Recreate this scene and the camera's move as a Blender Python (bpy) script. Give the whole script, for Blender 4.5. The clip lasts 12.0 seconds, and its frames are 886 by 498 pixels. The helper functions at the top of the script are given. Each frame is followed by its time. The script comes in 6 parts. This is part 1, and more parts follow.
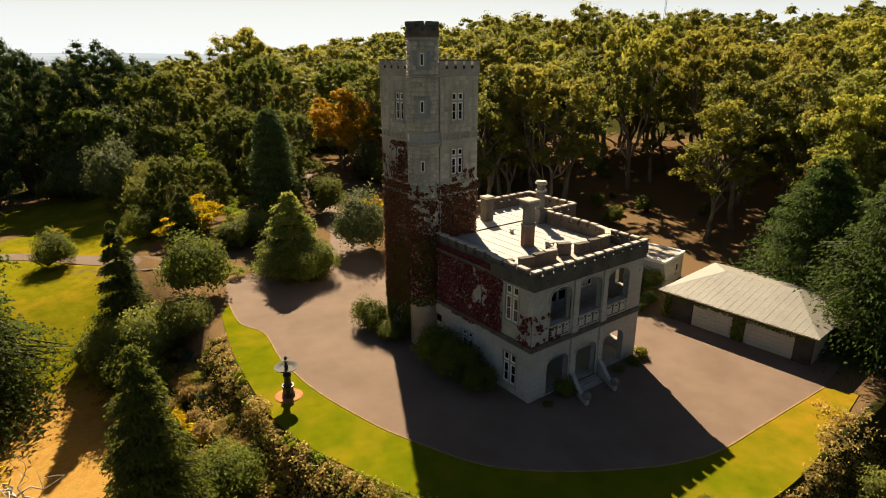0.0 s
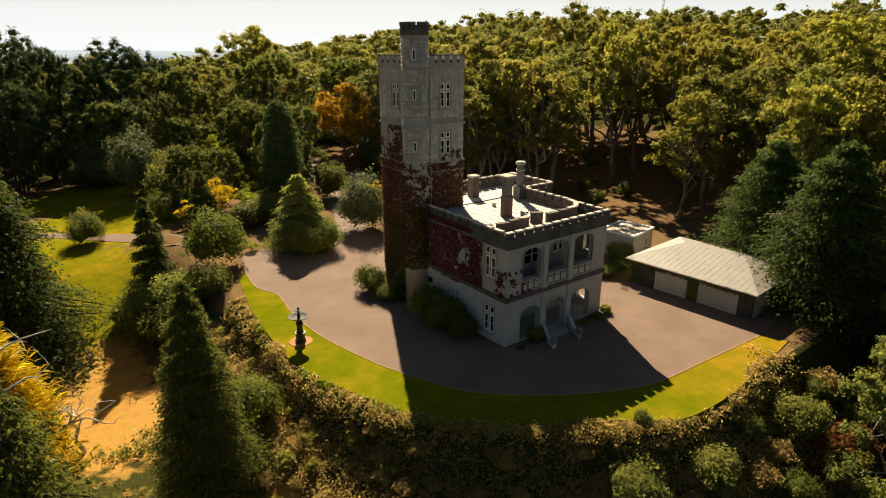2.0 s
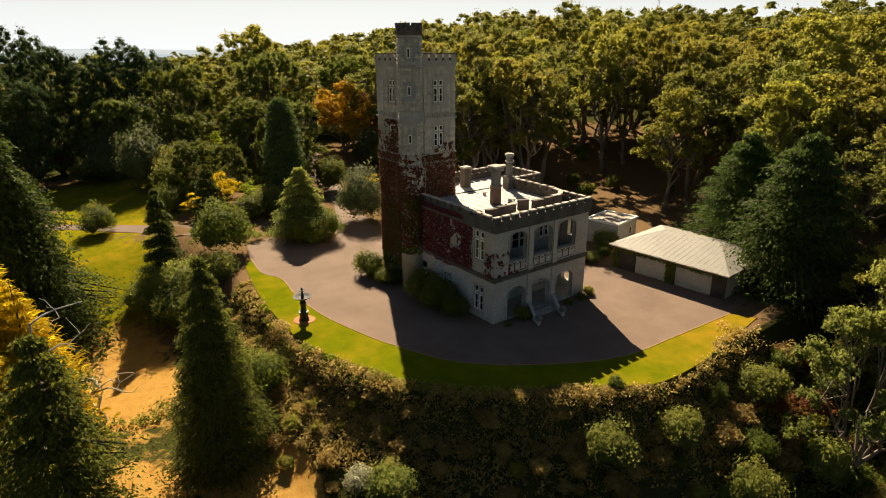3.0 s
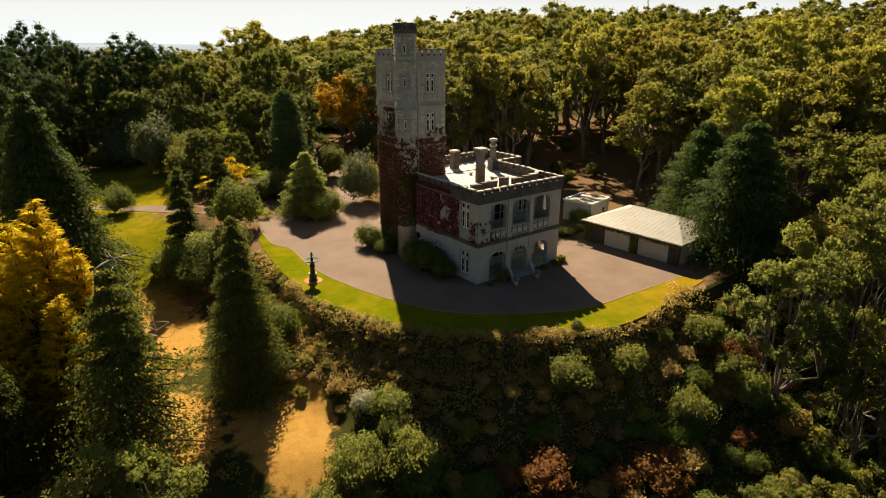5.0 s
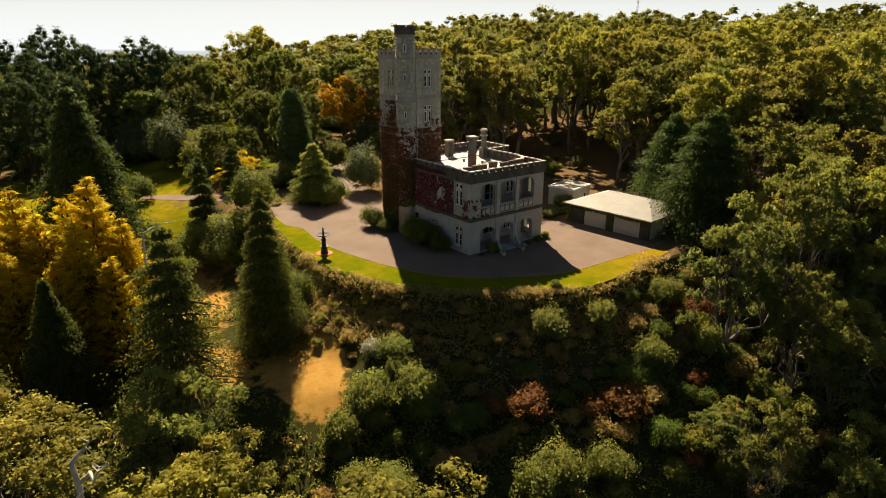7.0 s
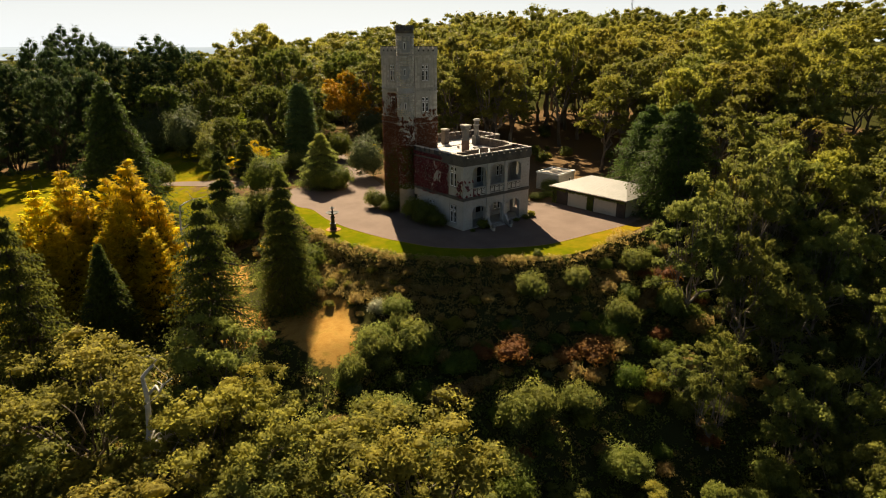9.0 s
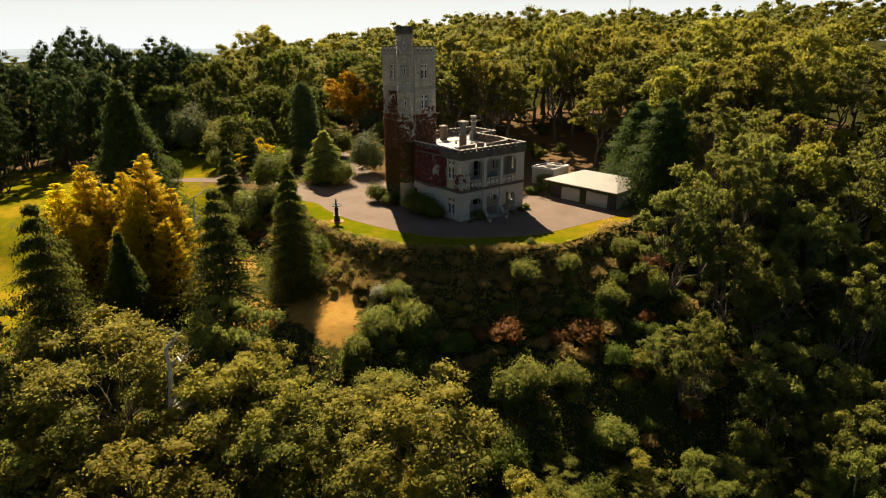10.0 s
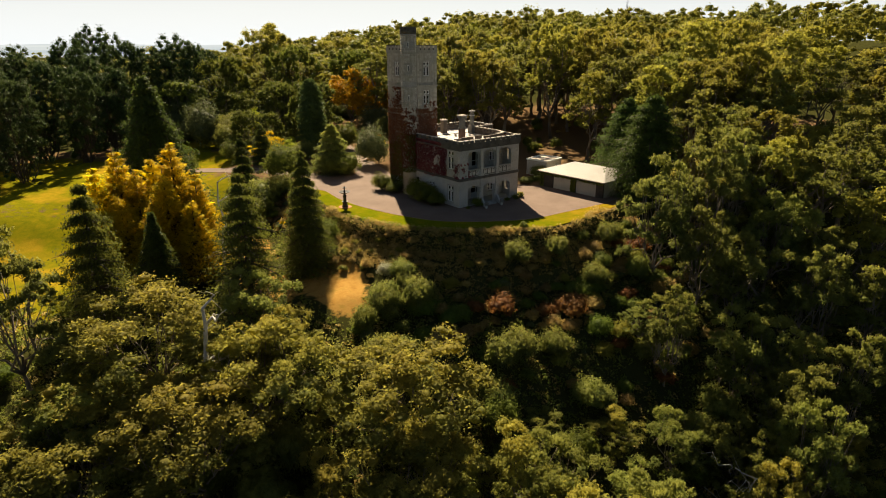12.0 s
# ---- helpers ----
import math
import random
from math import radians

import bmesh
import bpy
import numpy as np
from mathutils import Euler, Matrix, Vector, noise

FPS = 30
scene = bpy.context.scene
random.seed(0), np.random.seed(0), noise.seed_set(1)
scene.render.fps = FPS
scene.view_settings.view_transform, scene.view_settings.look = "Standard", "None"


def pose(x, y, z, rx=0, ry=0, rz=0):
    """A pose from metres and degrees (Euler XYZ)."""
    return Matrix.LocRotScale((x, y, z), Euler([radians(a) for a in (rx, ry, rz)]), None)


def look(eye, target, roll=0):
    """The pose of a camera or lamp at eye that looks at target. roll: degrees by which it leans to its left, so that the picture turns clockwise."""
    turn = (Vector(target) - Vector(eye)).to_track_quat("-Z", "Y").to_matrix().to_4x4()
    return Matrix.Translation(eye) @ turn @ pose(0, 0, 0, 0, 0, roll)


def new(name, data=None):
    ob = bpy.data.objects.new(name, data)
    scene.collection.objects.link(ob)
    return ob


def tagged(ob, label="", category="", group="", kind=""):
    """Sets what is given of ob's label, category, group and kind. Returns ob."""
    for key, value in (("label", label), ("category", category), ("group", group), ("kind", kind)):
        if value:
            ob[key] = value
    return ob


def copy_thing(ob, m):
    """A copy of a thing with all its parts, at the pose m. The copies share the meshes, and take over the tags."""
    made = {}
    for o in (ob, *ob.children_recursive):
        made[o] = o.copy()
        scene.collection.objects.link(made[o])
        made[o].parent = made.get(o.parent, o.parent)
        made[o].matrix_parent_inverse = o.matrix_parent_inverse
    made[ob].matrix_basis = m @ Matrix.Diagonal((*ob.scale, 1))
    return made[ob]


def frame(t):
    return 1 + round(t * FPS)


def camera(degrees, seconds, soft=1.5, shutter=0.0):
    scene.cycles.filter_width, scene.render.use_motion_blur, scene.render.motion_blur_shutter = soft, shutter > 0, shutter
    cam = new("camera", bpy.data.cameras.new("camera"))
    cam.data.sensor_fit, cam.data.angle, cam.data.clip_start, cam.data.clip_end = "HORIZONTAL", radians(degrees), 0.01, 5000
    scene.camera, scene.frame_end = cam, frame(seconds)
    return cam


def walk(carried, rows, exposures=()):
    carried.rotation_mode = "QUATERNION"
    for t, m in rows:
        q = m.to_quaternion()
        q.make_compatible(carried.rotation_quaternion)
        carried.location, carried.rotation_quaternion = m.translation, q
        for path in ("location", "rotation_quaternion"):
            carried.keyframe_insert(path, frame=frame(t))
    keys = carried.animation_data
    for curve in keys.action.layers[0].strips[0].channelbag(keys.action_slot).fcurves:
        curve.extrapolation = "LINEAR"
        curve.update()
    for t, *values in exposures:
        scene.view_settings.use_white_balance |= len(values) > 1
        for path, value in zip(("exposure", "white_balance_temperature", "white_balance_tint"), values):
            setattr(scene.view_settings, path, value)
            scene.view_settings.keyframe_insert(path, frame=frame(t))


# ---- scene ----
cam = camera(73.7, 12.0, soft=1.0)
# seconds, eye x y z, heading, pitch, roll
PATH = [
    (0, -25.76, -24.68, 23.04, -36.78, -18.52, 0.03),
    (0.5, -26.40, -26.12, 23.01, -36.70, -18.53, -0.01),
    (1, -27.26, -27.74, 22.98, -36.59, -18.60, -0.04),
    (1.5, -28.27, -29.54, 22.97, -36.51, -18.70, -0.07),
    (2, -29.34, -31.40, 23.00, -36.46, -18.81, -0.10),
    (2.5, -30.38, -33.17, 23.06, -36.48, -18.91, -0.15),
    (3, -31.29, -34.91, 23.09, -36.57, -18.99, -0.24),
    (5, -36.11, -41.95, 23.18, -37.18, -19.31, 0.13),
    (5.5, -37.37, -43.63, 22.99, -37.33, -19.17, 0.02),
    (6, -38.63, -45.32, 22.79, -37.47, -19.04, -0.05),
    (6.5, -40.01, -47.01, 22.64, -37.55, -18.90, -0.01),
    (7, -41.37, -48.70, 22.54, -37.65, -18.80, 0.03),
    (9, -46.32, -55.71, 22.71, -37.74, -19.13, -0.06),
    (9.5, -47.44, -57.39, 22.68, -37.71, -19.10, -0.20),
    (10, -48.55, -58.98, 22.64, -37.69, -19.09, -0.29),
    (10.5, -49.62, -60.40, 22.64, -37.67, -19.11, -0.32),
    (11, -50.71, -61.75, 22.69, -37.68, -19.15, -0.28),
    (11.5, -51.79, -63.05, 22.79, -37.73, -19.22, -0.17),
    (12, -52.86, -64.34, 22.89, -37.78, -19.30, -0.00),
]


def aim(x, y, z, yaw, pitch, roll):
    a, b = radians(yaw), radians(pitch)
    return look((x, y, z), (x - math.sin(a) * math.cos(b), y + math.cos(a) * math.cos(b), z + math.sin(b)), roll)


walk(cam, [(t, aim(*row)) for t, *row in PATH], [(0.0, 1.2, 7200.0, 8.0)])

# ---- light ----
SUN_DIR = Vector((0.367, 0.709, 0.602)).normalized()
world = bpy.data.worlds.new("sky")
world.use_nodes = True
scene.world = world
wn = world.node_tree
sky = wn.nodes.new("ShaderNodeTexSky")
sky.sky_type = "NISHITA"
sky.sun_disc = False
sky.sun_elevation = math.asin(SUN_DIR.z)
sky.sun_rotation = math.atan2(SUN_DIR.x, SUN_DIR.y)
sky.dust_density = 1.0
sky.altitude = 600
# white haze low over the horizon, all round
tc = wn.nodes.new("ShaderNodeTexCoord")
sep = wn.nodes.new("ShaderNodeSeparateXYZ")
wn.links.new(tc.outputs["Generated"], sep.inputs[0])
fall = wn.nodes.new("ShaderNodeMapRange")
fall.interpolation_type = "SMOOTHSTEP"
for key, value in (("From Min", -0.02), ("From Max", 0.22), ("To Min", 1.0), ("To Max", 0.0)):
    fall.inputs[key].default_value = value
wn.links.new(sep.outputs[2], fall.inputs["Value"])
# it is brightest towards the sun, as haze is
dot = wn.nodes.new("ShaderNodeVectorMath")
dot.operation = "DOT_PRODUCT"
wn.links.new(tc.outputs["Generated"], dot.inputs[0])
dot.inputs[1].default_value = (SUN_DIR.x / 0.8, SUN_DIR.y / 0.8, 0.0)
glow = wn.nodes.new("ShaderNodeMapRange")
glow.interpolation_type = "SMOOTHSTEP"
for key, value in (("From Min", -0.4), ("From Max", 0.8), ("To Min", 0.42), ("To Max", 1.0)):
    glow.inputs[key].default_value = value
wn.links.new(dot.outputs["Value"], glow.inputs["Value"])
white = wn.nodes.new("ShaderNodeMix")
white.data_type = "RGBA"
white.inputs[6].default_value = (0.0, 0.0, 0.0, 1)
white.inputs[7].default_value = (16.4, 17.7, 19.6, 1)
wn.links.new(glow.outputs[0], white.inputs[0])
haze = wn.nodes.new("ShaderNodeMix")
haze.data_type = "RGBA"
wn.links.new(white.outputs[2], haze.inputs[7])
wn.links.new(fall.outputs[0], haze.inputs[0])
wn.links.new(sky.outputs[0], haze.inputs[6])
wn.links.new(haze.outputs[2], wn.nodes["Background"].inputs[0])
wn.nodes["Background"].inputs[1].default_value = 0.0245
sun_data = bpy.data.lights.new("sun", "SUN")
sun_data.energy = 5.0
sun_data.angle = radians(0.53)
sun_data.color = (1.0, 0.86, 0.66)
sun = new("sun", sun_data)
sun.matrix_world = look(SUN_DIR * 200, (0, 0, 0))


# ---- materials ----
def material(name, rough=0.8, metal=0.0):
    m = bpy.data.materials.new(name)
    m.use_nodes = True
    b = m.node_tree.nodes["Principled BSDF"]
    b.inputs["Roughness"].default_value = rough
    if rough > 0.84:
        b.inputs["Specular IOR Level"].default_value = 0.2
    b.inputs["Metallic"].default_value = metal
    return m, m.node_tree, b


def add(nt, kind, **values):
    n = nt.nodes.new(kind)
    for key, value in values.items():
        n.inputs[key].default_value = value
    return n


def coords(nt, scale=1.0):
    tc = nt.nodes.new("ShaderNodeNewGeometry")
    mp = nt.nodes.new("ShaderNodeMapping")
    mp.inputs["Scale"].default_value = (scale, scale, scale) if not hasattr(scale, "__len__") else scale
    nt.links.new(tc.outputs["Position"], mp.inputs["Vector"])
    return mp.outputs[0]


def noise_node(nt, vector, scale, detail=4.0, rough=0.6):
    n = add(nt, "ShaderNodeTexNoise", Scale=scale, Detail=detail, Roughness=rough)
    nt.links.new(vector, n.inputs["Vector"])
    return n.outputs["Fac"]


def ramp(nt, fac, stops):
    r = nt.nodes.new("ShaderNodeValToRGB")
    els = r.color_ramp.elements
    while len(els) < len(stops):
        els.new(0.5)
    for e, (p, c) in zip(els, stops):
        e.position, e.color = p, (*c, 1)
    nt.links.new(fac, r.inputs[0])
    return r.outputs[0]


def mix(nt, fac, a, b, kind="MIX"):
    n = nt.nodes.new("ShaderNodeMix")
    n.data_type, n.blend_type = "RGBA", kind
    for sock, v in ((n.inputs[0], fac), (n.inputs[6], a), (n.inputs[7], b)):
        if isinstance(v, (int, float)):
            sock.default_value = v
        elif isinstance(v, tuple):
            sock.default_value = (*v, 1)
        else:
            nt.links.new(v, sock)
    return n.outputs[2]


def bump(nt, b, height, strength=0.4, distance=0.03):
    n = add(nt, "ShaderNodeBump", Strength=strength, Distance=distance)
    nt.links.new(height, n.inputs["Height"])
    nt.links.new(n.outputs[0], b.inputs["Normal"])


def surface(name, c1, c2, big=0.4, fine=8.0, rough=0.85, metal=0.0, relief=0.3, dist=0.02, c3=None):
    """A weathered surface: two colours in broad patches, a fine grain, optional sparse third colour."""
    m, nt, b = material(name, rough, metal)
    v = coords(nt)
    broad = noise_node(nt, v, big, 5)
    grain = noise_node(nt, v, fine, 6, 0.7)
    col = ramp(nt, broad, [(0.35, c1), (0.68, c2)])
    col = mix(nt, 0.45, col, ramp(nt, grain, [(0.3, (0.55,) * 3), (0.7, (1.35,) * 3)]), "MULTIPLY")
    if c3:
        spots = noise_node(nt, v, big * 4.3, 4)
        f = ramp(nt, spots, [(0.58, (0, 0, 0)), (0.68, (1, 1, 1))])
        col = mix(nt, f, col, c3)
    nt.links.new(col, b.inputs["Base Color"])
    bump(nt, b, grain, relief, dist)
    return m


def leaf_material(name, dark, light, glow, share=0.45, spread=0.5, tip=0.0):
    """Leaves: colours vary leaf by leaf and tree by tree; sunlight passes through them."""
    m = bpy.data.materials.new(name)
    m.use_nodes = True
    nt = m.node_tree
    b = nt.nodes["Principled BSDF"]
    b.inputs["Roughness"].default_value = 0.5
    b.inputs["Specular IOR Level"].default_value = 0.07
    geo = nt.nodes.new("ShaderNodeNewGeometry")
    info = nt.nodes.new("ShaderNodeObjectInfo")
    v = coords(nt)
    patch = noise_node(nt, v, 0.35, 3)
    grain = noise_node(nt, v, 7.0, 3, 0.7)
    col = ramp(nt, geo.outputs["Random Per Island"], [(0.0, dark), (1.0, light)])
    col = mix(nt, 0.7, col, ramp(nt, grain, [(0.32, (0.45,) * 3), (0.68, (1.5,) * 3)]), "MULTIPLY")
    bump(nt, b, grain, 1.0, 0.14)
    col = mix(nt, ramp(nt, patch, [(0.4, (0, 0, 0)), (0.7, (spread,) * 3)]), col, glow)
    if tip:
        # sunlit gold and new growth at the crown's top, put into the colour
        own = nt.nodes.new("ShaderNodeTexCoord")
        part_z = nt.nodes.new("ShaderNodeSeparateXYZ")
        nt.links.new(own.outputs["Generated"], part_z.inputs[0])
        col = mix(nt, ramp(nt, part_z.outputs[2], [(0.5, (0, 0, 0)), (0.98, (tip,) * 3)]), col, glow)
    hue = add(nt, "ShaderNodeHueSaturation", Saturation=1.0)
    for sock, lo, hi in (("Hue", 0.485, 0.512), ("Value", 0.78, 1.2)):
        mr = nt.nodes.new("ShaderNodeMapRange")
        mr.inputs["To Min"].default_value, mr.inputs["To Max"].default_value = lo, hi
        nt.links.new(info.outputs["Random"], mr.inputs["Value"])
        nt.links.new(mr.outputs[0], hue.inputs[sock])
    nt.links.new(col, hue.inputs["Color"])
    nt.links.new(hue.outputs[0], b.inputs["Base Color"])
    tr = nt.nodes.new("ShaderNodeBsdfTranslucent")
    nt.links.new(mix(nt, 0.35, hue.outputs[0], glow), tr.inputs["Color"])
    mx = nt.nodes.new("ShaderNodeMixShader")
    mx.inputs[0].default_value = share
    nt.links.new(b.outputs[0], mx.inputs[1])
    nt.links.new(tr.outputs[0], mx.inputs[2])
    nt.links.new(mx.outputs[0], nt.nodes["Material Output"].inputs["Surface"])
    return m


# the four gum leaves below take a sunlit gold top, set by tip
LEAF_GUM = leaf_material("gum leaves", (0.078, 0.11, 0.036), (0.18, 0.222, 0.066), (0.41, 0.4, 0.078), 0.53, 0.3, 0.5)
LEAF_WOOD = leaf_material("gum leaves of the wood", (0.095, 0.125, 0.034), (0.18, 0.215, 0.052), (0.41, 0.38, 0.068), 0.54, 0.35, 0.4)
LEAF_GUM_GOLD = leaf_material("golden gum leaves, sunlit at the top", (0.115, 0.142, 0.032), (0.225, 0.245, 0.05), (0.52, 0.45, 0.065), 0.55, 0.4, 0.45)
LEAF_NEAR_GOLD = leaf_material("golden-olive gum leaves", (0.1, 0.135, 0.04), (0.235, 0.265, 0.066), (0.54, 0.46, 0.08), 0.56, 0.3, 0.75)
# a lighter copy for the far hill, its sunlit crowns put into the colour
LEAF_FAR = leaf_material("sunlit far gum leaves", (0.13, 0.14, 0.03), (0.24, 0.245, 0.045), (0.44, 0.39, 0.055), 0.52)
LEAF_CONIFER = leaf_material("conifer needles", (0.036, 0.060, 0.014), (0.108, 0.142, 0.030), (0.170, 0.190, 0.034), 0.36)
LEAF_OLIVE = leaf_material("olive conifer needles", (0.048, 0.065, 0.014), (0.135, 0.148, 0.030), (0.20, 0.20, 0.034), 0.45)
LEAF_PINE = leaf_material("pine needles", (0.032, 0.056, 0.020), (0.078, 0.112, 0.036), (0.10, 0.135, 0.036), 0.32)
LEAF_CEDAR = leaf_material("cedar needles", (0.040, 0.070, 0.018), (0.105, 0.155, 0.036), (0.13, 0.175, 0.034), 0.36)
LEAF_SPRUCE = leaf_material("blue-green needles", (0.045, 0.076, 0.028), (0.125, 0.172, 0.058), (0.172, 0.212, 0.052), 0.32)
LEAF_BUSH = leaf_material("fresh green bush leaves", (0.058, 0.095, 0.020), (0.15, 0.205, 0.036), (0.27, 0.32, 0.042), 0.46)
LEAF_SHRUB = leaf_material("glossy shrub leaves", (0.058, 0.082, 0.02), (0.175, 0.212, 0.04), (0.27, 0.29, 0.044), 0.48)
LEAF_LIME = leaf_material("yellow-green leaves", (0.12, 0.18, 0.016), (0.33, 0.41, 0.032), (0.54, 0.55, 0.04), 0.54)
LEAF_GOLD = leaf_material("golden cypress sprays", (0.45, 0.355, 0.02), (0.82, 0.635, 0.032), (0.93, 0.715, 0.032), 0.66)
# inner cypress green, with the shade between boughs put into the colour
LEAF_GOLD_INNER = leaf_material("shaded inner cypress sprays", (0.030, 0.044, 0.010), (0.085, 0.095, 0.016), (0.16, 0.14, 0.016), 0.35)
LEAF_ORANGE = leaf_material("autumn leaves", (0.264, 0.180, 0.012), (0.552, 0.324, 0.017), (0.672, 0.348, 0.018), 0.5)
LEAF_GREY = leaf_material("grey-green leaves", (0.07, 0.095, 0.04), (0.175, 0.205, 0.085), (0.22, 0.235, 0.085), 0.38)
LEAF_SCRUB = leaf_material("dry scrub", (0.17, 0.125, 0.045), (0.52, 0.39, 0.15), (0.62, 0.44, 0.14), 0.6)
LEAF_RUST = leaf_material("rust-red shrub leaves", (0.14, 0.058, 0.020), (0.28, 0.125, 0.045), (0.32, 0.15, 0.040), 0.45)
LEAF_PALE = leaf_material("pale flower heads", (0.096, 0.120, 0.048), (0.600, 0.576, 0.408), (0.552, 0.516, 0.312), 0.35)
BARK_GUM = surface("gum bark", (0.13, 0.10, 0.075), (0.27, 0.225, 0.18), 0.5, 6)
BARK_DARK = surface("dark bark", (0.06, 0.045, 0.035), (0.11, 0.085, 0.065), 0.8, 9)
BARK_DEAD = surface("bleached dead wood", (0.40, 0.37, 0.335), (0.60, 0.565, 0.52), 0.9, 9)
STONE = surface("rendered stone", (0.34, 0.325, 0.28), (0.47, 0.45, 0.395), 0.45, 7, 0.9)
ROOF = surface("pale roof membrane", (0.35, 0.33, 0.31), (0.43, 0.41, 0.385), 0.5, 5, 0.7)
ASPHALT = surface("worn asphalt", (0.170, 0.113, 0.082), (0.222, 0.153, 0.115), 0.22, 30, 0.9, relief=0.25, dist=0.008)


# ---- terrain ----
def smooth(x):
    x = np.clip(x, 0, 1)
    return x * x * (3 - 2 * x)


def terrace(x):
    """How far the level ground round the house reaches from its middle."""
    return 20.2 + 1.4 * smooth((np.asarray(x, float) + 4) / 5)


def ground_z(x, y):
    """The height of the ground: a terrace round the house, a bank below it, a slope down to the valley, a hill behind."""
    x, y = np.asarray(x, float), np.asarray(y, float)
    d = np.hypot(x - np.clip(x, 5, 200), y - np.clip(y, 6.5, 300)) - terrace(x)
    fade = 1 - 0.8 * smooth((y - 26) / 24) * (x < 5)
    q = -(0.3 * x + 0.95 * y)
    low = (-2.2 * smooth((d + 0.5) / 1.5) - 0.5 * np.clip(d - 0.8, 0, 5.6) - 0.06 * np.clip(d - 6, 0, 20)) * fade - 0.30 * np.clip(q - 14, 0, 90) * smooth(d / 5) - 0.25 * np.clip(q - 26, 0, 60) * smooth(d / 5)
    low = low - 0.05 * np.clip(-x - 55, 0, 200)
    s = np.clip(0.85 * x + 0.18 * y - 46, 0, 330)
    rise = 0.12 * s - 0.035 * np.clip(s - 110, 0, 300) - 9 * smooth((y - 0.6 * x - 95) / 150)
    r = np.hypot(x, y)
    rise = rise * (1 - smooth((r - 420) / 500))
    far = -24 * smooth((r - 180) / 1500) * smooth((y - 0.3 * x + 200) / 500)
    lump = 0.25 * np.sin(x * 0.31 + 1.3 * np.sin(y * 0.17)) * np.sin(y * 0.27 + 0.6) * smooth(d / 6 + (0.85 * x + 0.22 * y - 40) / 20)
    return low + rise + far + lump


# ---- mesh helpers ----
def box(bm, x0, x1, y0, y1, z0, z1):
    v = [bm.verts.new((x, y, z)) for x in (x0, x1) for y in (y0, y1) for z in (z0, z1)]
    for f in ((0, 1, 3, 2), (4, 6, 7, 5), (0, 4, 5, 1), (2, 3, 7, 6), (0, 2, 6, 4), (1, 5, 7, 3)):
        bm.faces.new([v[i] for i in f])


def finish(name, bm, mat, parent=None, label="", smooth_faces=False):
    me = bpy.data.meshes.new(name)
    bmesh.ops.recalc_face_normals(bm, faces=bm.faces)
    bm.to_mesh(me)
    bm.free()
    me.materials.append(mat)
    if smooth_faces:
        me.shade_smooth()
    ob = new(name, me)
    ob.parent = parent
    return tagged(ob, label)


def part(name, bm, mat, parent, label=""):
    return finish(name, bm, mat, parent, label)


def raw(name, verts, faces, mat, parent=None):
    """A mesh object from arrays: verts n x 3, faces as rows of equal length."""
    verts, faces = np.asarray(verts, np.float32), np.asarray(faces, np.int32)
    me = bpy.data.meshes.new(name)
    k = faces.shape[1]
    me.vertices.add(len(verts))
    me.vertices.foreach_set("co", verts.ravel())
    me.loops.add(faces.size)
    me.loops.foreach_set("vertex_index", faces.ravel())
    me.polygons.add(len(faces))
    me.polygons.foreach_set("loop_start", np.arange(0, faces.size, k, dtype=np.int32))
    me.update(calc_edges=True)
    me.materials.append(mat)
    ob = new(name, me)
    ob.parent = parent
    return ob


def empty(name, x, y, z, label, category, group="", turn=0.0):
    ob = new(name)
    ob.matrix_world = pose(x, y, z, 0, 0, turn)
    return tagged(ob, label, category, group)


# ---- plants ----
def unit(v):
    return v / np.maximum(np.linalg.norm(v, axis=1, keepdims=True), 1e-6)


def leaf_quads(rng, at, normal, size, slim=0.55, along=None, tri=False):
    """Leaf blades: pointed four-sided blades at the given places, facing roughly along normal."""
    n = len(at)
    normal = unit(normal)
    a = along if along is not None else rng.normal(size=(n, 3))
    a = unit(a - (a * normal).sum(1, keepdims=True) * normal)
    b = np.cross(normal, a)
    s = (size * rng.uniform(0.65, 1.35, n))[:, None]
    bend = normal * s * 0.18
    if tri:
        return np.stack([at - a * s * 0.5 - bend, at + a * s * 0.35 + b * s * slim * 0.5, at + a * s * 0.35 - b * s * slim * 0.5 - bend], 1).reshape(-1, 3)
    corners = np.stack([at - a * s * 0.5 - bend, at + b * s * slim * 0.5, at + a * s * 0.5 - bend, at - b * s * slim * 0.5], 1)
    return corners.reshape(-1, 3)


def quads_object(name, corners, mat, parent):
    return raw(name, corners, np.arange(len(corners)).reshape(-1, 4), mat, parent)


ICO = None


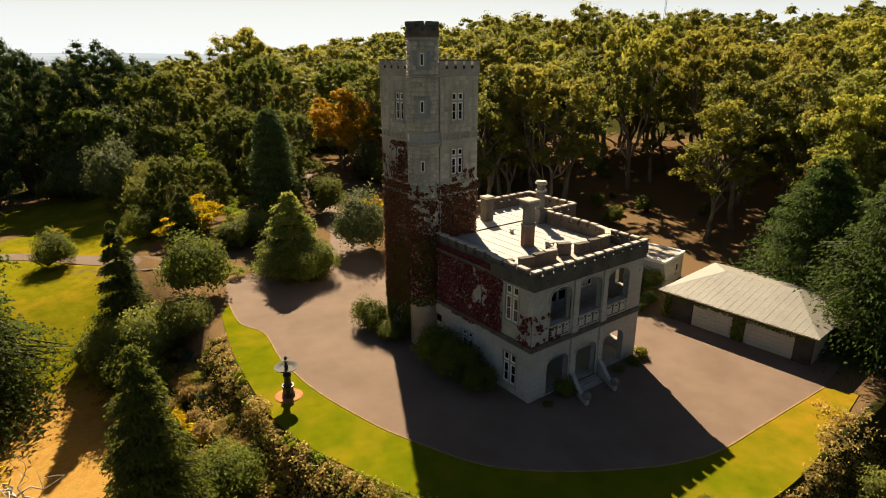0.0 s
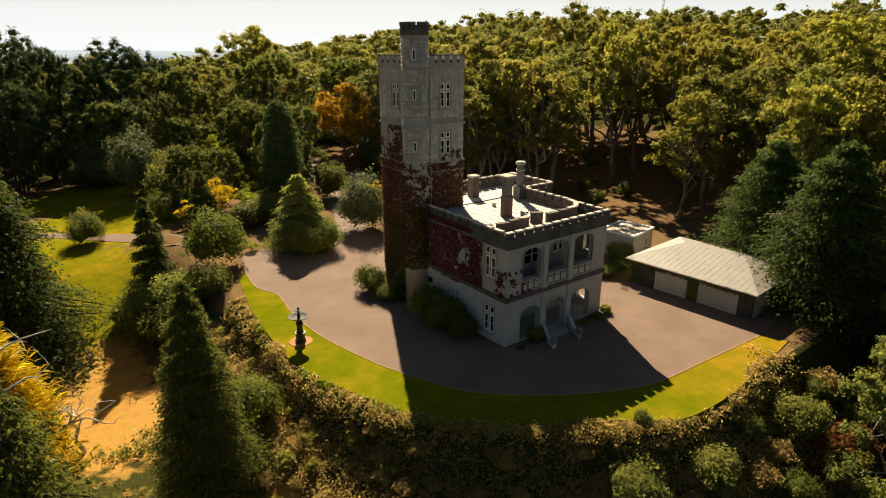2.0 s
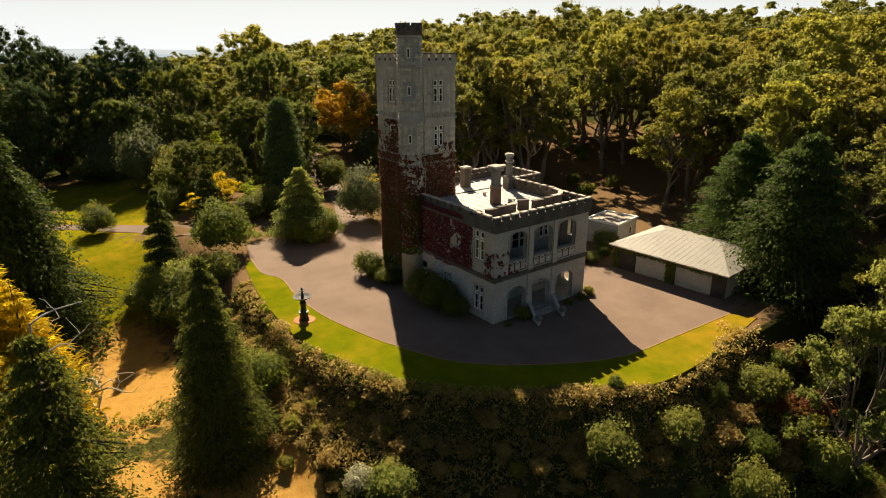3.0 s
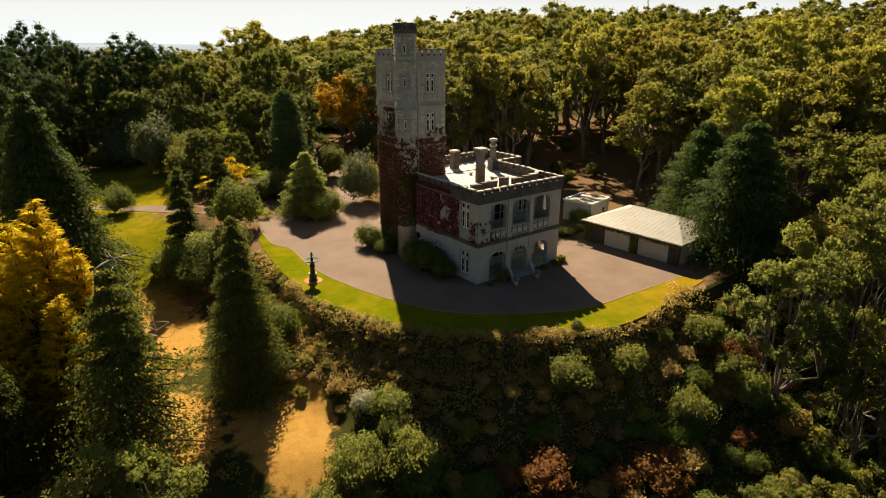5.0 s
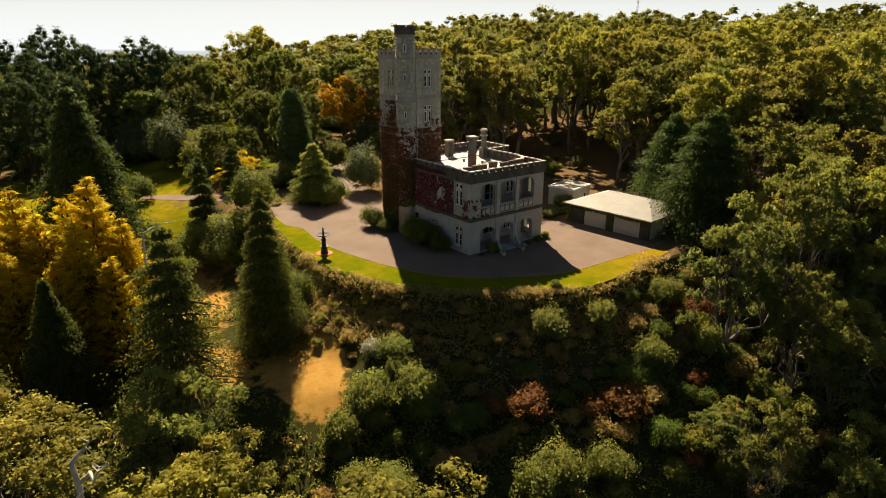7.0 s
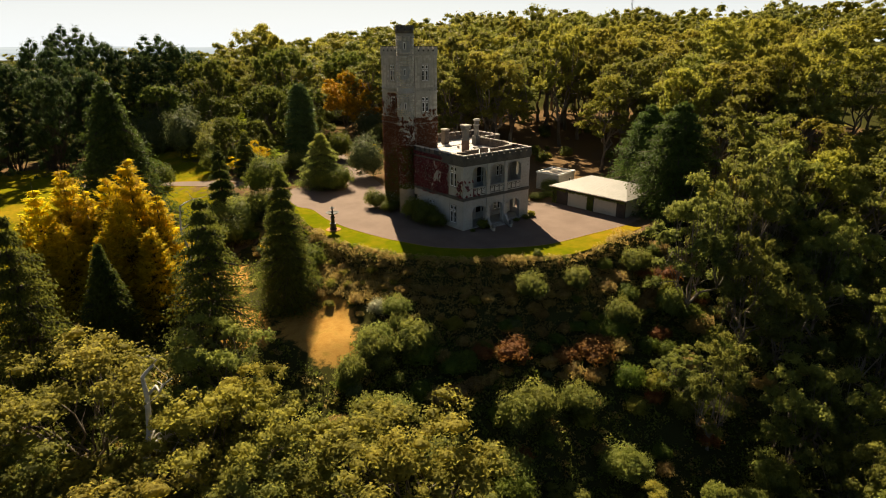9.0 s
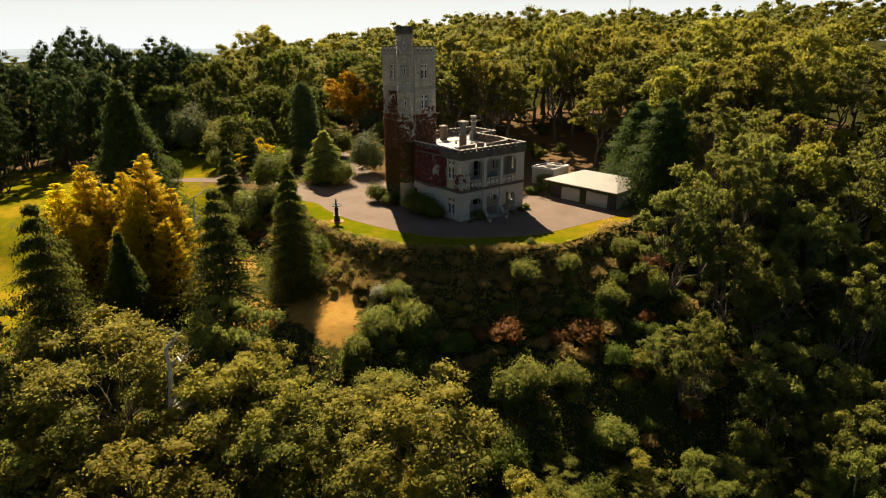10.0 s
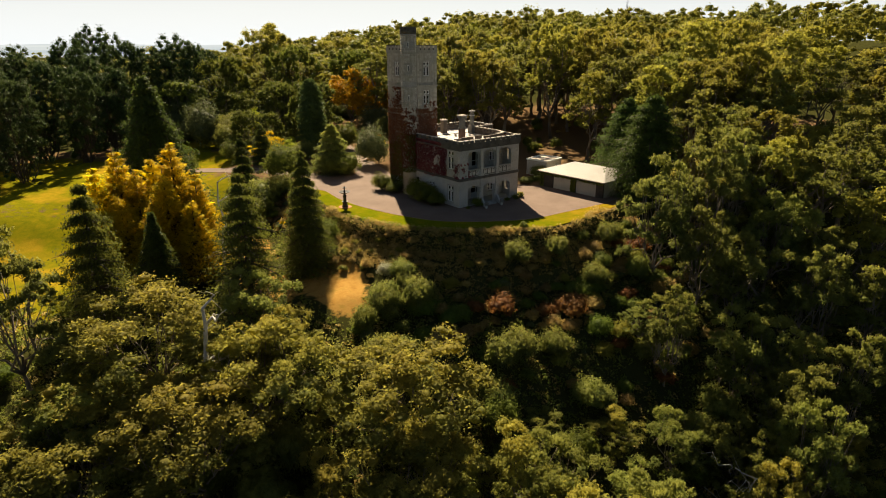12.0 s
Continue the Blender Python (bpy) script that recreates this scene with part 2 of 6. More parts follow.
def crown_object(corners, k, inner, mat, parent):
    """Blades as triangles, round the dense leafy heart of each tuft."""
    global ICO
    if ICO is None:
        bm = bmesh.new()
        bmesh.ops.create_icosphere(bm, subdivisions=1, radius=1)
        ICO = np.array([v.co[:] for v in bm.verts]), np.array([[v.index for v in f.verts] for f in bm.faces])
        bm.free()
    i = np.arange(len(corners)).reshape(-1, k)
    faces = [i] if k == 3 else [i[:, (0, 1, 2)], i[:, (0, 2, 3)]]
    verts, o, blades = [corners], len(corners), sum(len(f) for f in faces)
    for c, rx, rz in inner:
        wob = 1 + 0.2 * np.sin(ICO[0] * 5 + c * 3.1) + 0.14 * np.sin(ICO[0][:, (1, 2, 0)] * 9 + c * 1.7)
        verts.append(c + ICO[0] * np.array((rx, rx, rz)) * wob)
        faces.append(ICO[1] + o)
        o += len(ICO[0])
    faces = np.concatenate(faces)
    ob = raw("crown", np.concatenate(verts), faces, mat, parent)
    soft = np.zeros(len(faces), bool)
    soft[blades:] = True
    ob.data.polygons.foreach_set("use_smooth", soft)
    return ob


def tube(points, radii, sides=6):
    """A tapered tube along points."""
    points = np.asarray(points, float)
    verts, faces = [], []
    for i, (p, r) in enumerate(zip(points, radii)):
        d = points[min(i + 1, len(points) - 1)] - points[max(i - 1, 0)]
        d = d / (np.linalg.norm(d) + 1e-9)
        ref = np.array((1.0, 0, 0)) if abs(d[0]) < 0.8 else np.array((0, 1.0, 0))
        u = np.cross(d, ref)
        u /= np.linalg.norm(u)
        w = np.cross(d, u)
        for k in range(sides):
            a = 2 * math.pi * k / sides
            verts.append(p + r * (math.cos(a) * u + math.sin(a) * w))
        if i:
            for k in range(sides):
                a0, b0 = (i - 1) * sides, i * sides
                faces.append((a0 + k, a0 + (k + 1) % sides, b0 + (k + 1) % sides, b0 + k))
    return verts, faces


def joined(pieces):
    verts, faces = [], []
    for v, f in pieces:
        o = len(verts)
        verts += list(v)
        faces += [tuple(i + o for i in q) for q in f]
    return verts, faces


def limb(rng, a, b, r0, r1, wob=0.12, steps=5, sides=6):
    a, b = np.asarray(a, float), np.asarray(b, float)
    ln = np.linalg.norm(b - a)
    ts = np.linspace(0, 1, steps)
    pts = [a + (b - a) * t + rng.normal(size=3) * wob * ln * 0.25 * math.sin(math.pi * t) for t in ts]
    return tube(pts, [r0 + (r1 - r0) * t for t in ts], sides), pts


def clump(rng, centre, rx, rz, n, size, flat=0.35, hole=0.72, slim=0.75, tri=False):
    """A head of leaves: a shell of blades over an uneven ellipsoid, thinner below."""
    d = unit(rng.normal(size=(n, 3)))
    d[:, 2] = np.where(d[:, 2] < -0.3, d[:, 2] * 0.4, d[:, 2])
    d = unit(d)
    ph = rng.uniform(0, 6.28, 3)
    lump = 1 + 0.16 * np.sin(d[:, 0] * 5 + ph[0]) + 0.14 * np.sin(d[:, 1] * 6 + ph[1]) + 0.1 * np.sin(d[:, 2] * 7 + ph[2])
    r = rng.uniform(hole, 1.04, n) * lump
    at = centre + d * np.array((rx, rx, rz)) * r[:, None]
    nrm = d * (1 - flat) + rng.normal(size=(n, 3)) * 0.32 + np.array((0, 0, 0.15))
    return leaf_quads(rng, at, nrm, size, slim, None, tri)


def make_gum(seed, height, spread, heads, per, size, mat, label, bare=0.42, sides=6, twigs=True, tri=True, group="gum trees of the hillside", head=(0.26, 0.44), low=1.6, tufts=8, name="gum_tree", bark=None, slim=0.6):
    """A gum tree: a pale forked trunk, crooked limbs and a crown of boughs, each a billow of small leaf tufts with gaps between."""
    rng = np.random.default_rng(seed)
    root = empty(name, 0, 0, 0, label, "tree", group)
    wood, leaf, inner = [], [], []
    fork = np.array((rng.normal() * 0.4, rng.normal() * 0.4, height * bare))
    t, _ = limb(rng, (0, 0, -0.6), fork, height * 0.017 + 0.05, height * 0.0115, 0.08, 6, sides)
    wood.append(t)
    mains = []
    nm = max(3, heads // 6)
    for i in range(nm):
        a = 2 * math.pi * (i + rng.uniform(-0.3, 0.3)) / nm
        out = spread * rng.uniform(0.25, 0.6)
        tip = fork + np.array((math.cos(a) * out, math.sin(a) * out, height * rng.uniform(0.22, 0.42)))
        t, pts = limb(rng, fork, tip, height * 0.009, height * 0.0035, 0.35, 5, sides)
        wood.append(t)
        mains.append((tip, pts))
    for k in range(heads):
        u = math.sqrt(rng.uniform(0.02, 1))
        a = rng.uniform(0, 2 * math.pi)
        deep = rng.uniform(0, 1) ** low
        top = height * (0.94 - 0.26 * u * u - (0.62 - bare) * deep)
        c = np.array((math.cos(a) * spread * u, math.sin(a) * spread * u, top))
        j = int(np.argmin([np.hypot(*(m[0] - c)[:2]) for m in mains]))
        src = mains[j][1][rng.integers(2, 5)]
        if twigs:
            t, _ = limb(rng, src, c - np.array((0, 0, 0.3)), height * 0.0035, 0.025, 0.3, 3, 3)
            wood.append(t)
        rx = spread * rng.uniform(*head)
        rz = rx * rng.uniform(0.72, 0.98)
        for _ in range(tufts):
            d = unit(rng.normal(size=(1, 3)))[0]
            d[2] = abs(d[2]) * 1.05 - 0.3
            tr = rx * rng.uniform(0.34, 0.54)
            mid = c + d * np.array((rx, rx, rz)) * 0.74
            leaf.append(clump(rng, mid, tr, tr * rng.uniform(0.75, 0.95), per // tufts, size, 0.3, 0.62, slim, tri))
            inner.append((mid - np.array((0, 0, tr * 0.08)), tr * 0.5, tr * 0.4))
    v, f = joined(wood)
    raw("trunk", v, f, bark or BARK_GUM, root)
    crown_object(np.concatenate(leaf), 3 if tri else 4, inner, mat, root)
    return root


def make_conifer(seed, height, radius, n, size, mat, label, name="conifer", shape=1.0, droop=0.35, ragged=0.25, base=0.03, bark=None, group="", steps=5, tip_up=0.0, slim=0.6):
    """A conifer: a straight trunk with rings of boughs, each carrying sprays of needles, under a ragged conical outline."""
    rng = np.random.default_rng(seed)
    root = empty(name, 0, 0, 0, label, "tree", group)
    wood, at, nrm, along = [], [], [], []
    tiers = max(int(height * 0.85), 6)
    t, _ = limb(rng, (0, 0, -0.5), (0, 0, height * 0.97), height * 0.016 + 0.04, 0.02, 0.02, 6, 6)
    wood.append(t)
    for i in range(n):
        h = base + (1 - base) * (i + rng.uniform()) / n
        h = 1 - (1 - h) ** 0.72 if shape < 1.2 else h
        a = i * 2.399 + rng.normal() * 0.3
        tier = round(h * tiers + 0.35 * math.sin(a * 2 + seed)) / tiers
        h = min(h + (tier - h) * 0.7 * min(ragged * 3, 1), 0.995)
        lobe = 1 + ragged * 0.55 * (math.sin(a * 3 + tier * 17 + seed) + 0.6 * math.sin(tier * 41 + seed))
        reach = radius * (1 - h) ** (1 / (1 + shape * 0.35)) * (1 - ragged * rng.uniform()) * lobe + 0.05 * radius
        d = np.array((math.cos(a), math.sin(a), 0.0))
        p0 = np.array((0, 0, height * h))
        drop = -droop * reach * rng.uniform(0.5, 1.1)
        end = p0 + d * reach + np.array((0, 0, drop))
        if i % 6 == 0 and reach > 0.5:
            t = tube([p0, p0 + d * reach * 0.5 + np.array((0, 0, drop * 0.3)), end], [0.018 * radius + 0.015, 0.012 * radius + 0.01, 0.008], 4)
            wood.append(t)
        for k in range(steps):
            s = 0.30 + 0.72 * (k + rng.uniform()) / steps
            for side in (-1, 1):
                w = np.cross(d, (0, 0, 1.0)) * side * reach * 0.22 * rng.uniform(0.1, 1.0) * (1.25 - s)
                q = p0 + d * reach * s + np.array((0, 0, drop * s * s + tip_up * reach * s ** 3)) + w * 2 * (0.4 + s)
                at.append(q + rng.normal(size=3) * 0.025 * radius)
                nrm.append((d[0] * 0.5 + rng.normal() * 0.6, d[1] * 0.5 + rng.normal() * 0.6, 0.6 + rng.normal() * 0.3))
                along.append(d + w + np.array((0, 0, -0.3 - droop + tip_up)))
    corners = leaf_quads(rng, np.array(at), np.array(nrm), size, slim, -np.array(along, float), True)
    v, f = joined(wood)
    raw("trunk", v, f, bark or BARK_DARK, root)
    raw("crown", corners, np.arange(len(corners)).reshape(-1, 3), mat, root)
    return root


def blob(rng, parts, sub=1):
    """The dense heart of a shrub: overlapping uneven masses."""
    verts, faces = [], []
    for c, rx, rz in parts:
        bm = bmesh.new()
        bmesh.ops.create_icosphere(bm, subdivisions=sub, radius=1)
        o = len(verts)
        for v in bm.verts:
            k = 1 + 0.12 * math.sin(v.co.x * 5 + c[0]) + 0.1 * math.sin(v.co.y * 6 + c[1])
            verts.append((c[0] + v.co.x * rx * k, c[1] + v.co.y * rx * k, max(c[2] + v.co.z * rz * k, -0.3)))
        faces += [tuple(v.index + o for v in f.verts) for f in bm.faces]
        bm.free()
    return verts, faces


def make_shrub(seed, radius, height, n, size, mat, label, name="shrub", domes=4, group="", cat="shrub"):
    """A dense shrub: overlapping leafy domes over a leafy heart."""
    rng = np.random.default_rng(seed)
    root = empty(name, 0, 0, 0, label, cat, group)
    balls = [((0, 0, height * 0.5), radius * 0.80, height * 0.5)]
    for i in range(domes):
        a = 2 * math.pi * (i + rng.uniform(-0.3, 0.3)) / max(domes, 1)
        o = radius * rng.uniform(0.35, 0.55)
        rr = radius * rng.uniform(0.45, 0.6)
        balls.append(((math.cos(a) * o, math.sin(a) * o, height * rng.uniform(0.35, 0.6)), rr, height * rng.uniform(0.34, 0.45)))
    leaf = []
    for c, rx, rz in balls:
        share = int(n * (rx * rx + 2 * rx * rz) / sum(b[1] ** 2 + 2 * b[1] * b[2] for b in balls))
        leaf.append(clump(rng, np.array(c), rx, rz, max(int(share * 2.4), 20), size * 0.78, 0.2, 0.72, 0.75, True))
    leaf = np.concatenate(leaf)
    leaf[:, 2] = np.maximum(leaf[:, 2], 0.02)
    v, f = blob(rng, [(c, rx * 0.68, rz * 0.68) for c, rx, rz in balls], 1)
    raw("core", v, f, mat, root).data.shade_smooth()
    raw("foliage", leaf, np.arange(len(leaf)).reshape(-1, 3), mat, root)
    return root


def make_plumes(seed, height, radius, boughs, mat, inner_mat, label, name, group):
    """A golden cypress: tiers of rising boughs, dark green inside, with spiky golden sprays at their tips."""
    rr = np.random.default_rng(seed)
    root = empty(name, 0, 0, 0, label, "tree", group)
    tiers = int(height * 1.05)
    sets = {"crown": ([], [], []), "golden_spray": ([], [], [])}
    wood = [tube([(0, 0, -0.4), (0, 0, height * 0.5), (0, 0, height * 0.98)], [0.26, 0.15, 0.02], 6)]
    up = np.array((0, 0, 1.0))
    for i in range(boughs):
        h = 1 - (1 - (i + rr.uniform()) / boughs) ** 0.62
        a = i * 2.399 + rr.normal() * 0.25
        tier = round(h * tiers + 0.5 * math.sin(a * 2 + seed)) / tiers
        h = 0.03 + 0.95 * (h + (tier - h) * 0.75)
        d = np.array((math.cos(a), math.sin(a), 0.0))
        side = np.cross(d, up)
        lobe = 1 + 0.12 * math.sin(a * 3 + seed + tier * 9)
        reach = radius * max(1 - h, 0.0) ** 0.8 * rr.uniform(0.74, 1.1) * lobe + 0.16
        p0 = up * height * (h - 0.07)
        if i % 5 == 0:
            wood.append(tube([p0, p0 + d * reach * 0.9 + up * reach * 0.3], [0.05, 0.012], 4))
        for k in range(24):
            s = 0.36 + 0.64 * (k + rr.uniform()) / 24
            w = (k % 2 * 2 - 1) * rr.uniform(0.1, 1.0) * (1.2 - s) * reach * 0.42
            q = p0 + d * reach * s + side * w + up * reach * 0.6 * s * s + rr.normal(size=3) * 0.06
            # gold thins inwards and downwards, where the darkened sprays take over
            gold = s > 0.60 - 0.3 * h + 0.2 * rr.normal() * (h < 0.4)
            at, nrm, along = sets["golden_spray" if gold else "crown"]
            way = d + side * np.sign(w) * rr.uniform(0.1, 0.7) + up * (0.7 if gold else 0.3)
            at.append(q)
            along.append(way)
            nrm.append(up + d * rr.normal() * 0.4 + side * rr.normal() * 0.5)
    v, f = joined(wood)
    raw("trunk", v, f, BARK_DARK, root)
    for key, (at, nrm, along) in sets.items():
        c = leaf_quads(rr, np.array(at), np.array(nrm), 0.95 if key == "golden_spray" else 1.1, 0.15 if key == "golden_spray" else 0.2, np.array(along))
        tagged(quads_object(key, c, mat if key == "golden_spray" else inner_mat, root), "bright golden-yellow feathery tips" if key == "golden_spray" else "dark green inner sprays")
    return root


def put(ob, x, y, scale=1.0, turn=0.0, tall=1.0, z=None, label="", group=""):
    """A copy of a plant, rooted on the ground."""
    zz = float(ground_z(x, y)) if z is None else z
    c = copy_thing(ob, pose(x, y, zz - 0.05, 0, 0, turn) @ Matrix.Diagonal((scale, scale, scale * tall, 1)))
    return tagged(c, label, "", group)


def place(ob, x, y, scale=1.0, turn=0.0, tall=1.0):
    """Stands the first of its kind on the ground."""
    ob.matrix_basis = pose(x, y, float(ground_z(x, y)) - 0.05, 0, 0, turn) @ Matrix.Diagonal((scale, scale, scale * tall, 1))
    return ob


# ---- ground ----
def ground_material():
    m, nt, b = material("ground of litter, dry grass and turf", 0.95)
    b.inputs["Specular IOR Level"].default_value = 0.0
    v = coords(nt)
    fine = noise_node(nt, v, 9.0, 6, 0.75)
    mid = noise_node(nt, v, 0.9, 5, 0.6)
    wide = noise_node(nt, v, 0.12, 4)
    litter = ramp(nt, fine, [(0.3, (0.075, 0.050, 0.026)), (0.55, (0.20, 0.125, 0.065)), (0.75, (0.36, 0.235, 0.13))])
    dry = ramp(nt, mid, [(0.3, (0.36, 0.19, 0.045)), (0.55, (0.45, 0.255, 0.07)), (0.75, (0.32, 0.21, 0.045))])
    turf = ramp(nt, mid, [(0.3, (0.14, 0.145, 0.008)), (0.6, (0.21, 0.185, 0.010)), (0.8, (0.33, 0.21, 0.014))])
    turf = mix(nt, ramp(nt, wide, [(0.5, (0, 0, 0)), (0.7, (0.8,) * 3)]), turf, (0.44, 0.26, 0.025))
    grit = ramp(nt, fine, [(0.3, (0.6,) * 3), (0.7, (1.3,) * 3)])
    a1 = nt.nodes.new("ShaderNodeAttribute")
    a1.attribute_name = "cover"
    sep = nt.nodes.new("ShaderNodeSeparateColor")
    nt.links.new(a1.outputs["Color"], sep.inputs[0])

    def edge(sock):
        s = add(nt, "ShaderNodeMath")
        s.operation = "ADD"
        nt.links.new(sock, s.inputs[0])
        w = add(nt, "ShaderNodeMath")
        w.operation = "MULTIPLY_ADD"
        w.inputs[1].default_value, w.inputs[2].default_value = 0.9, -0.45
        nt.links.new(mid, w.inputs[0])
        nt.links.new(w.outputs[0], s.inputs[1])
        return ramp(nt, s.outputs[0], [(0.42, (0, 0, 0)), (0.58, (1, 1, 1))])

    # ground under the far trees and on the bank, darker and greener than litter
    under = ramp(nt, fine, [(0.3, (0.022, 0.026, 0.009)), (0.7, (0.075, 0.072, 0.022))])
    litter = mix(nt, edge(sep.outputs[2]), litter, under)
    col = mix(nt, edge(sep.outputs[0]), litter, mix(nt, 0.6, dry, grit, "MULTIPLY"))
    col = mix(nt, edge(sep.outputs[1]), col, mix(nt, 0.6, turf, grit, "MULTIPLY"))
    nt.links.new(col, b.inputs["Base Color"])
    bump(nt, b, fine, 0.6, 0.06)
    return m


GROUND = ground_material()


def axis(core0, core1, step, reach):
    mid = list(np.arange(core0, core1 + 0.01, step))
    out, s, p = [], step, core1
    while p < reach:
        s *= 1.22
        p = min(p + s, reach)
        out.append(p)
    low, s, p = [], step, core0
    while p > -reach:
        s *= 1.22
        p = max(p - s, -reach)
        low.append(p)
    return np.array(low[::-1] + mid + out)


def blob_mask(x, y, spots):
    m = np.zeros_like(x)
    for cx, cy, rx, ry in spots:
        m = np.maximum(m, 1.3 - np.hypot((x - cx) / rx, (y - cy) / ry))
    return np.clip(m, 0, 1)


def build_ground():
    xs, ys = axis(-75, 75, 0.9, 4600), axis(-75, 95, 0.9, 4600)
    gx, gy = np.meshgrid(xs, ys, indexing="ij")
    verts = np.stack([gx, gy, ground_z(gx, gy)], -1).reshape(-1, 3)
    n, k = len(xs), len(ys)
    i = (np.arange(n - 1)[:, None] * k + np.arange(k - 1)).ravel()
    ob = raw("ground", verts, np.stack([i, i + k, i + k + 1, i + 1], 1), GROUND)
    ob.data.shade_smooth()
    x, y = verts[:, 0], verts[:, 1]
    dry = blob_mask(x, y, [(-20.8, -2.0, 3.2, 6), (-20.6, 7, 2.6, 4), (-27, 22, 6, 15), (-23, -4, 4, 8), (-29, 2, 4, 7), (-33, 22, 8, 10)])
    turf = blob_mask(x, y, [(-20, 62, 13, 14), (-18, 82, 16, 14), (-26, 42, 11, 14), (-20, 66, 12, 9), (-52, 28, 16, 24), (-30, 58, 14, 16), (-45, 66, 16, 32)])
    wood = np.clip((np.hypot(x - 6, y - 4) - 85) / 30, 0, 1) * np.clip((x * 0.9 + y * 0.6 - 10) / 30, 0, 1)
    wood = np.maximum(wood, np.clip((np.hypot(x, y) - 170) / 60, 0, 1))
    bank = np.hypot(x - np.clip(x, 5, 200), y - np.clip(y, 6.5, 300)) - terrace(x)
    # the bank below the terrace takes the same darker ground
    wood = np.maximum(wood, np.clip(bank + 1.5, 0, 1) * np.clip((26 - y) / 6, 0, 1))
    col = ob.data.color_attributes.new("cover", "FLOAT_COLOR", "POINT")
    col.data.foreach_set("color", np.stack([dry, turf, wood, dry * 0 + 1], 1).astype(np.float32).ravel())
    tagged(ob, "sloping ground of leaf litter, dry grass and turf", "ground", kind="structure")


build_ground()


def spline(points, per=6, closed=True):
    """Catmull-Rom curve through plan points."""
    p = [np.array(q, float) for q in points]
    n, out = len(p), []
    for i in range(n if closed else n - 1):
        a, b, c, d = (p[(i + k) % n] if closed else p[min(max(i + k, 0), n - 1)] for k in (-1, 0, 1, 2))
        for j in range(per):
            t = j / per
            out.append(0.5 * (2 * b + (c - a) * t + (2 * a - 5 * b + 4 * c - d) * t * t + (3 * b - a - 3 * c + d) * t ** 3))
    if not closed:
        out.append(p[-1])
    return out


def sheet(name, outline, lift, mat, thick=0.05):
    """A flat sheet over the terrain inside a plan outline, draped at a fine grid."""
    bm = bmesh.new()
    vs = [bm.verts.new((q[0], q[1], 0)) for q in outline]
    es = [bm.edges.new((vs[i], vs[(i + 1) % len(vs)])) for i in range(len(vs))]
    bmesh.ops.triangle_fill(bm, use_beauty=True, edges=es)
    for x in range(-60, 60, 4):
        g = [*bm.verts, *bm.edges, *bm.faces]
        bmesh.ops.bisect_plane(bm, geom=g, plane_co=(x, 0, 0), plane_no=(1, 0, 0))
    for y in range(-20, 120, 4):
        g = [*bm.verts, *bm.edges, *bm.faces]
        bmesh.ops.bisect_plane(bm, geom=g, plane_co=(0, y, 0), plane_no=(0, 1, 0))
    for v in bm.verts:
        v.co.z = float(ground_z(v.co.x, v.co.y)) + lift
    for f in bm.faces:
        if f.normal.z < 0:
            f.normal_flip()
    border = [e for e in bm.edges if len(e.link_faces) == 1]
    low = bmesh.ops.extrude_edge_only(bm, edges=border)["geom"]
    for v in low:
        if isinstance(v, bmesh.types.BMVert):
            v.co.z -= thick + lift
    return finish(name, bm, mat)




def lawn_material():
    m, nt, b = material("mown lawn", 0.95)
    b.inputs["Specular IOR Level"].default_value = 0.0
    v = coords(nt)
    fine = noise_node(nt, v, 16, 6, 0.75)
    mid = noise_node(nt, v, 0.55, 5)
    wide = noise_node(nt, v, 0.16, 3)
    col = ramp(nt, mid, [(0.3, (0.10, 0.128, 0.005)), (0.55, (0.148, 0.157, 0.006)), (0.75, (0.215, 0.175, 0.007))])
    col = mix(nt, ramp(nt, wide, [(0.48, (0, 0, 0)), (0.75, (0.6,) * 3)]), col, (0.34, 0.225, 0.02))
    sep = nt.nodes.new("ShaderNodeSeparateXYZ")
    nt.links.new(v, sep.inputs[0])
    parched = nt.nodes.new("ShaderNodeMapRange")
    for key, value in (("From Min", 3.0), ("From Max", 15.0), ("To Max", 0.75)):
        parched.inputs[key].default_value = value
    nt.links.new(sep.outputs[0], parched.inputs["Value"])
    col = mix(nt, parched.outputs[0], col, ramp(nt, mid, [(0.35, (0.24, 0.18, 0.012)), (0.65, (0.38, 0.205, 0.022))]))
    col = mix(nt, 0.55, col, ramp(nt, fine, [(0.3, (0.6,) * 3), (0.7, (1.3,) * 3)]), "MULTIPLY")
    nt.links.new(col, b.inputs["Base Color"])
    bump(nt, b, fine, 0.7, 0.04)
    return m


LAWN = lawn_material()
KERB = surface("tan stone edging", (0.26, 0.155, 0.07), (0.36, 0.23, 0.11), 1.2, 8)
DRIVE_EDGE = [(-9.5, 35), (-11.0, 29.5), (-11.6, 24.4), (-10.6, 21.2), (-11.2, 16), (-11.0, 10.4), (-9.9, 5), (-8.9, 1.9), (-6.7, -2.9), (-3.6, -6.0), (0.0, -8.4), (2.5, -9.7), (5.6, -10.6), (10.8, -10.9), (18.5, -11.3)]
DRIVE = spline(DRIVE_EDGE, 4, False) + spline([(24, -10.5), (27.5, -6), (24, 0), (18.5, 4), (17.5, 10), (12, 20)], 4, False) + spline(
    [(4, 22), (7.5, 34), (10.5, 44), (15, 58), (19, 75), (27, 92), (29, 99)], 4, False) + spline(
    [(26.4, 99), (24, 92), (16, 76), (12.2, 60), (7.8, 46), (4.4, 39), (-0.5, 29.5), (-3.0, 31), (-6, 36)], 4, False)
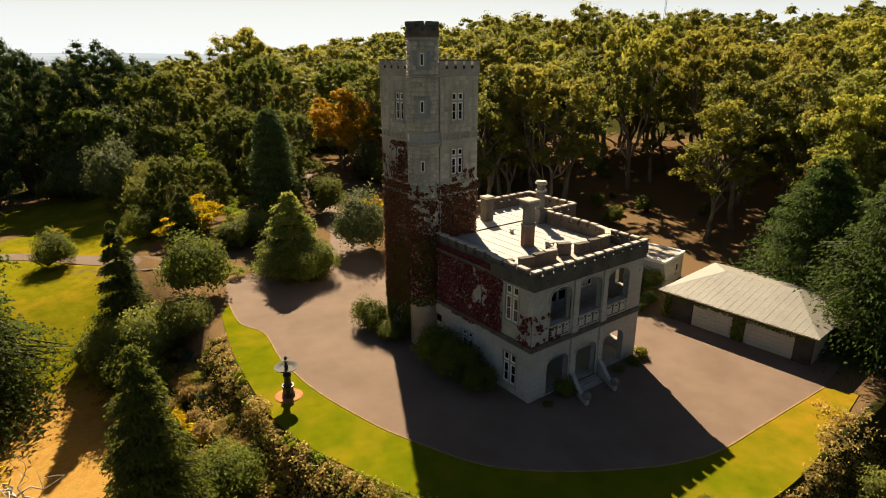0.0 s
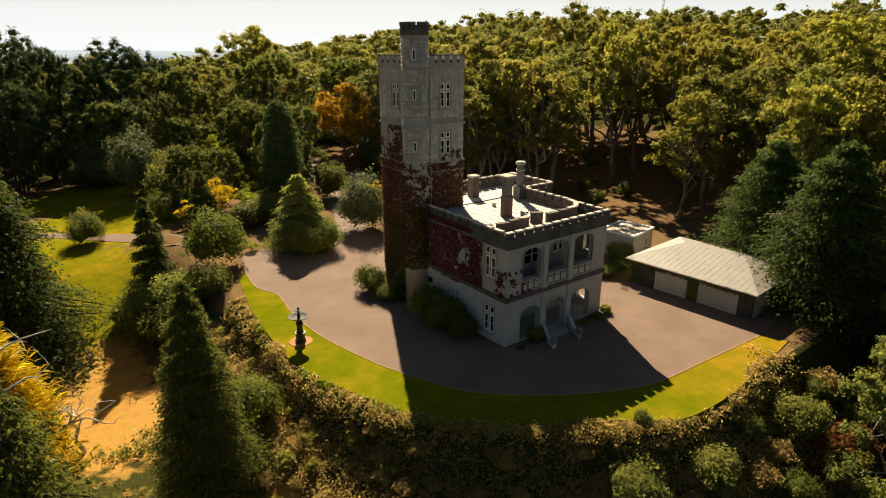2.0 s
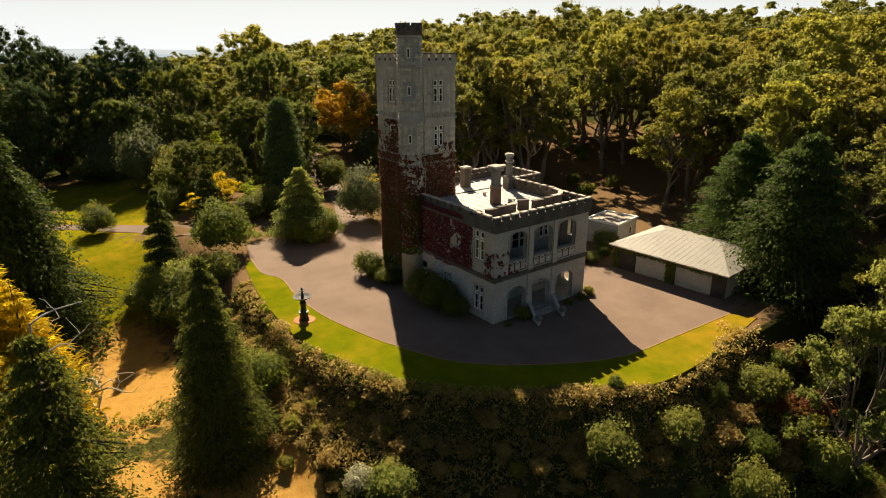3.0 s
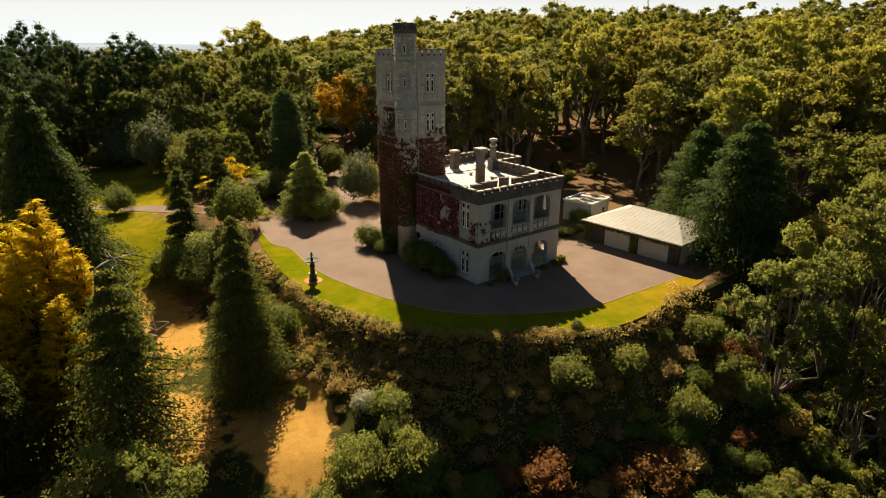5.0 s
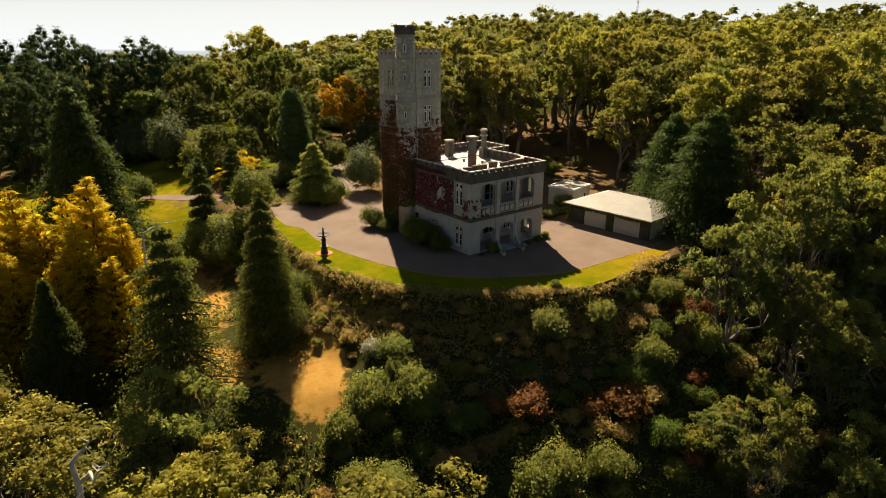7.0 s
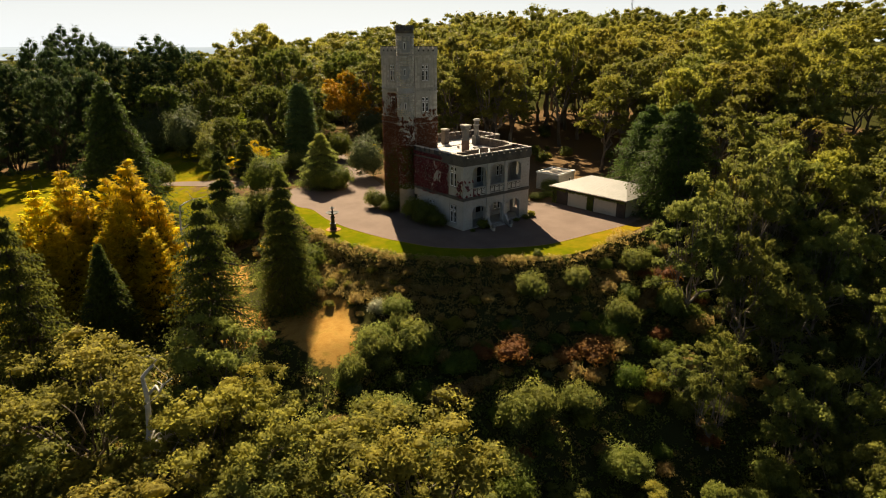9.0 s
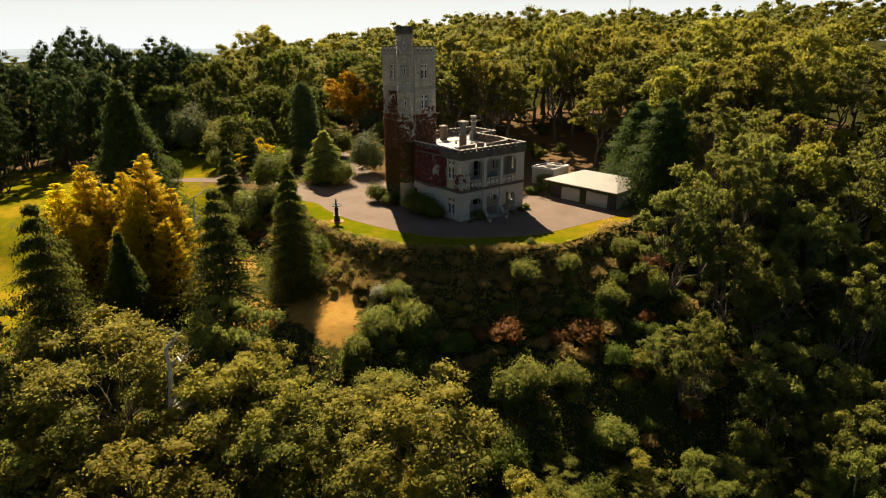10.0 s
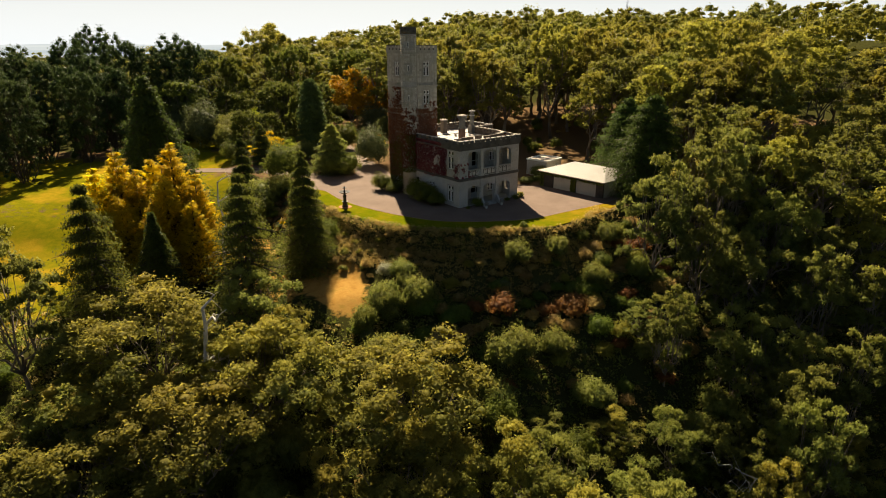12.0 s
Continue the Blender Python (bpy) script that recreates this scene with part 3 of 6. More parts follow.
tagged(sheet("road", DRIVE, 0.03, ASPHALT), "worn brown-grey asphalt drive round the house", "drive", kind="structure")
LAWN_OUT = [(-12.4, 27.2), (-13.9, 19.4), (-14.5, 13.6), (-14.7, 8.4), (-13.9, 4.0), (-12.2, -0.6), (-11.2, -2.8), (-9.5, -5.3), (-7.5, -7.2), (-4.9, -9.2), (-2.3, -10.6), (-0.2, -12.2), (2.8, -14.2), (7.1, -14.6), (12.1, -14.2), (19.5, -13.2)]
RING = [q for q in spline(DRIVE_EDGE[1:], 4, False)] + [q for q in spline(LAWN_OUT[::-1], 4, False)]
tagged(sheet("lawn", RING, 0.06, LAWN), "sunlit mown lawn curving round the drive", "lawn", kind="structure")
PATH_L = spline([(-34, 66.5), (-26.4, 63), (-18.5, 55), (-13.2, 47.5), (-8, 39)], 4, False) + spline([(-10, 36), (-14.4, 43.2), (-18.8, 50.8), (-26.6, 60.2), (-34, 63.5)], 4, False)
tagged(sheet("path", PATH_L, 0.05, ASPHALT), "narrow asphalt garden path across the lawn", "path", kind="structure")



def kerb_line(points, width, z0, z1):
    """A low stone edging along a plan curve."""
    bm = bmesh.new()
    prev = None
    for i, p in enumerate(points):
        q = points[min(i + 1, len(points) - 1)] - points[max(i - 1, 0)]
        nrm = np.array((-q[1], q[0])) / (np.linalg.norm(q) + 1e-9) * width / 2
        row = [bm.verts.new((p[0] + s * nrm[0], p[1] + s * nrm[1], z)) for s, z in ((-1, z0), (-1, z1), (1, z1), (1, z0))]
        if prev:
            for k in range(3):
                bm.faces.new((prev[k], row[k], row[k + 1], prev[k + 1]))
        prev = row
    return bm


kerb = finish("kerb", kerb_line(spline(DRIVE_EDGE[1:], 8, False), 0.11, -0.02, 0.09), KERB)
tagged(kerb, "low tan stone edging between lawn and drive", "kerb", kind="structure")


# ---- house materials ----
RENDER = surface("pale lime render", (0.40, 0.385, 0.345), (0.52, 0.505, 0.46), 0.5, 6, 0.9, c3=(0.33, 0.32, 0.27))
DARKSTONE = surface("stained parapet stone", (0.085, 0.08, 0.07), (0.145, 0.135, 0.115), 0.7, 8, 0.92, c3=(0.06, 0.058, 0.05))
COPING = surface("pale coping stone", (0.46, 0.40, 0.33), (0.58, 0.52, 0.45), 1.1, 9, 0.9)
BROWNSTONE = surface("brown stone of the inner parapet", (0.11, 0.088, 0.072), (0.18, 0.145, 0.12), 0.8, 8, 0.92, c3=(0.07, 0.06, 0.05))
WHITE = surface("white window paint", (0.80, 0.80, 0.78), (0.87, 0.87, 0.85), 1.5, 12, 0.5)
TANROOF = surface("tan roof sheet", (0.40, 0.33, 0.25), (0.50, 0.42, 0.33), 0.6, 6, 0.8)
GARAGE_ROOF = surface("pale metal roofing", (0.23, 0.215, 0.185), (0.28, 0.26, 0.225), 0.4, 5, 0.6)
DOOR_PAINT = surface("cream garage door", (0.42, 0.40, 0.34), (0.50, 0.48, 0.41), 0.8, 7, 0.6)
DARKTIMBER = surface("dark timber", (0.045, 0.04, 0.034), (0.08, 0.07, 0.06), 1.0, 10)
IRON = surface("dark bronze and iron", (0.03, 0.03, 0.028), (0.06, 0.058, 0.052), 2.0, 12, 0.5, 0.6)
MARBLE = surface("pale marble", (0.15, 0.145, 0.13), (0.23, 0.22, 0.20), 1.2, 10, 0.7)
WETSTONE = surface("dark weathered fountain stone", (0.055, 0.052, 0.048), (0.10, 0.095, 0.085), 1.2, 10, 0.8)
EARTH = surface("red mulch", (0.42, 0.16, 0.06), (0.52, 0.23, 0.09), 1.5, 12)
GREY_DOOR = surface("grey-green door paint", (0.27, 0.31, 0.30), (0.36, 0.40, 0.385), 1.0, 10, 0.6)
TERRACOTTA = surface("terracotta tiles", (0.45, 0.16, 0.08), (0.55, 0.22, 0.11), 1.4, 10)


def ashlar_material(by="Object"):
    m, nt, b = material("ashlar blocks", 0.9)
    v = coords(nt)
    info = nt.nodes.new("ShaderNodeObjectInfo")
    grain = noise_node(nt, v, 9, 6, 0.7)
    streak = noise_node(nt, coords(nt, (1.6, 1.6, 0.22)), 1.4, 5)
    pick = info.outputs["Random"] if by == "Object" else nt.nodes.new("ShaderNodeNewGeometry").outputs["Random Per Island"]
    col = ramp(nt, pick, [(0.0, (0.43, 0.405, 0.34)), (0.5, (0.505, 0.48, 0.41)), (1.0, (0.58, 0.55, 0.475))])
    col = mix(nt, ramp(nt, streak, [(0.48, (0, 0, 0)), (0.72, (0.75,) * 3)]), col, (0.27, 0.255, 0.215))
    col = mix(nt, 0.4, col, ramp(nt, grain, [(0.3, (0.6,) * 3), (0.7, (1.3,) * 3)]), "MULTIPLY")
    nt.links.new(col, b.inputs["Base Color"])
    bump(nt, b, grain, 0.4, 0.02)
    return m


ASHLAR = ashlar_material()
m, nt, b = material("window glass", 0.03)
b.inputs["Base Color"].default_value = (0.16, 0.18, 0.18, 1)
b.inputs["Transmission Weight"].default_value = 1.0
b.inputs["Specular IOR Level"].default_value = 0.3
b.inputs["IOR"].default_value = 1.45
GLASS = m
IVY_RED = leaf_material("crimson creeper leaves", (0.12, 0.024, 0.024), (0.36, 0.085, 0.085), (0.34, 0.12, 0.09), 0.2, 0.5)
IVY_BROWN = leaf_material("russet creeper leaves", (0.11, 0.036, 0.018), (0.32, 0.13, 0.06), (0.34, 0.16, 0.07), 0.2, 0.5)
IVY_GREEN = leaf_material("green creeper leaves", (0.055, 0.08, 0.012), (0.16, 0.18, 0.025), (0.22, 0.20, 0.03), 0.25, 0.5)
STEM = surface("creeper stems", (0.10, 0.065, 0.05), (0.17, 0.115, 0.09), 1.2, 9)


# ---- house ----
def wall_frame(x, y, turn):
    """Local frame of a wall: u runs along it, w into the building, z up."""
    return pose(x, y, 0, 0, 0, turn)


FRONT = wall_frame(0, 0, 0)                     # u = x, w = +y
SIDE = Matrix(((0, 1, 0, 0), (1, 0, 0, 0), (0, 0, 1, 0), (0, 0, 0, 1)))   # u = y, w = +x


def moved(bm, frame_m):
    bmesh.ops.transform(bm, matrix=frame_m, verts=bm.verts)
    return bm


def panel(bm, u0, u1, z0, z1, w0, w1, holes):
    """A wall with rectangular openings right through it."""
    us = sorted({u0, u1, *[h[0] for h in holes], *[h[1] for h in holes]})
    zs = sorted({z0, z1, *[h[2] for h in holes], *[h[3] for h in holes]})
    for a, c in zip(us, us[1:]):
        run = None
        for e, f in zip(zs, zs[1:]):
            mid = ((a + c) / 2, (e + f) / 2)
            if any(h[0] < mid[0] < h[1] and h[2] < mid[1] < h[3] for h in holes):
                if run:
                    box(bm, a, c, w0, w1, *run)
                run = None
            else:
                run = (run[0], f) if run else (e, f)
        if run:
            box(bm, a, c, w0, w1, *run)
    bmesh.ops.remove_doubles(bm, verts=bm.verts, dist=0.0005)


def arch_head(bm, u0, u1, spring, top, w0, w1, n=10):
    """The masonry over a round-headed opening, between its springing and its crown."""
    mid, r, h = (u0 + u1) / 2, (u1 - u0) / 2, top - spring
    arc = [(mid - r * math.cos(math.pi * i / n), spring + h * math.sin(math.pi * i / n) ** 0.8) for i in range(n + 1)]
    for (a, za), (c, zc) in zip(arc, arc[1:]):
        v = [bm.verts.new(p) for p in ((a, w0, za), (c, w0, zc), (c, w0, top), (a, w0, top), (a, w1, za), (c, w1, zc), (c, w1, top), (a, w1, top))]
        for f in ((0, 1, 2, 3), (4, 7, 6, 5), (0, 4, 5, 1), (1, 5, 6, 2), (2, 6, 7, 3), (3, 7, 4, 0)):
            try:
                bm.faces.new([v[i] for i in f])
            except ValueError:
                pass


def arch_ring(bm, u0, u1, base, spring, top, w0, w1, t, n=12):
    """A raised moulding round an arched opening."""
    def edge(off):
        mid, r, h = (u0 + u1) / 2, (u1 - u0) / 2 + off, top - spring + off
        pts = [(mid - r, base)] + [(mid - r * math.cos(math.pi * i / n), spring + h * math.sin(math.pi * i / n) ** 0.8) for i in range(n + 1)] + [(mid + r, base)]
        return pts
    a, c = edge(0.0), edge(t)
    for i in range(len(a) - 1):
        v = [bm.verts.new(p) for p in ((a[i][0], w0, a[i][1]), (a[i + 1][0], w0, a[i + 1][1]), (c[i + 1][0], w0, c[i + 1][1]), (c[i][0], w0, c[i][1]),
                                       (a[i][0], w1, a[i][1]), (a[i + 1][0], w1, a[i + 1][1]), (c[i + 1][0], w1, c[i + 1][1]), (c[i][0], w1, c[i][1]))]
        for f in ((0, 1, 2, 3), (4, 7, 6, 5), (0, 4, 5, 1), (1, 5, 6, 2), (2, 6, 7, 3), (3, 7, 4, 0)):
            bm.faces.new([v[j] for j in f])


def window(owner, M, u0, u1, z0, z1, transom=0.72, w=0.15, name="window", lights=2, sill=True, surround=True):
    """A mullioned casement: stone surround, white sashes, panes."""
    def piece(label_name, parent, *dims):
        q = bmesh.new()
        box(q, *dims)
        return part(label_name, moved(q, M), STONE, parent)

    win = piece(name, owner, *((u0 - 0.2, u1 + 0.2, -0.1, 0.1, z0 - 0.18, z0 - 0.05) if sill else (u0, u1, 0.0, 0.3, z0 - 0.06, z0)))
    if surround:
        piece("jamb", win, u0 - 0.13, u0, -0.05, 0.1, z0 - 0.05, z1 + 0.13)
        piece("jamb", win, u1, u1 + 0.13, -0.05, 0.1, z0 - 0.05, z1 + 0.13)
        piece("lintel", win, u0, u1, -0.05, 0.1, z1, z1 + 0.13)
    cell = (u1 - u0) / lights
    for i in range(1, lights):
        piece("mullion", win, u0 + i * cell - 0.07, u0 + i * cell + 0.07, 0.02, 0.3, z0, z1)
    if transom:
        piece("transom", win, u0, u1, 0.03, 0.29, z1 - transom - 0.07, z1 - transom + 0.07)
    rows = [(z0, z1 - transom - 0.07), (z1 - transom + 0.07, z1)] if transom else [(z0, z1)]
    for i in range(lights):
        a = u0 + i * cell + (0.07 if i else 0.0)
        c = u0 + (i + 1) * cell - (0.07 if i < lights - 1 else 0.0)
        for e, f in rows:
            fr = bmesh.new()
            t = 0.10
            box(fr, a, a + t, w - 0.10, w, e, f)
            box(fr, c - t, c, w - 0.10, w, e, f)
            box(fr, a + t, c - t, w - 0.10, w, e, e + t)
            box(fr, a + t, c - t, w - 0.10, w, f - t, f)
            if f - e > 1.0:
                box(fr, a + t, c - t, w - 0.09, w - 0.01, (e + f) / 2 - 0.025, (e + f) / 2 + 0.025)
            part("sash", moved(fr, M), WHITE, win, "white painted sash")
            gl = bmesh.new()
            box(gl, a + t - 0.005, c - t + 0.005, w - 0.06, w - 0.04, e + t - 0.005, f - t + 0.005)
            part("pane", moved(gl, M), GLASS, win)
    return win


house = empty("house", 0, 0, 0, "two-storey castellated stone house with creeper, arcaded porch and pale roof", "house")

ARCH_G = [(1.60, 3.80), (4.62, 6.85), (7.65, 10.0)]
ARCH_U = [(1.65, 3.70), (4.55, 6.90), (7.55, 10.0)]
# ground storey of the porch block
bm = bmesh.new()
panel(bm, 0, 11.7, -0.4, 3.9, 0, 0.45, [(a, c, 0.12, 2.95) for a, c in ARCH_G])
for a, c in ARCH_G:
    arch_head(bm, a, c, 2.2, 2.95, 0.0, 0.45)
part("front_wall", bm, RENDER, house, "pale rendered lower wall with three arches")
bm = bmesh.new()
panel(bm, 0, 11.7, 4.3, 8.3, 0, 0.42, [(a, c, 5.38, 8.02) for a, c in ARCH_U])
for a, c in ARCH_U:
    arch_head(bm, a, c, 7.3, 8.02, 0.0, 0.42)
part("upper_front_wall", bm, RENDER, house, "grey rendered upper wall with three arches")
WINDOWS_SIDE = [(1.38, 2.62, 0.72, 3.05), (1.38, 2.62, 5.5, 8.1)]
bm = bmesh.new()
panel(bm, 0.45, 4.0, -0.4, 3.9, 0, 0.45, [WINDOWS_SIDE[0]])
part("side_wall", moved(bm, SIDE), RENDER, house)
bm = bmesh.new()
panel(bm, 0.42, 4.0, 4.3, 8.3, 0, 0.42, [WINDOWS_SIDE[1]])
part("upper_side_wall", moved(bm, SIDE), STONE, house)
for h in WINDOWS_SIDE:
    window(house, SIDE, *h)
# right end of the porch
RIGHT = Matrix(((0, -1, 0, 11.7), (1, 0, 0, 0), (0, 0, 1, 0), (0, 0, 0, 1)))
bm = bmesh.new()
panel(bm, 0.45, 9.8, -0.4, 3.9, 0, 0.45, [(0.95, 2.5, 0.9, 2.8)])
arch_head(bm, 0.95, 2.5, 2.2, 2.8, 0, 0.45)
panel(bm, 0.42, 9.8, 4.3, 8.3, 0, 0.42, [(1.3, 2.1, 5.6, 7.6)])
arch_head(bm, 1.3, 2.1, 7.2, 7.6, 0, 0.42)
part("end_wall", moved(bm, RIGHT), RENDER, house)
# walls of the main block
bm = bmesh.new()
SMALL = [(6.25, 7.5, 1.35, 2.78), (10.15, 11.3, 0.0, 2.85), (10.55, 11.1, 5.6, 7.6), (7.0, 8.0, 5.5, 7.4)]
panel(bm, 4.0, 11.6, -0.4, 8.3, 0.14, 0.6, SMALL)
part("creeper_wall", moved(bm, SIDE), RENDER, house)
SIDE_IN = Matrix.Translation((0.14, 0, 0)) @ SIDE
for h in (SMALL[0], SMALL[2], SMALL[3]):
    window(house, SIDE_IN, *h, transom=0.5 if h[2] < 3 else 0.6, lights=1 if h[1] - h[0] < 0.7 else 2)
bm = bmesh.new()
box(bm, 10.15, 11.3, 0.2, 0.28, 0.0, 2.0)
for z0, z1 in ((0.2, 0.85), (1.0, 1.8)):
    for a, c in ((10.25, 10.68), (10.78, 11.2)):
        box(bm, a, c, 0.17, 0.2, z0, z1)
door = part("side_door", moved(bm, SIDE_IN), WHITE, house, "white panelled side door with dark fanlight")
bm = bmesh.new()
box(bm, 10.15, 11.3, 0.22, 0.25, 2.1, 2.85)
part("fanlight", moved(bm, SIDE_IN), GLASS, door)
bm = bmesh.new()
box(bm, 10.15, 11.3, 0.16, 0.3, 2.0, 2.1)
part("transom", moved(bm, SIDE_IN), WHITE, door)
bm = bmesh.new()
box(bm, 0.6, 15.7, 16.0, 16.45, -0.4, 8.3)
box(bm, 15.25, 15.7, 10.2, 16.0, -0.4, 8.3)
box(bm, 11.7, 15.25, 10.2, 10.65, -0.4, 8.3)
part("rear_wall", bm, RENDER, house)
# porch: floors, back wall with doors and windows
bm = bmesh.new()
box(bm, 0.45, 11.25, 0.45, 3.0, -0.2, 0.12)
part("porch_floor", bm, STONE, house)
bm = bmesh.new()
box(bm, 0.42, 11.28, 0.42, 3.0, 3.92, 4.28)
part("balcony_floor", bm, STONE, house)
BACK = Matrix.Translation((0, 3.0, 0))
BACK_HOLES = [(4.75, 6.85, 0.12, 2.7), (2.2, 3.4, 0.9, 2.7), (8.1, 9.3, 0.9, 2.7), (4.85, 6.75, 4.3, 7.5), (2.7, 3.5, 6.3, 7.4), (8.4, 9.6, 5.6, 7.6)]
bm = bmesh.new()
panel(bm, 0.45, 11.25, 0.0, 8.3, 0, 0.4, BACK_HOLES)
part("porch_back_wall", moved(bm, BACK), RENDER, house)
for i in (1, 2, 4, 5):
    window(house, BACK, *BACK_HOLES[i], transom=0.5, surround=False)
for i in (0, 3):
    u0, u1, z0, z1 = BACK_HOLES[i]
    leaf_m = (u0 + u1) / 2
    bm = bmesh.new()
    for a, c in ((u0, leaf_m - 0.01), (leaf_m + 0.01, u1)):
        box(bm, a, a + 0.12, 0.1, 0.16, z0, z1)
        box(bm, c - 0.12, c, 0.1, 0.16, z0, z1)
        for e, f in ((z0, z0 + 0.9), (z0 + 1.6, z0 + 1.72), (z1 - 0.12, z1)):
            box(bm, a + 0.12, c - 0.12, 0.1, 0.16, e, f)
    d = part("double_door", moved(bm, BACK), GREY_DOOR, house, "grey-green glazed double door")
    bm = bmesh.new()
    box(bm, u0 + 0.02, u1 - 0.02, 0.12, 0.135, z0 + 0.85, z1 - 0.1)
    part("pane", moved(bm, BACK), GLASS, d)
# mouldings, pilasters and balcony panels of the front
for a, c in ARCH_G:
    bm = bmesh.new()
    arch_ring(bm, a, c, 0.12, 2.2, 2.95, -0.05, 0.08, 0.16)
    part("arch_moulding", bm, RENDER, house)
for a, c in ARCH_U:
    bm = bmesh.new()
    arch_ring(bm, a, c, 5.4, 7.3, 8.02, -0.06, 0.08, 0.15)
    part("arch_moulding", bm, STONE, house)
for x in (4.13, 7.22):
    bm = bmesh.new()
    box(bm, x - 0.24, x + 0.24, -0.16, 0.05, 4.3, 8.3)
    box(bm, x - 0.30, x + 0.30, -0.22, 0.05, 4.3, 4.75)
    part("pilaster", bm, RENDER, house)
    bm = bmesh.new()
    box(bm, x - 0.22, x + 0.22, -0.14, 0.05, 0.0, 3.85)
    box(bm, x - 0.28, x + 0.28, -0.20, 0.05, 0.0, 0.5)
    part("pilaster", bm, RENDER, house)
PANEL = surface("pale balcony panels", (0.50, 0.48, 0.43), (0.60, 0.58, 0.53), 1.0, 9)
for a, c in ARCH_U:
    n = 3
    bm = bmesh.new()
    box(bm, a - 0.02, c + 0.02, -0.006, 0.0, 4.42, 5.28)
    part("balustrade_back", bm, DARKSTONE, house)
    for i in range(n):
        w0 = a + (c - a) * (i + 0.12) / n
        w1 = a + (c - a) * (i + 0.88) / n
        bm = bmesh.new()
        arch_ring(bm, w0 + 0.08, w1 - 0.08, 4.5, 4.95, 5.18, -0.05, 0.02, 0.08, 6)
        box(bm, w0 + 0.1, w1 - 0.1, -0.02, 0.0, 4.52, 5.02)
        part("balustrade_panel", bm, PANEL, house)
    bm = bmesh.new()
    box(bm, a - 0.05, c + 0.05, -0.1, 0.5, 5.30, 5.42)
    part("balcony_rail", bm, STONE, house, "weathered stone balcony coping")


def band(name, z0, z1, out, mat):
    """A string course round the front and side of the porch block."""
    bm = bmesh.new()
    box(bm, -out, 11.7 + out, -out, 0.42, z0, z1)
    box(bm, -out, 0.42, 0.42, 4.05, z0, z1)
    box(bm, 11.28, 11.7 + out, 0.42, 4.5, z0, z1)
    bmesh.ops.remove_doubles(bm, verts=bm.verts, dist=0.0005)
    part(name, bm, mat, house)


band("string_course", 3.9, 4.3, 0.10, DARKSTONE)
band("string_course", 3.78, 3.9, 0.05, STONE)
band("cornice", 8.3, 8.62, 0.10, DARKSTONE)
band("parapet", 8.62, 9.30, 0.16, DARKSTONE)
for dims in ((0.02, 0.62, 4.05, 11.6, 3.86, 4.16), (0.0, 0.64, 4.05, 11.6, 8.3, 8.55)):
    bm = bmesh.new()
    box(bm, *dims)
    part("string_course", bm, DARKSTONE, house)
# roof deck, with seams
bm = bmesh.new()
box(bm, 0.2, 11.52, 3.2, 16.1, 8.2, 8.70)
box(bm, 11.52, 15.4, 10.4, 16.1, 8.2, 8.70)
deck = part("roof", bm, ROOF, house, "pale sheet roof with fine seams")
for i in range(11):
    bm = bmesh.new()
    x = 0.9 + i * 1.0
    box(bm, x, x + 0.035, 3.3, 15.9, 8.70, 8.722)
    part("seam", bm, ROOF, deck)
bm = bmesh.new()
box(bm, 4.9, 11.4, 11.62, 11.74, 8.70, 8.76)
part("gutter_line", bm, DARKTIMBER, deck)
bm = bmesh.new()
box(bm, 0.3, 11.5, 0.3, 3.2, 8.2, 8.74)
part("porch_roof", bm, TANROOF, house, "tan sheet roof over the porch")

# merlons: one body and one coping, shared by every repeat


def merlon_meshes(w, d, h):
    bm = bmesh.new()
    box(bm, -w / 2, w / 2, -d / 2, d / 2, 0, h)
    bmesh.ops.bevel(bm, geom=bm.edges[:], offset=0.02, segments=1, affect="EDGES")
    body = bpy.data.meshes.new("merlon")
    bm.to_mesh(body)
    bm.free()
    bm = bmesh.new()
    box(bm, -w / 2 - 0.05, w / 2 + 0.05, -d / 2 - 0.06, d / 2 + 0.06, h, h + 0.09)
    for v in bm.verts:
        if v.co.z > h + 0.05:
            v.co.x *= 0.9
            v.co.y *= 0.8
    cap = bpy.data.meshes.new("coping")
    bm.to_mesh(cap)
    bm.free()
    return body, cap


def battlement(owner, a, c, z, w, gap, h, d, body_mat, cap_mat, holes=False):
    """Merlons along a parapet from plan point a to c."""
    a, c = Vector(a), Vector(c)
    n = max(1, round(((c - a).length + gap) / (w + gap)))
    turn = math.atan2(c.y - a.y, c.x - a.x)
    step = ((c - a).length + gap) / n
    body, cap = merlon_meshes(step - gap, d, h)
    body.materials.append(body_mat)
    cap.materials.append(cap_mat)
    for i in range(n):
        p = a.lerp(c, ((i + 0.5) * step - gap / 2) / (c - a).length)
        ob = new("merlon", body)
        ob.matrix_basis = Matrix.Translation((p.x, p.y, z)) @ Matrix.Rotation(turn, 4, "Z")
        ob.parent = owner
        k = new("coping", cap)
        k.parent = ob
    return n


battlement(house, (-0.12, 0.07), (11.82, 0.07), 9.30, 0.72, 0.34, 0.32, 0.34, DARKSTONE, COPING)
battlement(house, (0.05, 0.65), (0.05, 4.0), 9.30, 0.72, 0.34, 0.32, 0.34, DARKSTONE, COPING)
battlement(house, (11.65, 0.65), (11.65, 4.4), 9.30, 0.72, 0.34, 0.32, 0.34, BROWNSTONE, COPING)


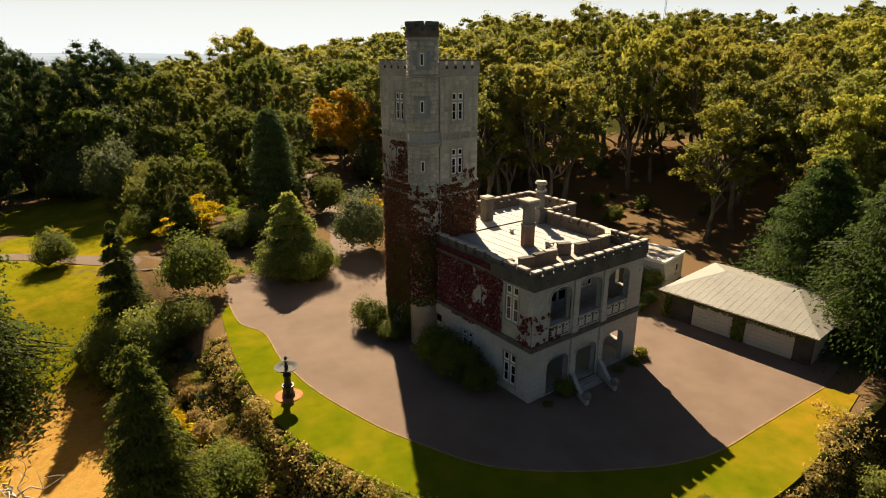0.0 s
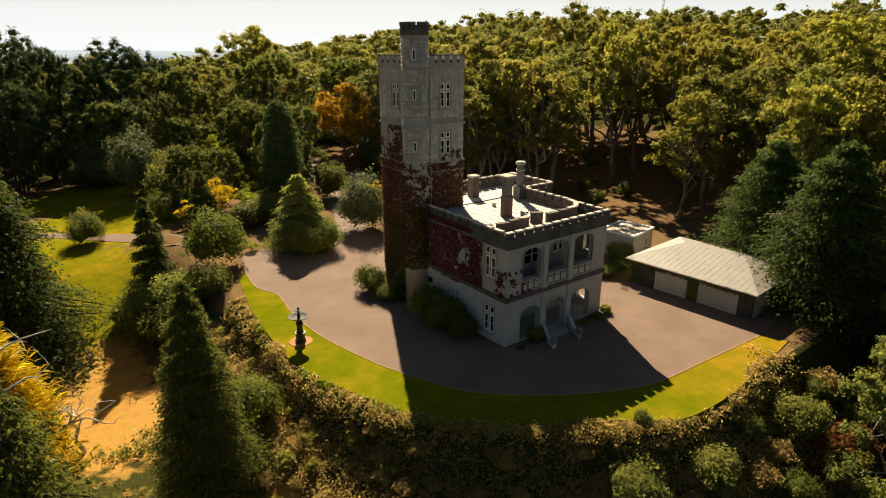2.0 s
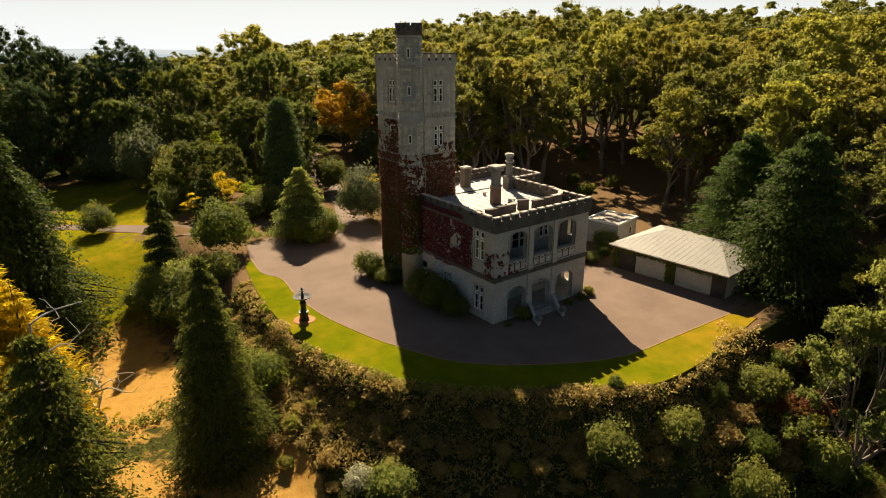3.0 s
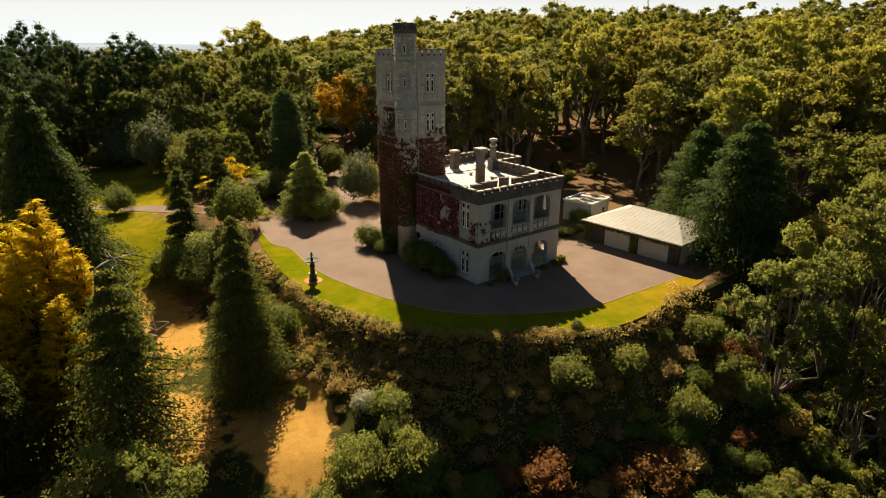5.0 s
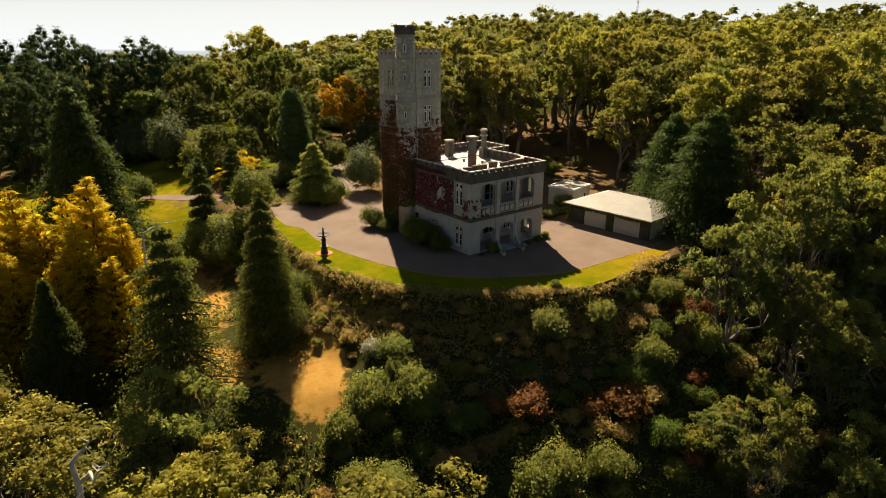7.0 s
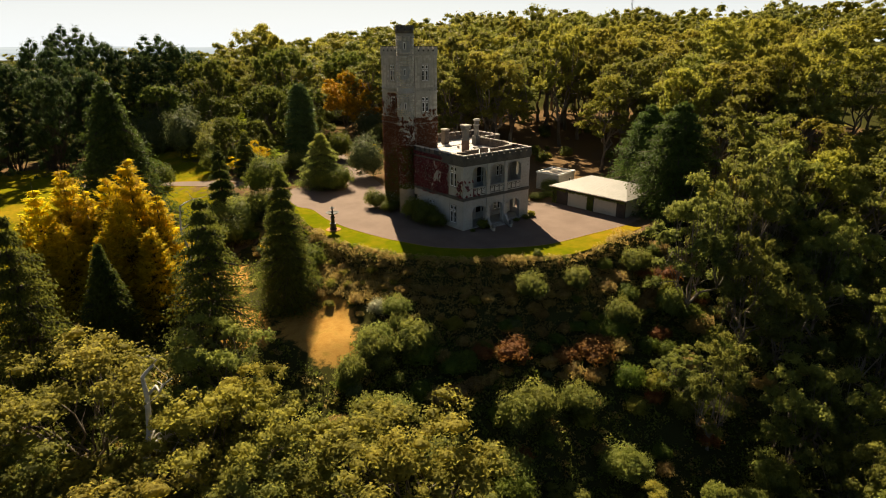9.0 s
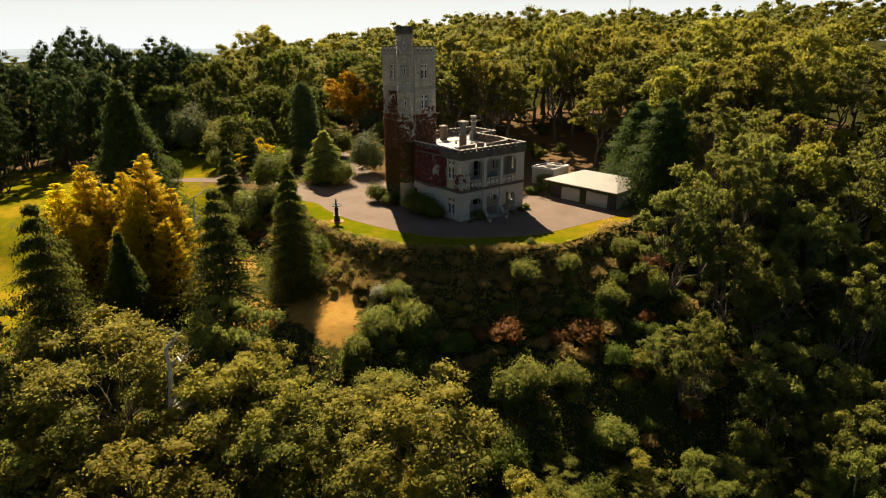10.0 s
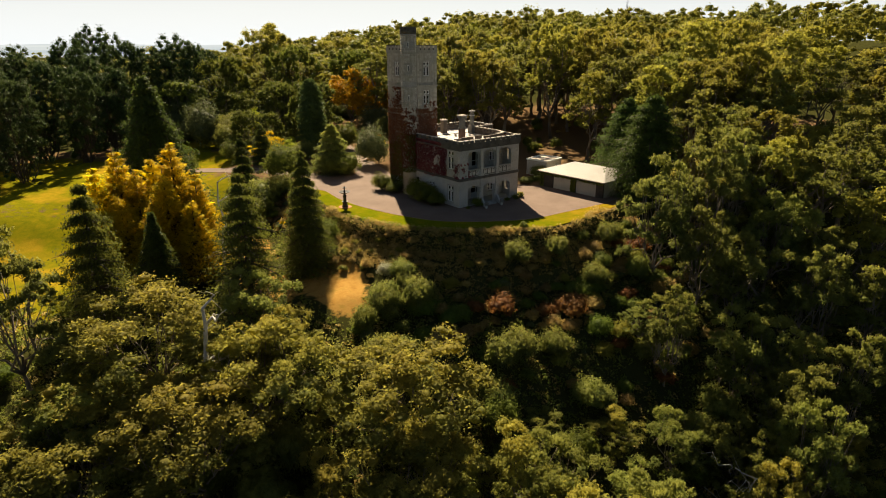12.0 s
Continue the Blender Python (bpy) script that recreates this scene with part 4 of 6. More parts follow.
def parapet_run(a, c, z0, z1, d=0.32, mat=None):
    a, c = Vector((*a, 0)), Vector((*c, 0))
    bm = bmesh.new()
    ln = (c - a).length
    box(bm, 0, ln, -d / 2, d / 2, z0, z1)
    turn = math.atan2(c.y - a.y, c.x - a.x)
    part("parapet", moved(bm, pose(a.x, a.y, 0, 0, 0, math.degrees(turn))), mat or BROWNSTONE, house)


for a, c, z in (((0.35, 4.15), (0.35, 11.5), 9.15), ((11.5, 4.5), (11.5, 9.9), 9.35), ((11.66, 10.3), (15.5, 10.3), 9.35), ((15.5, 10.46), (15.5, 16.0), 9.35), ((4.8, 16.2), (15.66, 16.2), 9.35)):
    parapet_run(a, c, 8.5, z, mat=DARKSTONE if a[0] < 1 else BROWNSTONE)
    battlement(house, a, c, z, 0.68, 0.36, 0.42, 0.32, DARKSTONE if a[0] < 1 else BROWNSTONE, COPING)
# the stepped inner parapet between porch roof and main roof
INNER = [((0.45, 3.15), (0.95, 3.0), 9.45), ((1.35, 2.8), (2.5, 2.55), 9.5), ((2.5, 2.55), (3.5, 2.5), 9.62), ((3.5, 2.5), (4.35, 2.3), 9.7), ((4.35, 2.4), (4.85, 3.5), 9.7), ((4.85, 3.6), (5.35, 3.5), 9.75),
         ((5.65, 3.3), (6.55, 2.85), 9.62), ((6.9, 2.65), (8.1, 2.45), 9.5), ((8.15, 2.45), (9.1, 2.3), 9.62), ((9.1, 2.3), (10.2, 2.3), 9.72), ((10.25, 2.4), (11.2, 3.2), 9.75), ((11.25, 3.25), (11.5, 4.4), 9.72)]
for a, c, z in INNER:
    parapet_run(a, c, 8.5, z, 0.36)
    bm = bmesh.new()
    ln = math.hypot(c[0] - a[0], c[1] - a[1])
    box(bm, -0.03, ln + 0.03, -0.22, 0.22, z, z + 0.08)
    part("coping", moved(bm, pose(a[0], a[1], 0, 0, 0, math.degrees(math.atan2(c[1] - a[1], c[0] - a[0])))), BROWNSTONE if z < 9.66 else COPING, house)
bm = bmesh.new()
box(bm, 11.25, 11.75, 2.7, 4.3, 9.32, 9.40)
part("tile_strip", bm, TERRACOTTA, house, "short strip of red terracotta tiles")


def chimney(x, y, levels, mats, label, pot=False):
    """A stack of octagonal or square stages with projecting courses."""
    root = empty("chimney", x, y, 0, label, "")
    root.parent = house
    for i, (z0, z1, hw, n) in enumerate(levels):
        bm = bmesh.new()
        bmesh.ops.create_cone(bm, cap_ends=True, segments=n, radius1=hw * (1.414 if n == 4 else 1.08), radius2=hw * (1.414 if n == 4 else 1.08), depth=z1 - z0)
        bmesh.ops.rotate(bm, verts=bm.verts, cent=(0, 0, 0), matrix=Matrix.Rotation(math.pi / n, 3, "Z"))
        bmesh.ops.translate(bm, verts=bm.verts, vec=(0, 0, (z0 + z1) / 2))
        bmesh.ops.bevel(bm, geom=bm.edges[:], offset=0.025, segments=1, affect="EDGES")
        part("chimney_stage", bm, mats[i], root)
    return root


STACK = surface("sooty chimney stone", (0.15, 0.14, 0.125), (0.25, 0.235, 0.205), 0.8, 9)
BRICKISH = surface("brown chimney brick", (0.15, 0.085, 0.06), (0.23, 0.14, 0.10), 0.9, 10, c3=(0.2, 0.18, 0.15))
chimney(5.66, 6.4, [(8.65, 10.35, 0.52, 8), (10.35, 10.55, 0.57, 8), (10.55, 11.75, 0.46, 8), (11.75, 11.9, 0.5, 8), (11.9, 12.25, 0.54, 4), (12.25, 12.4, 0.60, 4)],
        [BRICKISH, STACK, STACK, STACK, STACK, COPING], "brown brick chimney stack with a stone upper stage")
chimney(11.1, 10.45, [(8.65, 10.0, 0.46, 4), (10.0, 11.5, 0.36, 8), (11.5, 11.66, 0.46, 8), (11.66, 12.15, 0.36, 8), (12.15, 12.3, 0.50, 8), (12.3, 12.42, 0.44, 8)],
        [STACK, STACK, STONE, STACK, STONE, COPING], "slender pale stone chimney with moulded cap")
chimney(7.9, 13.8, [(8.65, 10.7, 0.42, 4), (10.7, 10.9, 0.48, 4)], [BROWNSTONE, COPING], "squat square stone chimney on the roof")
bm = bmesh.new()
box(bm, -0.12, 0.12, -0.12, 0.12, 0, 0.28)
box(bm, -0.16, 0.16, -0.16, 0.16, 0.28, 0.34)
vent = part("roof_vent", moved(bm, pose(7.0, 9.6, 8.69)), COPING, house, "small pale roof vent")

# front steps with curved flank walls
for x, lean in ((4.1, 0.42), (7.2, 0.45)):
    bm = bmesh.new()
    prof = [(0.0, 1.15), (-0.5, 0.95), (-1.0, 0.62), (-1.5, 0.45), (-2.0, 0.42), (-2.35, 0.5)]
    for (ya, za), (yb, zb) in zip(prof, prof[1:]):
        v = [bm.verts.new((x + sx + lean * y, y - 0.22, z)) for sx in (-0.17, 0.17) for y, z in ((ya, -0.2), (yb, -0.2), (yb, zb), (ya, za))]
        for f in ((0, 1, 2, 3), (4, 7, 6, 5), (0, 4, 5, 1), (1, 5, 6, 2), (2, 6, 7, 3), (3, 7, 4, 0)):
            bm.faces.new([v[i] for i in f])
    part("step_wall", bm, RENDER, house, "pale curved wall flanking the steps")
    bm = bmesh.new()
    bmesh.ops.create_cone(bm, cap_ends=True, segments=14, radius1=0.30, radius2=0.30, depth=0.4)
    bmesh.ops.rotate(bm, verts=bm.verts, cent=(0, 0, 0), matrix=Matrix.Rotation(math.pi / 2, 3, "Y"))
    bmesh.ops.translate(bm, verts=bm.verts, vec=(x - lean * 2.2, -2.4, 0.66))
    bmesh.ops.bevel(bm, geom=bm.edges[:], offset=0.03, segments=1, affect="EDGES")
    part("scroll", bm, MARBLE, house, "pale stone scroll")
for i in range(3):
    bm = bmesh.new()
    box(bm, 4.2 - 0.15 * (3 - i), 6.95 - 0.15 * (3 - i), -0.22 - 0.35 * (3 - i), -0.22 - 0.35 * (2 - i), -0.2, 0.04 + 0.04 * i)
    part("step", bm, STONE, house)

# ---- tower ----
tower = empty("tower", -0.62, 11.6, 0, "tall square grey stone tower with corner turret and creeper", "tower")
tower.matrix_world = Matrix.Identity(4)
TX0, TX1, TY0, TY1 = -0.62, 4.75, 11.6, 17.25
TF = Matrix.Translation((0, TY0, 0))
TS = Matrix.Translation((TX0, 0, 0)) @ SIDE
FACE_HOLES = [(2.2, 3.3, 18.0, 20.05), (2.2, 3.3, 13.85, 15.85)]
LEFT_HOLES = [(14.0, 15.1, 18.0, 20.05), (14.0, 15.1, 13.85, 15.85), (14.45, 15.75, 0.7, 2.5), (14.1, 15.0, 9.6, 11.4), (14.1, 15.0, 5.2, 7.0)]
bm = bmesh.new()
panel(bm, TX0, TX1, -0.4, 21.4, 0, 0.5, FACE_HOLES)
part("tower_wall", moved(bm, TF), STONE, tower)
bm = bmesh.new()
panel(bm, TY0 + 0.5, TY1, -0.4, 21.4, 0, 0.5, LEFT_HOLES)
part("tower_wall", moved(bm, TS), STONE, tower)
bm = bmesh.new()
box(bm, TX1 - 0.5, TX1, TY0 + 0.5, TY1, -0.4, 21.4)
box(bm, TX0 + 0.5, TX1 - 0.5, TY1 - 0.5, TY1, -0.4, 21.4)
part("tower_wall", bm, STONE, tower)
for h in FACE_HOLES:
    window(tower, TF, *h, transom=0.62)
for h in LEFT_HOLES:
    window(tower, TS, *h, transom=0.62)
bm = bmesh.new()
box(bm, TX0 + 0.2, TX1 - 0.2, TY0 + 0.2, TY1 - 0.2, 21.2, 21.4)
part("tower_roof", bm, TANROOF, tower)


def collar(z0, z1, out, mat, name="string_course", inner=0.3):
    bm = bmesh.new()
    box(bm, TX0 - out, TX1 + out, TY0 - out, TY0 + inner, z0, z1)
    box(bm, TX0 - out, TX1 + out, TY1 - inner, TY1 + out, z0, z1)
    box(bm, TX0 - out, TX0 + inner, TY0 + inner, TY1 - inner, z0, z1)
    box(bm, TX1 - inner, TX1 + out, TY0 + inner, TY1 - inner, z0, z1)
    part(name, bm, mat, tower)


for z0, z1, o in ((21.32, 21.46, 0.09), (16.98, 17.08, 0.07), (16.44, 16.62, 0.11), (13.1, 13.28, 0.10), (12.26, 12.42, 0.10), (8.45, 8.6, 0.08)):
    collar(z0, z1, o, STONE)
collar(21.46, 22.05, 0.07, STONE, "parapet")
for k in range(13):
    bm = bmesh.new()
    x = 1.15 + k * 0.285
    box(bm, x, x + 0.15, TY0 - 0.06, TY0 + 0.02, 16.62, 16.95)
    part("corbel", bm, STONE, tower)
for k in range(12):
    bm = bmesh.new()
    y = 13.5 + k * 0.3
    box(bm, TX0 - 0.06, TX0 + 0.02, y, y + 0.16, 16.62, 16.95)
    part("corbel", bm, STONE, tower)
for a, c in (((TX0 + 1.6, TY0 + 0.1), (TX1 + 0.05, TY0 + 0.1)), ((TX0 + 0.1, TY0 + 1.5), (TX0 + 0.1, TY1 - 0.2)), ((TX1 - 0.1, TY0 + 0.4), (TX1 - 0.1, TY1 - 0.2)), ((TX0, TY1 - 0.1), (TX1 + 0.05, TY1 - 0.1))):
    battlement(tower, a, c, 22.05, 0.55, 0.24, 0.30, 0.34, STONE, BROWNSTONE)
for k in range(4):
    bm = bmesh.new()
    x = 1.55 + k * 0.8
    box(bm, x, x + 0.2, TY0 - 0.12, TY0 - 0.02, 21.78, 22.0)
    part("spout", bm, DARKTIMBER, tower)
    bm = bmesh.new()
    y = 13.4 + k * 0.95
    box(bm, TX0 - 0.12, TX0 - 0.02, y, y + 0.2, 21.78, 22.0)
    part("spout", bm, DARKTIMBER, tower)
# round stair turret at the corner
CX, CY, CR = -0.19, 12.03, 1.16


def drum(name, z0, z1, r, mat, bevel=0.0, seg=28):
    bm = bmesh.new()
    bmesh.ops.create_cone(bm, cap_ends=True, segments=seg, radius1=r, radius2=r, depth=z1 - z0)
    bmesh.ops.translate(bm, verts=bm.verts, vec=(CX, CY, (z0 + z1) / 2))
    if bevel:
        bmesh.ops.bevel(bm, geom=[e for e in bm.edges if abs(e.verts[0].co.z - e.verts[1].co.z) < 1e-4], offset=bevel, segments=2, affect="EDGES")
    ob = part(name, bm, mat, tower)
    for p in ob.data.polygons:
        p.use_smooth = abs(p.normal.z) < 0.5
    return ob


drum("turret", -0.4, 24.0, CR, STONE)
for z0, z1, o in ((23.75, 23.95, 0.05), (21.28, 21.42, 0.07), (17.25, 17.42, 0.06), (16.38, 16.6, 0.09), (13.2, 13.36, 0.07), (12.24, 12.4, 0.07), (9.38, 9.52, 0.06), (8.62, 8.78, 0.06), (4.42, 4.6, 0.08)):
    drum("turret_band", z0, z1, CR + o, STONE, 0.04)
drum("turret_parapet", 24.0, 24.75, CR + 0.04, DARKSTONE)
for k in range(9):
    a = 2 * math.pi * k / 9 + 0.2
    bm = bmesh.new()
    n = 4
    for i in range(n):
        a0, a1 = a + 0.54 * i / n, a + 0.54 * (i + 1) / n
        v = [bm.verts.new((CX + r * math.cos(q), CY + r * math.sin(q), z)) for r in (CR - 0.28, CR + 0.06) for q in (a0, a1) for z in (24.75, 25.0)]
        for f in ((0, 1, 3, 2), (4, 6, 7, 5), (0, 4, 5, 1), (2, 3, 7, 6), (0, 2, 6, 4), (1, 5, 7, 3)):
            bm.faces.new([v[j] for j in f])
    part("merlon", bm, DARKSTONE, tower)
TOWARD = math.atan2(-0.80, -0.60)


def slit(z0, z1, off=0.0, w=0.24, r=CR):
    """A narrow stair window with a pale frame."""
    a = TOWARD + off
    M = Matrix.Translation((CX, CY, 0)) @ Matrix.Rotation(a, 4, "Z")
    bm = bmesh.new()
    for y0, y1, e, f in ((-w - 0.08, -w / 2 - 0.02, z0 - 0.1, z1 + 0.1), (w / 2 + 0.02, w + 0.08, z0 - 0.1, z1 + 0.1), (-w / 2 - 0.02, w / 2 + 0.02, z1, z1 + 0.1), (-w / 2 - 0.02, w / 2 + 0.02, z0 - 0.1, z0)):
        box(bm, r - 0.05, r + 0.035, y0, y1, e, f)
    s = part("stair_window", moved(bm, M), STONE, tower)
    bm = bmesh.new()
    for y0, y1, e, f in ((-w / 2 - 0.02, -w / 2 + 0.04, z0, z1), (w / 2 - 0.04, w / 2 + 0.02, z0, z1), (-w / 2 + 0.04, w / 2 - 0.04, z1 - 0.1, z1), (-w / 2 + 0.04, w / 2 - 0.04, z0, z0 + 0.06)):
        box(bm, r - 0.02, r + 0.022, y0, y1, e, f)
    part("sash", moved(bm, M), WHITE, s)
    bm = bmesh.new()
    box(bm, r - 0.01, r + 0.012, -w / 2 + 0.03, w / 2 - 0.03, z0 + 0.05, z1 - 0.09)
    part("pane", moved(bm, M), GLASS_DARK, s)


m, nt, b = material("dark stair glass", 0.08)
b.inputs["Base Color"].default_value = (0.02, 0.022, 0.022, 1)
GLASS_DARK = m
for z0, z1 in ((22.05, 22.93), (18.8, 19.66), (14.48, 15.32), (10.25, 11.0), (5.9, 6.65)):
    slit(z0, z1)
# no openings: dark blocks on the drum carry the shade of the holes
for k, off in enumerate((-0.75, 0.05, 0.8)):
    M = Matrix.Translation((CX, CY, 0)) @ Matrix.Rotation(TOWARD + off, 4, "Z")
    bm = bmesh.new()
    box(bm, CR + 0.0, CR + 0.055, -0.1, 0.1, 24.35, 24.55)
    part("painted_loophole", moved(bm, M), DARKTIMBER, tower)
v, f = tube([(1.0, 11.5, 21.2), (1.0, 11.5, 17.3), (1.12, 11.45, 17.1), (1.12, 11.45, 16.3), (1.02, 11.5, 16.1), (1.02, 11.5, 8.9)], [0.05] * 6, 6)
tagged(raw("downpipe", v, f, COPING, tower), "pale downpipe")
v, f = tube([(1.0, 11.48, 21.12), (2.0, 11.48, 21.25)], [0.045] * 2, 6)
raw("downpipe", v, f, COPING, tower)
# buttress at the foot of the turret
bm = bmesh.new()
box(bm, -0.55, 0.6, 11.1, 12.6, -0.4, 4.4)
box(bm, -0.68, 0.6, 10.95, 12.6, -0.4, 0.75)
part("buttress", bm, RENDER, tower, "pale rendered foot of the turret")


# ---- creeper on the walls ----
def creeper(name, rng, patches, mat, label, size=0.135, density=250, stems=0.9):
    """Leaves flat on walls: patches of (frame, u0, u1, z0, z1, cover) where cover(u, z) in 0..1 thins the growth."""
    corners, wood = [], []
    for M, u0, u1, z0, z1, cover in patches:
        n = int((u1 - u0) * (z1 - z0) * density)
        u, z = rng.uniform(u0, u1, n), rng.uniform(z0, z1, n)
        nz = np.array([noise.noise((a * 0.9, c * 0.9, u0)) * 0.55 + noise.noise((a * 3.1, c * 3.1, z0 + 5)) * 0.5 for a, c in zip(u, z)])
        keep = cover(u, z) + nz > 0.36
        u, z = u[keep], z[keep]
        w = -rng.uniform(0.03, 0.16, len(u))
        R3 = np.array(M.to_3x3())
        at = np.stack([u, w, z], 1) @ R3.T + np.array(M.translation)
        nrm = np.tile(R3 @ np.array((0, -1.0, 0.35)), (len(u), 1)) + rng.normal(size=(len(u), 3)) * 0.4
        corners.append(leaf_quads(rng, at, nrm, size, 0.85))
        for _ in range(int((u1 - u0) * stems * 2)):
            a, pts = rng.uniform(u0, u1), []
            zz = z0
            while zz < z1 and cover(np.array([a]), np.array([zz]))[0] > 0.12:
                pts.append(R3 @ np.array((a, -0.03, zz)) + np.array(M.translation))
                a = min(max(a + rng.normal() * 0.16, u0), u1)
                zz += 0.45
            if len(pts) > 2:
                wood.append(tube(pts, np.linspace(0.028, 0.01, len(pts)), 4))
    root = empty(name, 0, 0, 0, label, "creeper")
    tagged(quads_object("foliage", np.concatenate(corners), mat, root), kind="stuff")
    if wood:
        v, f = joined(wood)
        tagged(raw("vine", v, f, STEM, root), kind="stuff")
    return root


rng = np.random.default_rng(77)


def fade_between(z_lo, z_hi, lo=0.0, hi=1.0):
    return lambda u, z: lo + (hi - lo) * np.clip((z - z_lo) / (z_hi - z_lo), 0, 1)


creeper("creeper", rng, [
    (SIDE_IN, 4.05, 11.1, 3.7, 9.0, lambda u, z: 0.84 - 0.55 * np.exp(-((u - 5.3) / 1.3) ** 2 - ((z - 6.4) / 1.9) ** 2) - 0.5 * (z < 4.2)),
    (SIDE, 2.9, 4.05, 4.2, 8.3, lambda u, z: 0.35 + 0.55 * (u - 2.9)),
    (SIDE, 0.0, 1.3, 4.2, 6.6, lambda u, z: 0.36 - 0.09 * (z - 4.2)),
    (FRONT, 0.05, 1.6, 4.2, 7.3, lambda u, z: 0.17 - 0.05 * (z - 4.3) + 0.12 * np.sin(u * 9 + z * 5)),
    (FRONT, 1.6, 4.0, 4.3, 5.3, lambda u, z: 0.16 + 0.14 * np.sin(u * 7 + z * 6))],
    IVY_RED, "crimson autumn creeper over the side wall of the house")
creeper("creeper", rng, [
    (TF, 1.05, 4.75, 8.75, 13.2, lambda u, z: 1.05 - 0.42 * np.clip((z - 10.5) / 2.0, 0, 1) - 0.10 * np.sin(u * 4)),
    (TF, 2.2, 4.75, 13.2, 14.2, lambda u, z: 0.22 + 0 * u),
    (TS, 12.9, 17.25, 2.4, 13.2, lambda u, z: 0.98 - 0.5 * np.exp(-((u - 14.0) / 1.4) ** 2 - ((z - 5.0) / 2.6) ** 2)),
    (TS, 12.9, 17.25, 13.2, 16.4, lambda u, z: 0.62 - 0.10 * (z - 13.2) - 0.10 * (u - 14))],
    IVY_BROWN, "russet creeper over the lower tower")
creeper("creeper", rng, [(TS, 12.9, 17.2, 0.2, 9.0, lambda u, z: 0.1 + 0.85 * np.exp(-((u - 14.4) / 1.8) ** 2 - ((z - 4.6) / 3.4) ** 2) + 0.7 * (u > 16.2) * (z < 4))],
        IVY_GREEN, "green creeper patch on the tower's foot")


def turret_creeper(mat, z0, z1, cover, label, density=120):
    """The same growth round the turret's drum."""
    n = int(2.6 * CR * (z1 - z0) * density)
    a, z = rng.uniform(TOWARD - 1.5, TOWARD + 1.5, n), rng.uniform(z0, z1, n)
    nz = np.array([noise.noise((p * 1.3, q * 0.9, 3.0)) * 0.6 + noise.noise((p * 4, q * 3, 8.0)) * 0.35 for p, q in zip(a, z)])
    keep = cover(a - TOWARD, z) + nz > 0.38
    a, z = a[keep], z[keep]
    d = np.stack([np.cos(a), np.sin(a), 0 * a], 1)
    at = np.array((CX, CY, 0)) + d * (CR + rng.uniform(0.05, 0.18, len(a)))[:, None]
    at[:, 2] = z
    root = empty("creeper", 0, 0, 0, label, "creeper")
    tagged(quads_object("foliage", leaf_quads(rng, at, d + rng.normal(size=d.shape) * 0.4 + np.array((0, 0, 0.3)), 0.2, 0.85), mat, root), kind="stuff")


turret_creeper(IVY_BROWN, 4.3, 13.4, lambda a, z: 0.95 - 0.45 * np.clip((z - 8.2) / 2.5, 0, 1) - 0.12 * np.clip((z - 11) / 2, 0, 1), "russet creeper round the stair turret")
turret_creeper(IVY_GREEN, 3.6, 9.5, lambda a, z: 0.42 + 0.22 * np.sin(a * 2 + 1), "sparse green creeper round the stair turret")

# ---- ashlar facing of the upper tower: blocks in courses ----
BLOCK = {}


def block_mesh(w):
    key = round(w, 2)
    if key not in BLOCK:
        bm = bmesh.new()
        box(bm, -key / 2 + 0.008, key / 2 - 0.008, -0.018, 0.01, 0.008, 0.312)
        me = bpy.data.meshes.new("block")
        bm.to_mesh(me)
        bm.free()
        me.materials.append(ASHLAR)
        BLOCK[key] = me
    return BLOCK[key]


def courses(M, u0, u1, z0, z1, holes, r):
    z = z0
    while z + 0.3 < z1:
        u = u0
        while u < u1 - 0.05:
            w = r.choice((0.42, 0.55, 0.68, 0.80))
            w = min(w, u1 - u)
            if u1 - u - w < 0.2:
                w = u1 - u
            if not any(h[0] - 0.16 < u + w and u < h[1] + 0.16 and h[2] - 0.2 < z + 0.32 and z < h[3] + 0.16 for h in holes):
                ob = new("block", block_mesh(w))
                ob.matrix_basis = M @ Matrix.Translation((u + w / 2, -r.uniform(0.0, 0.008), z))
                ob.parent = tower
            u += w
        z += 0.32


br = random.Random(9)
courses(TF, 1.0, TX1, 17.1, 21.3, FACE_HOLES, br)
courses(TF, 1.0, TX1, 13.3, 16.4, FACE_HOLES, br)
courses(TS, 13.25, TY1, 17.1, 21.3, LEFT_HOLES, br)

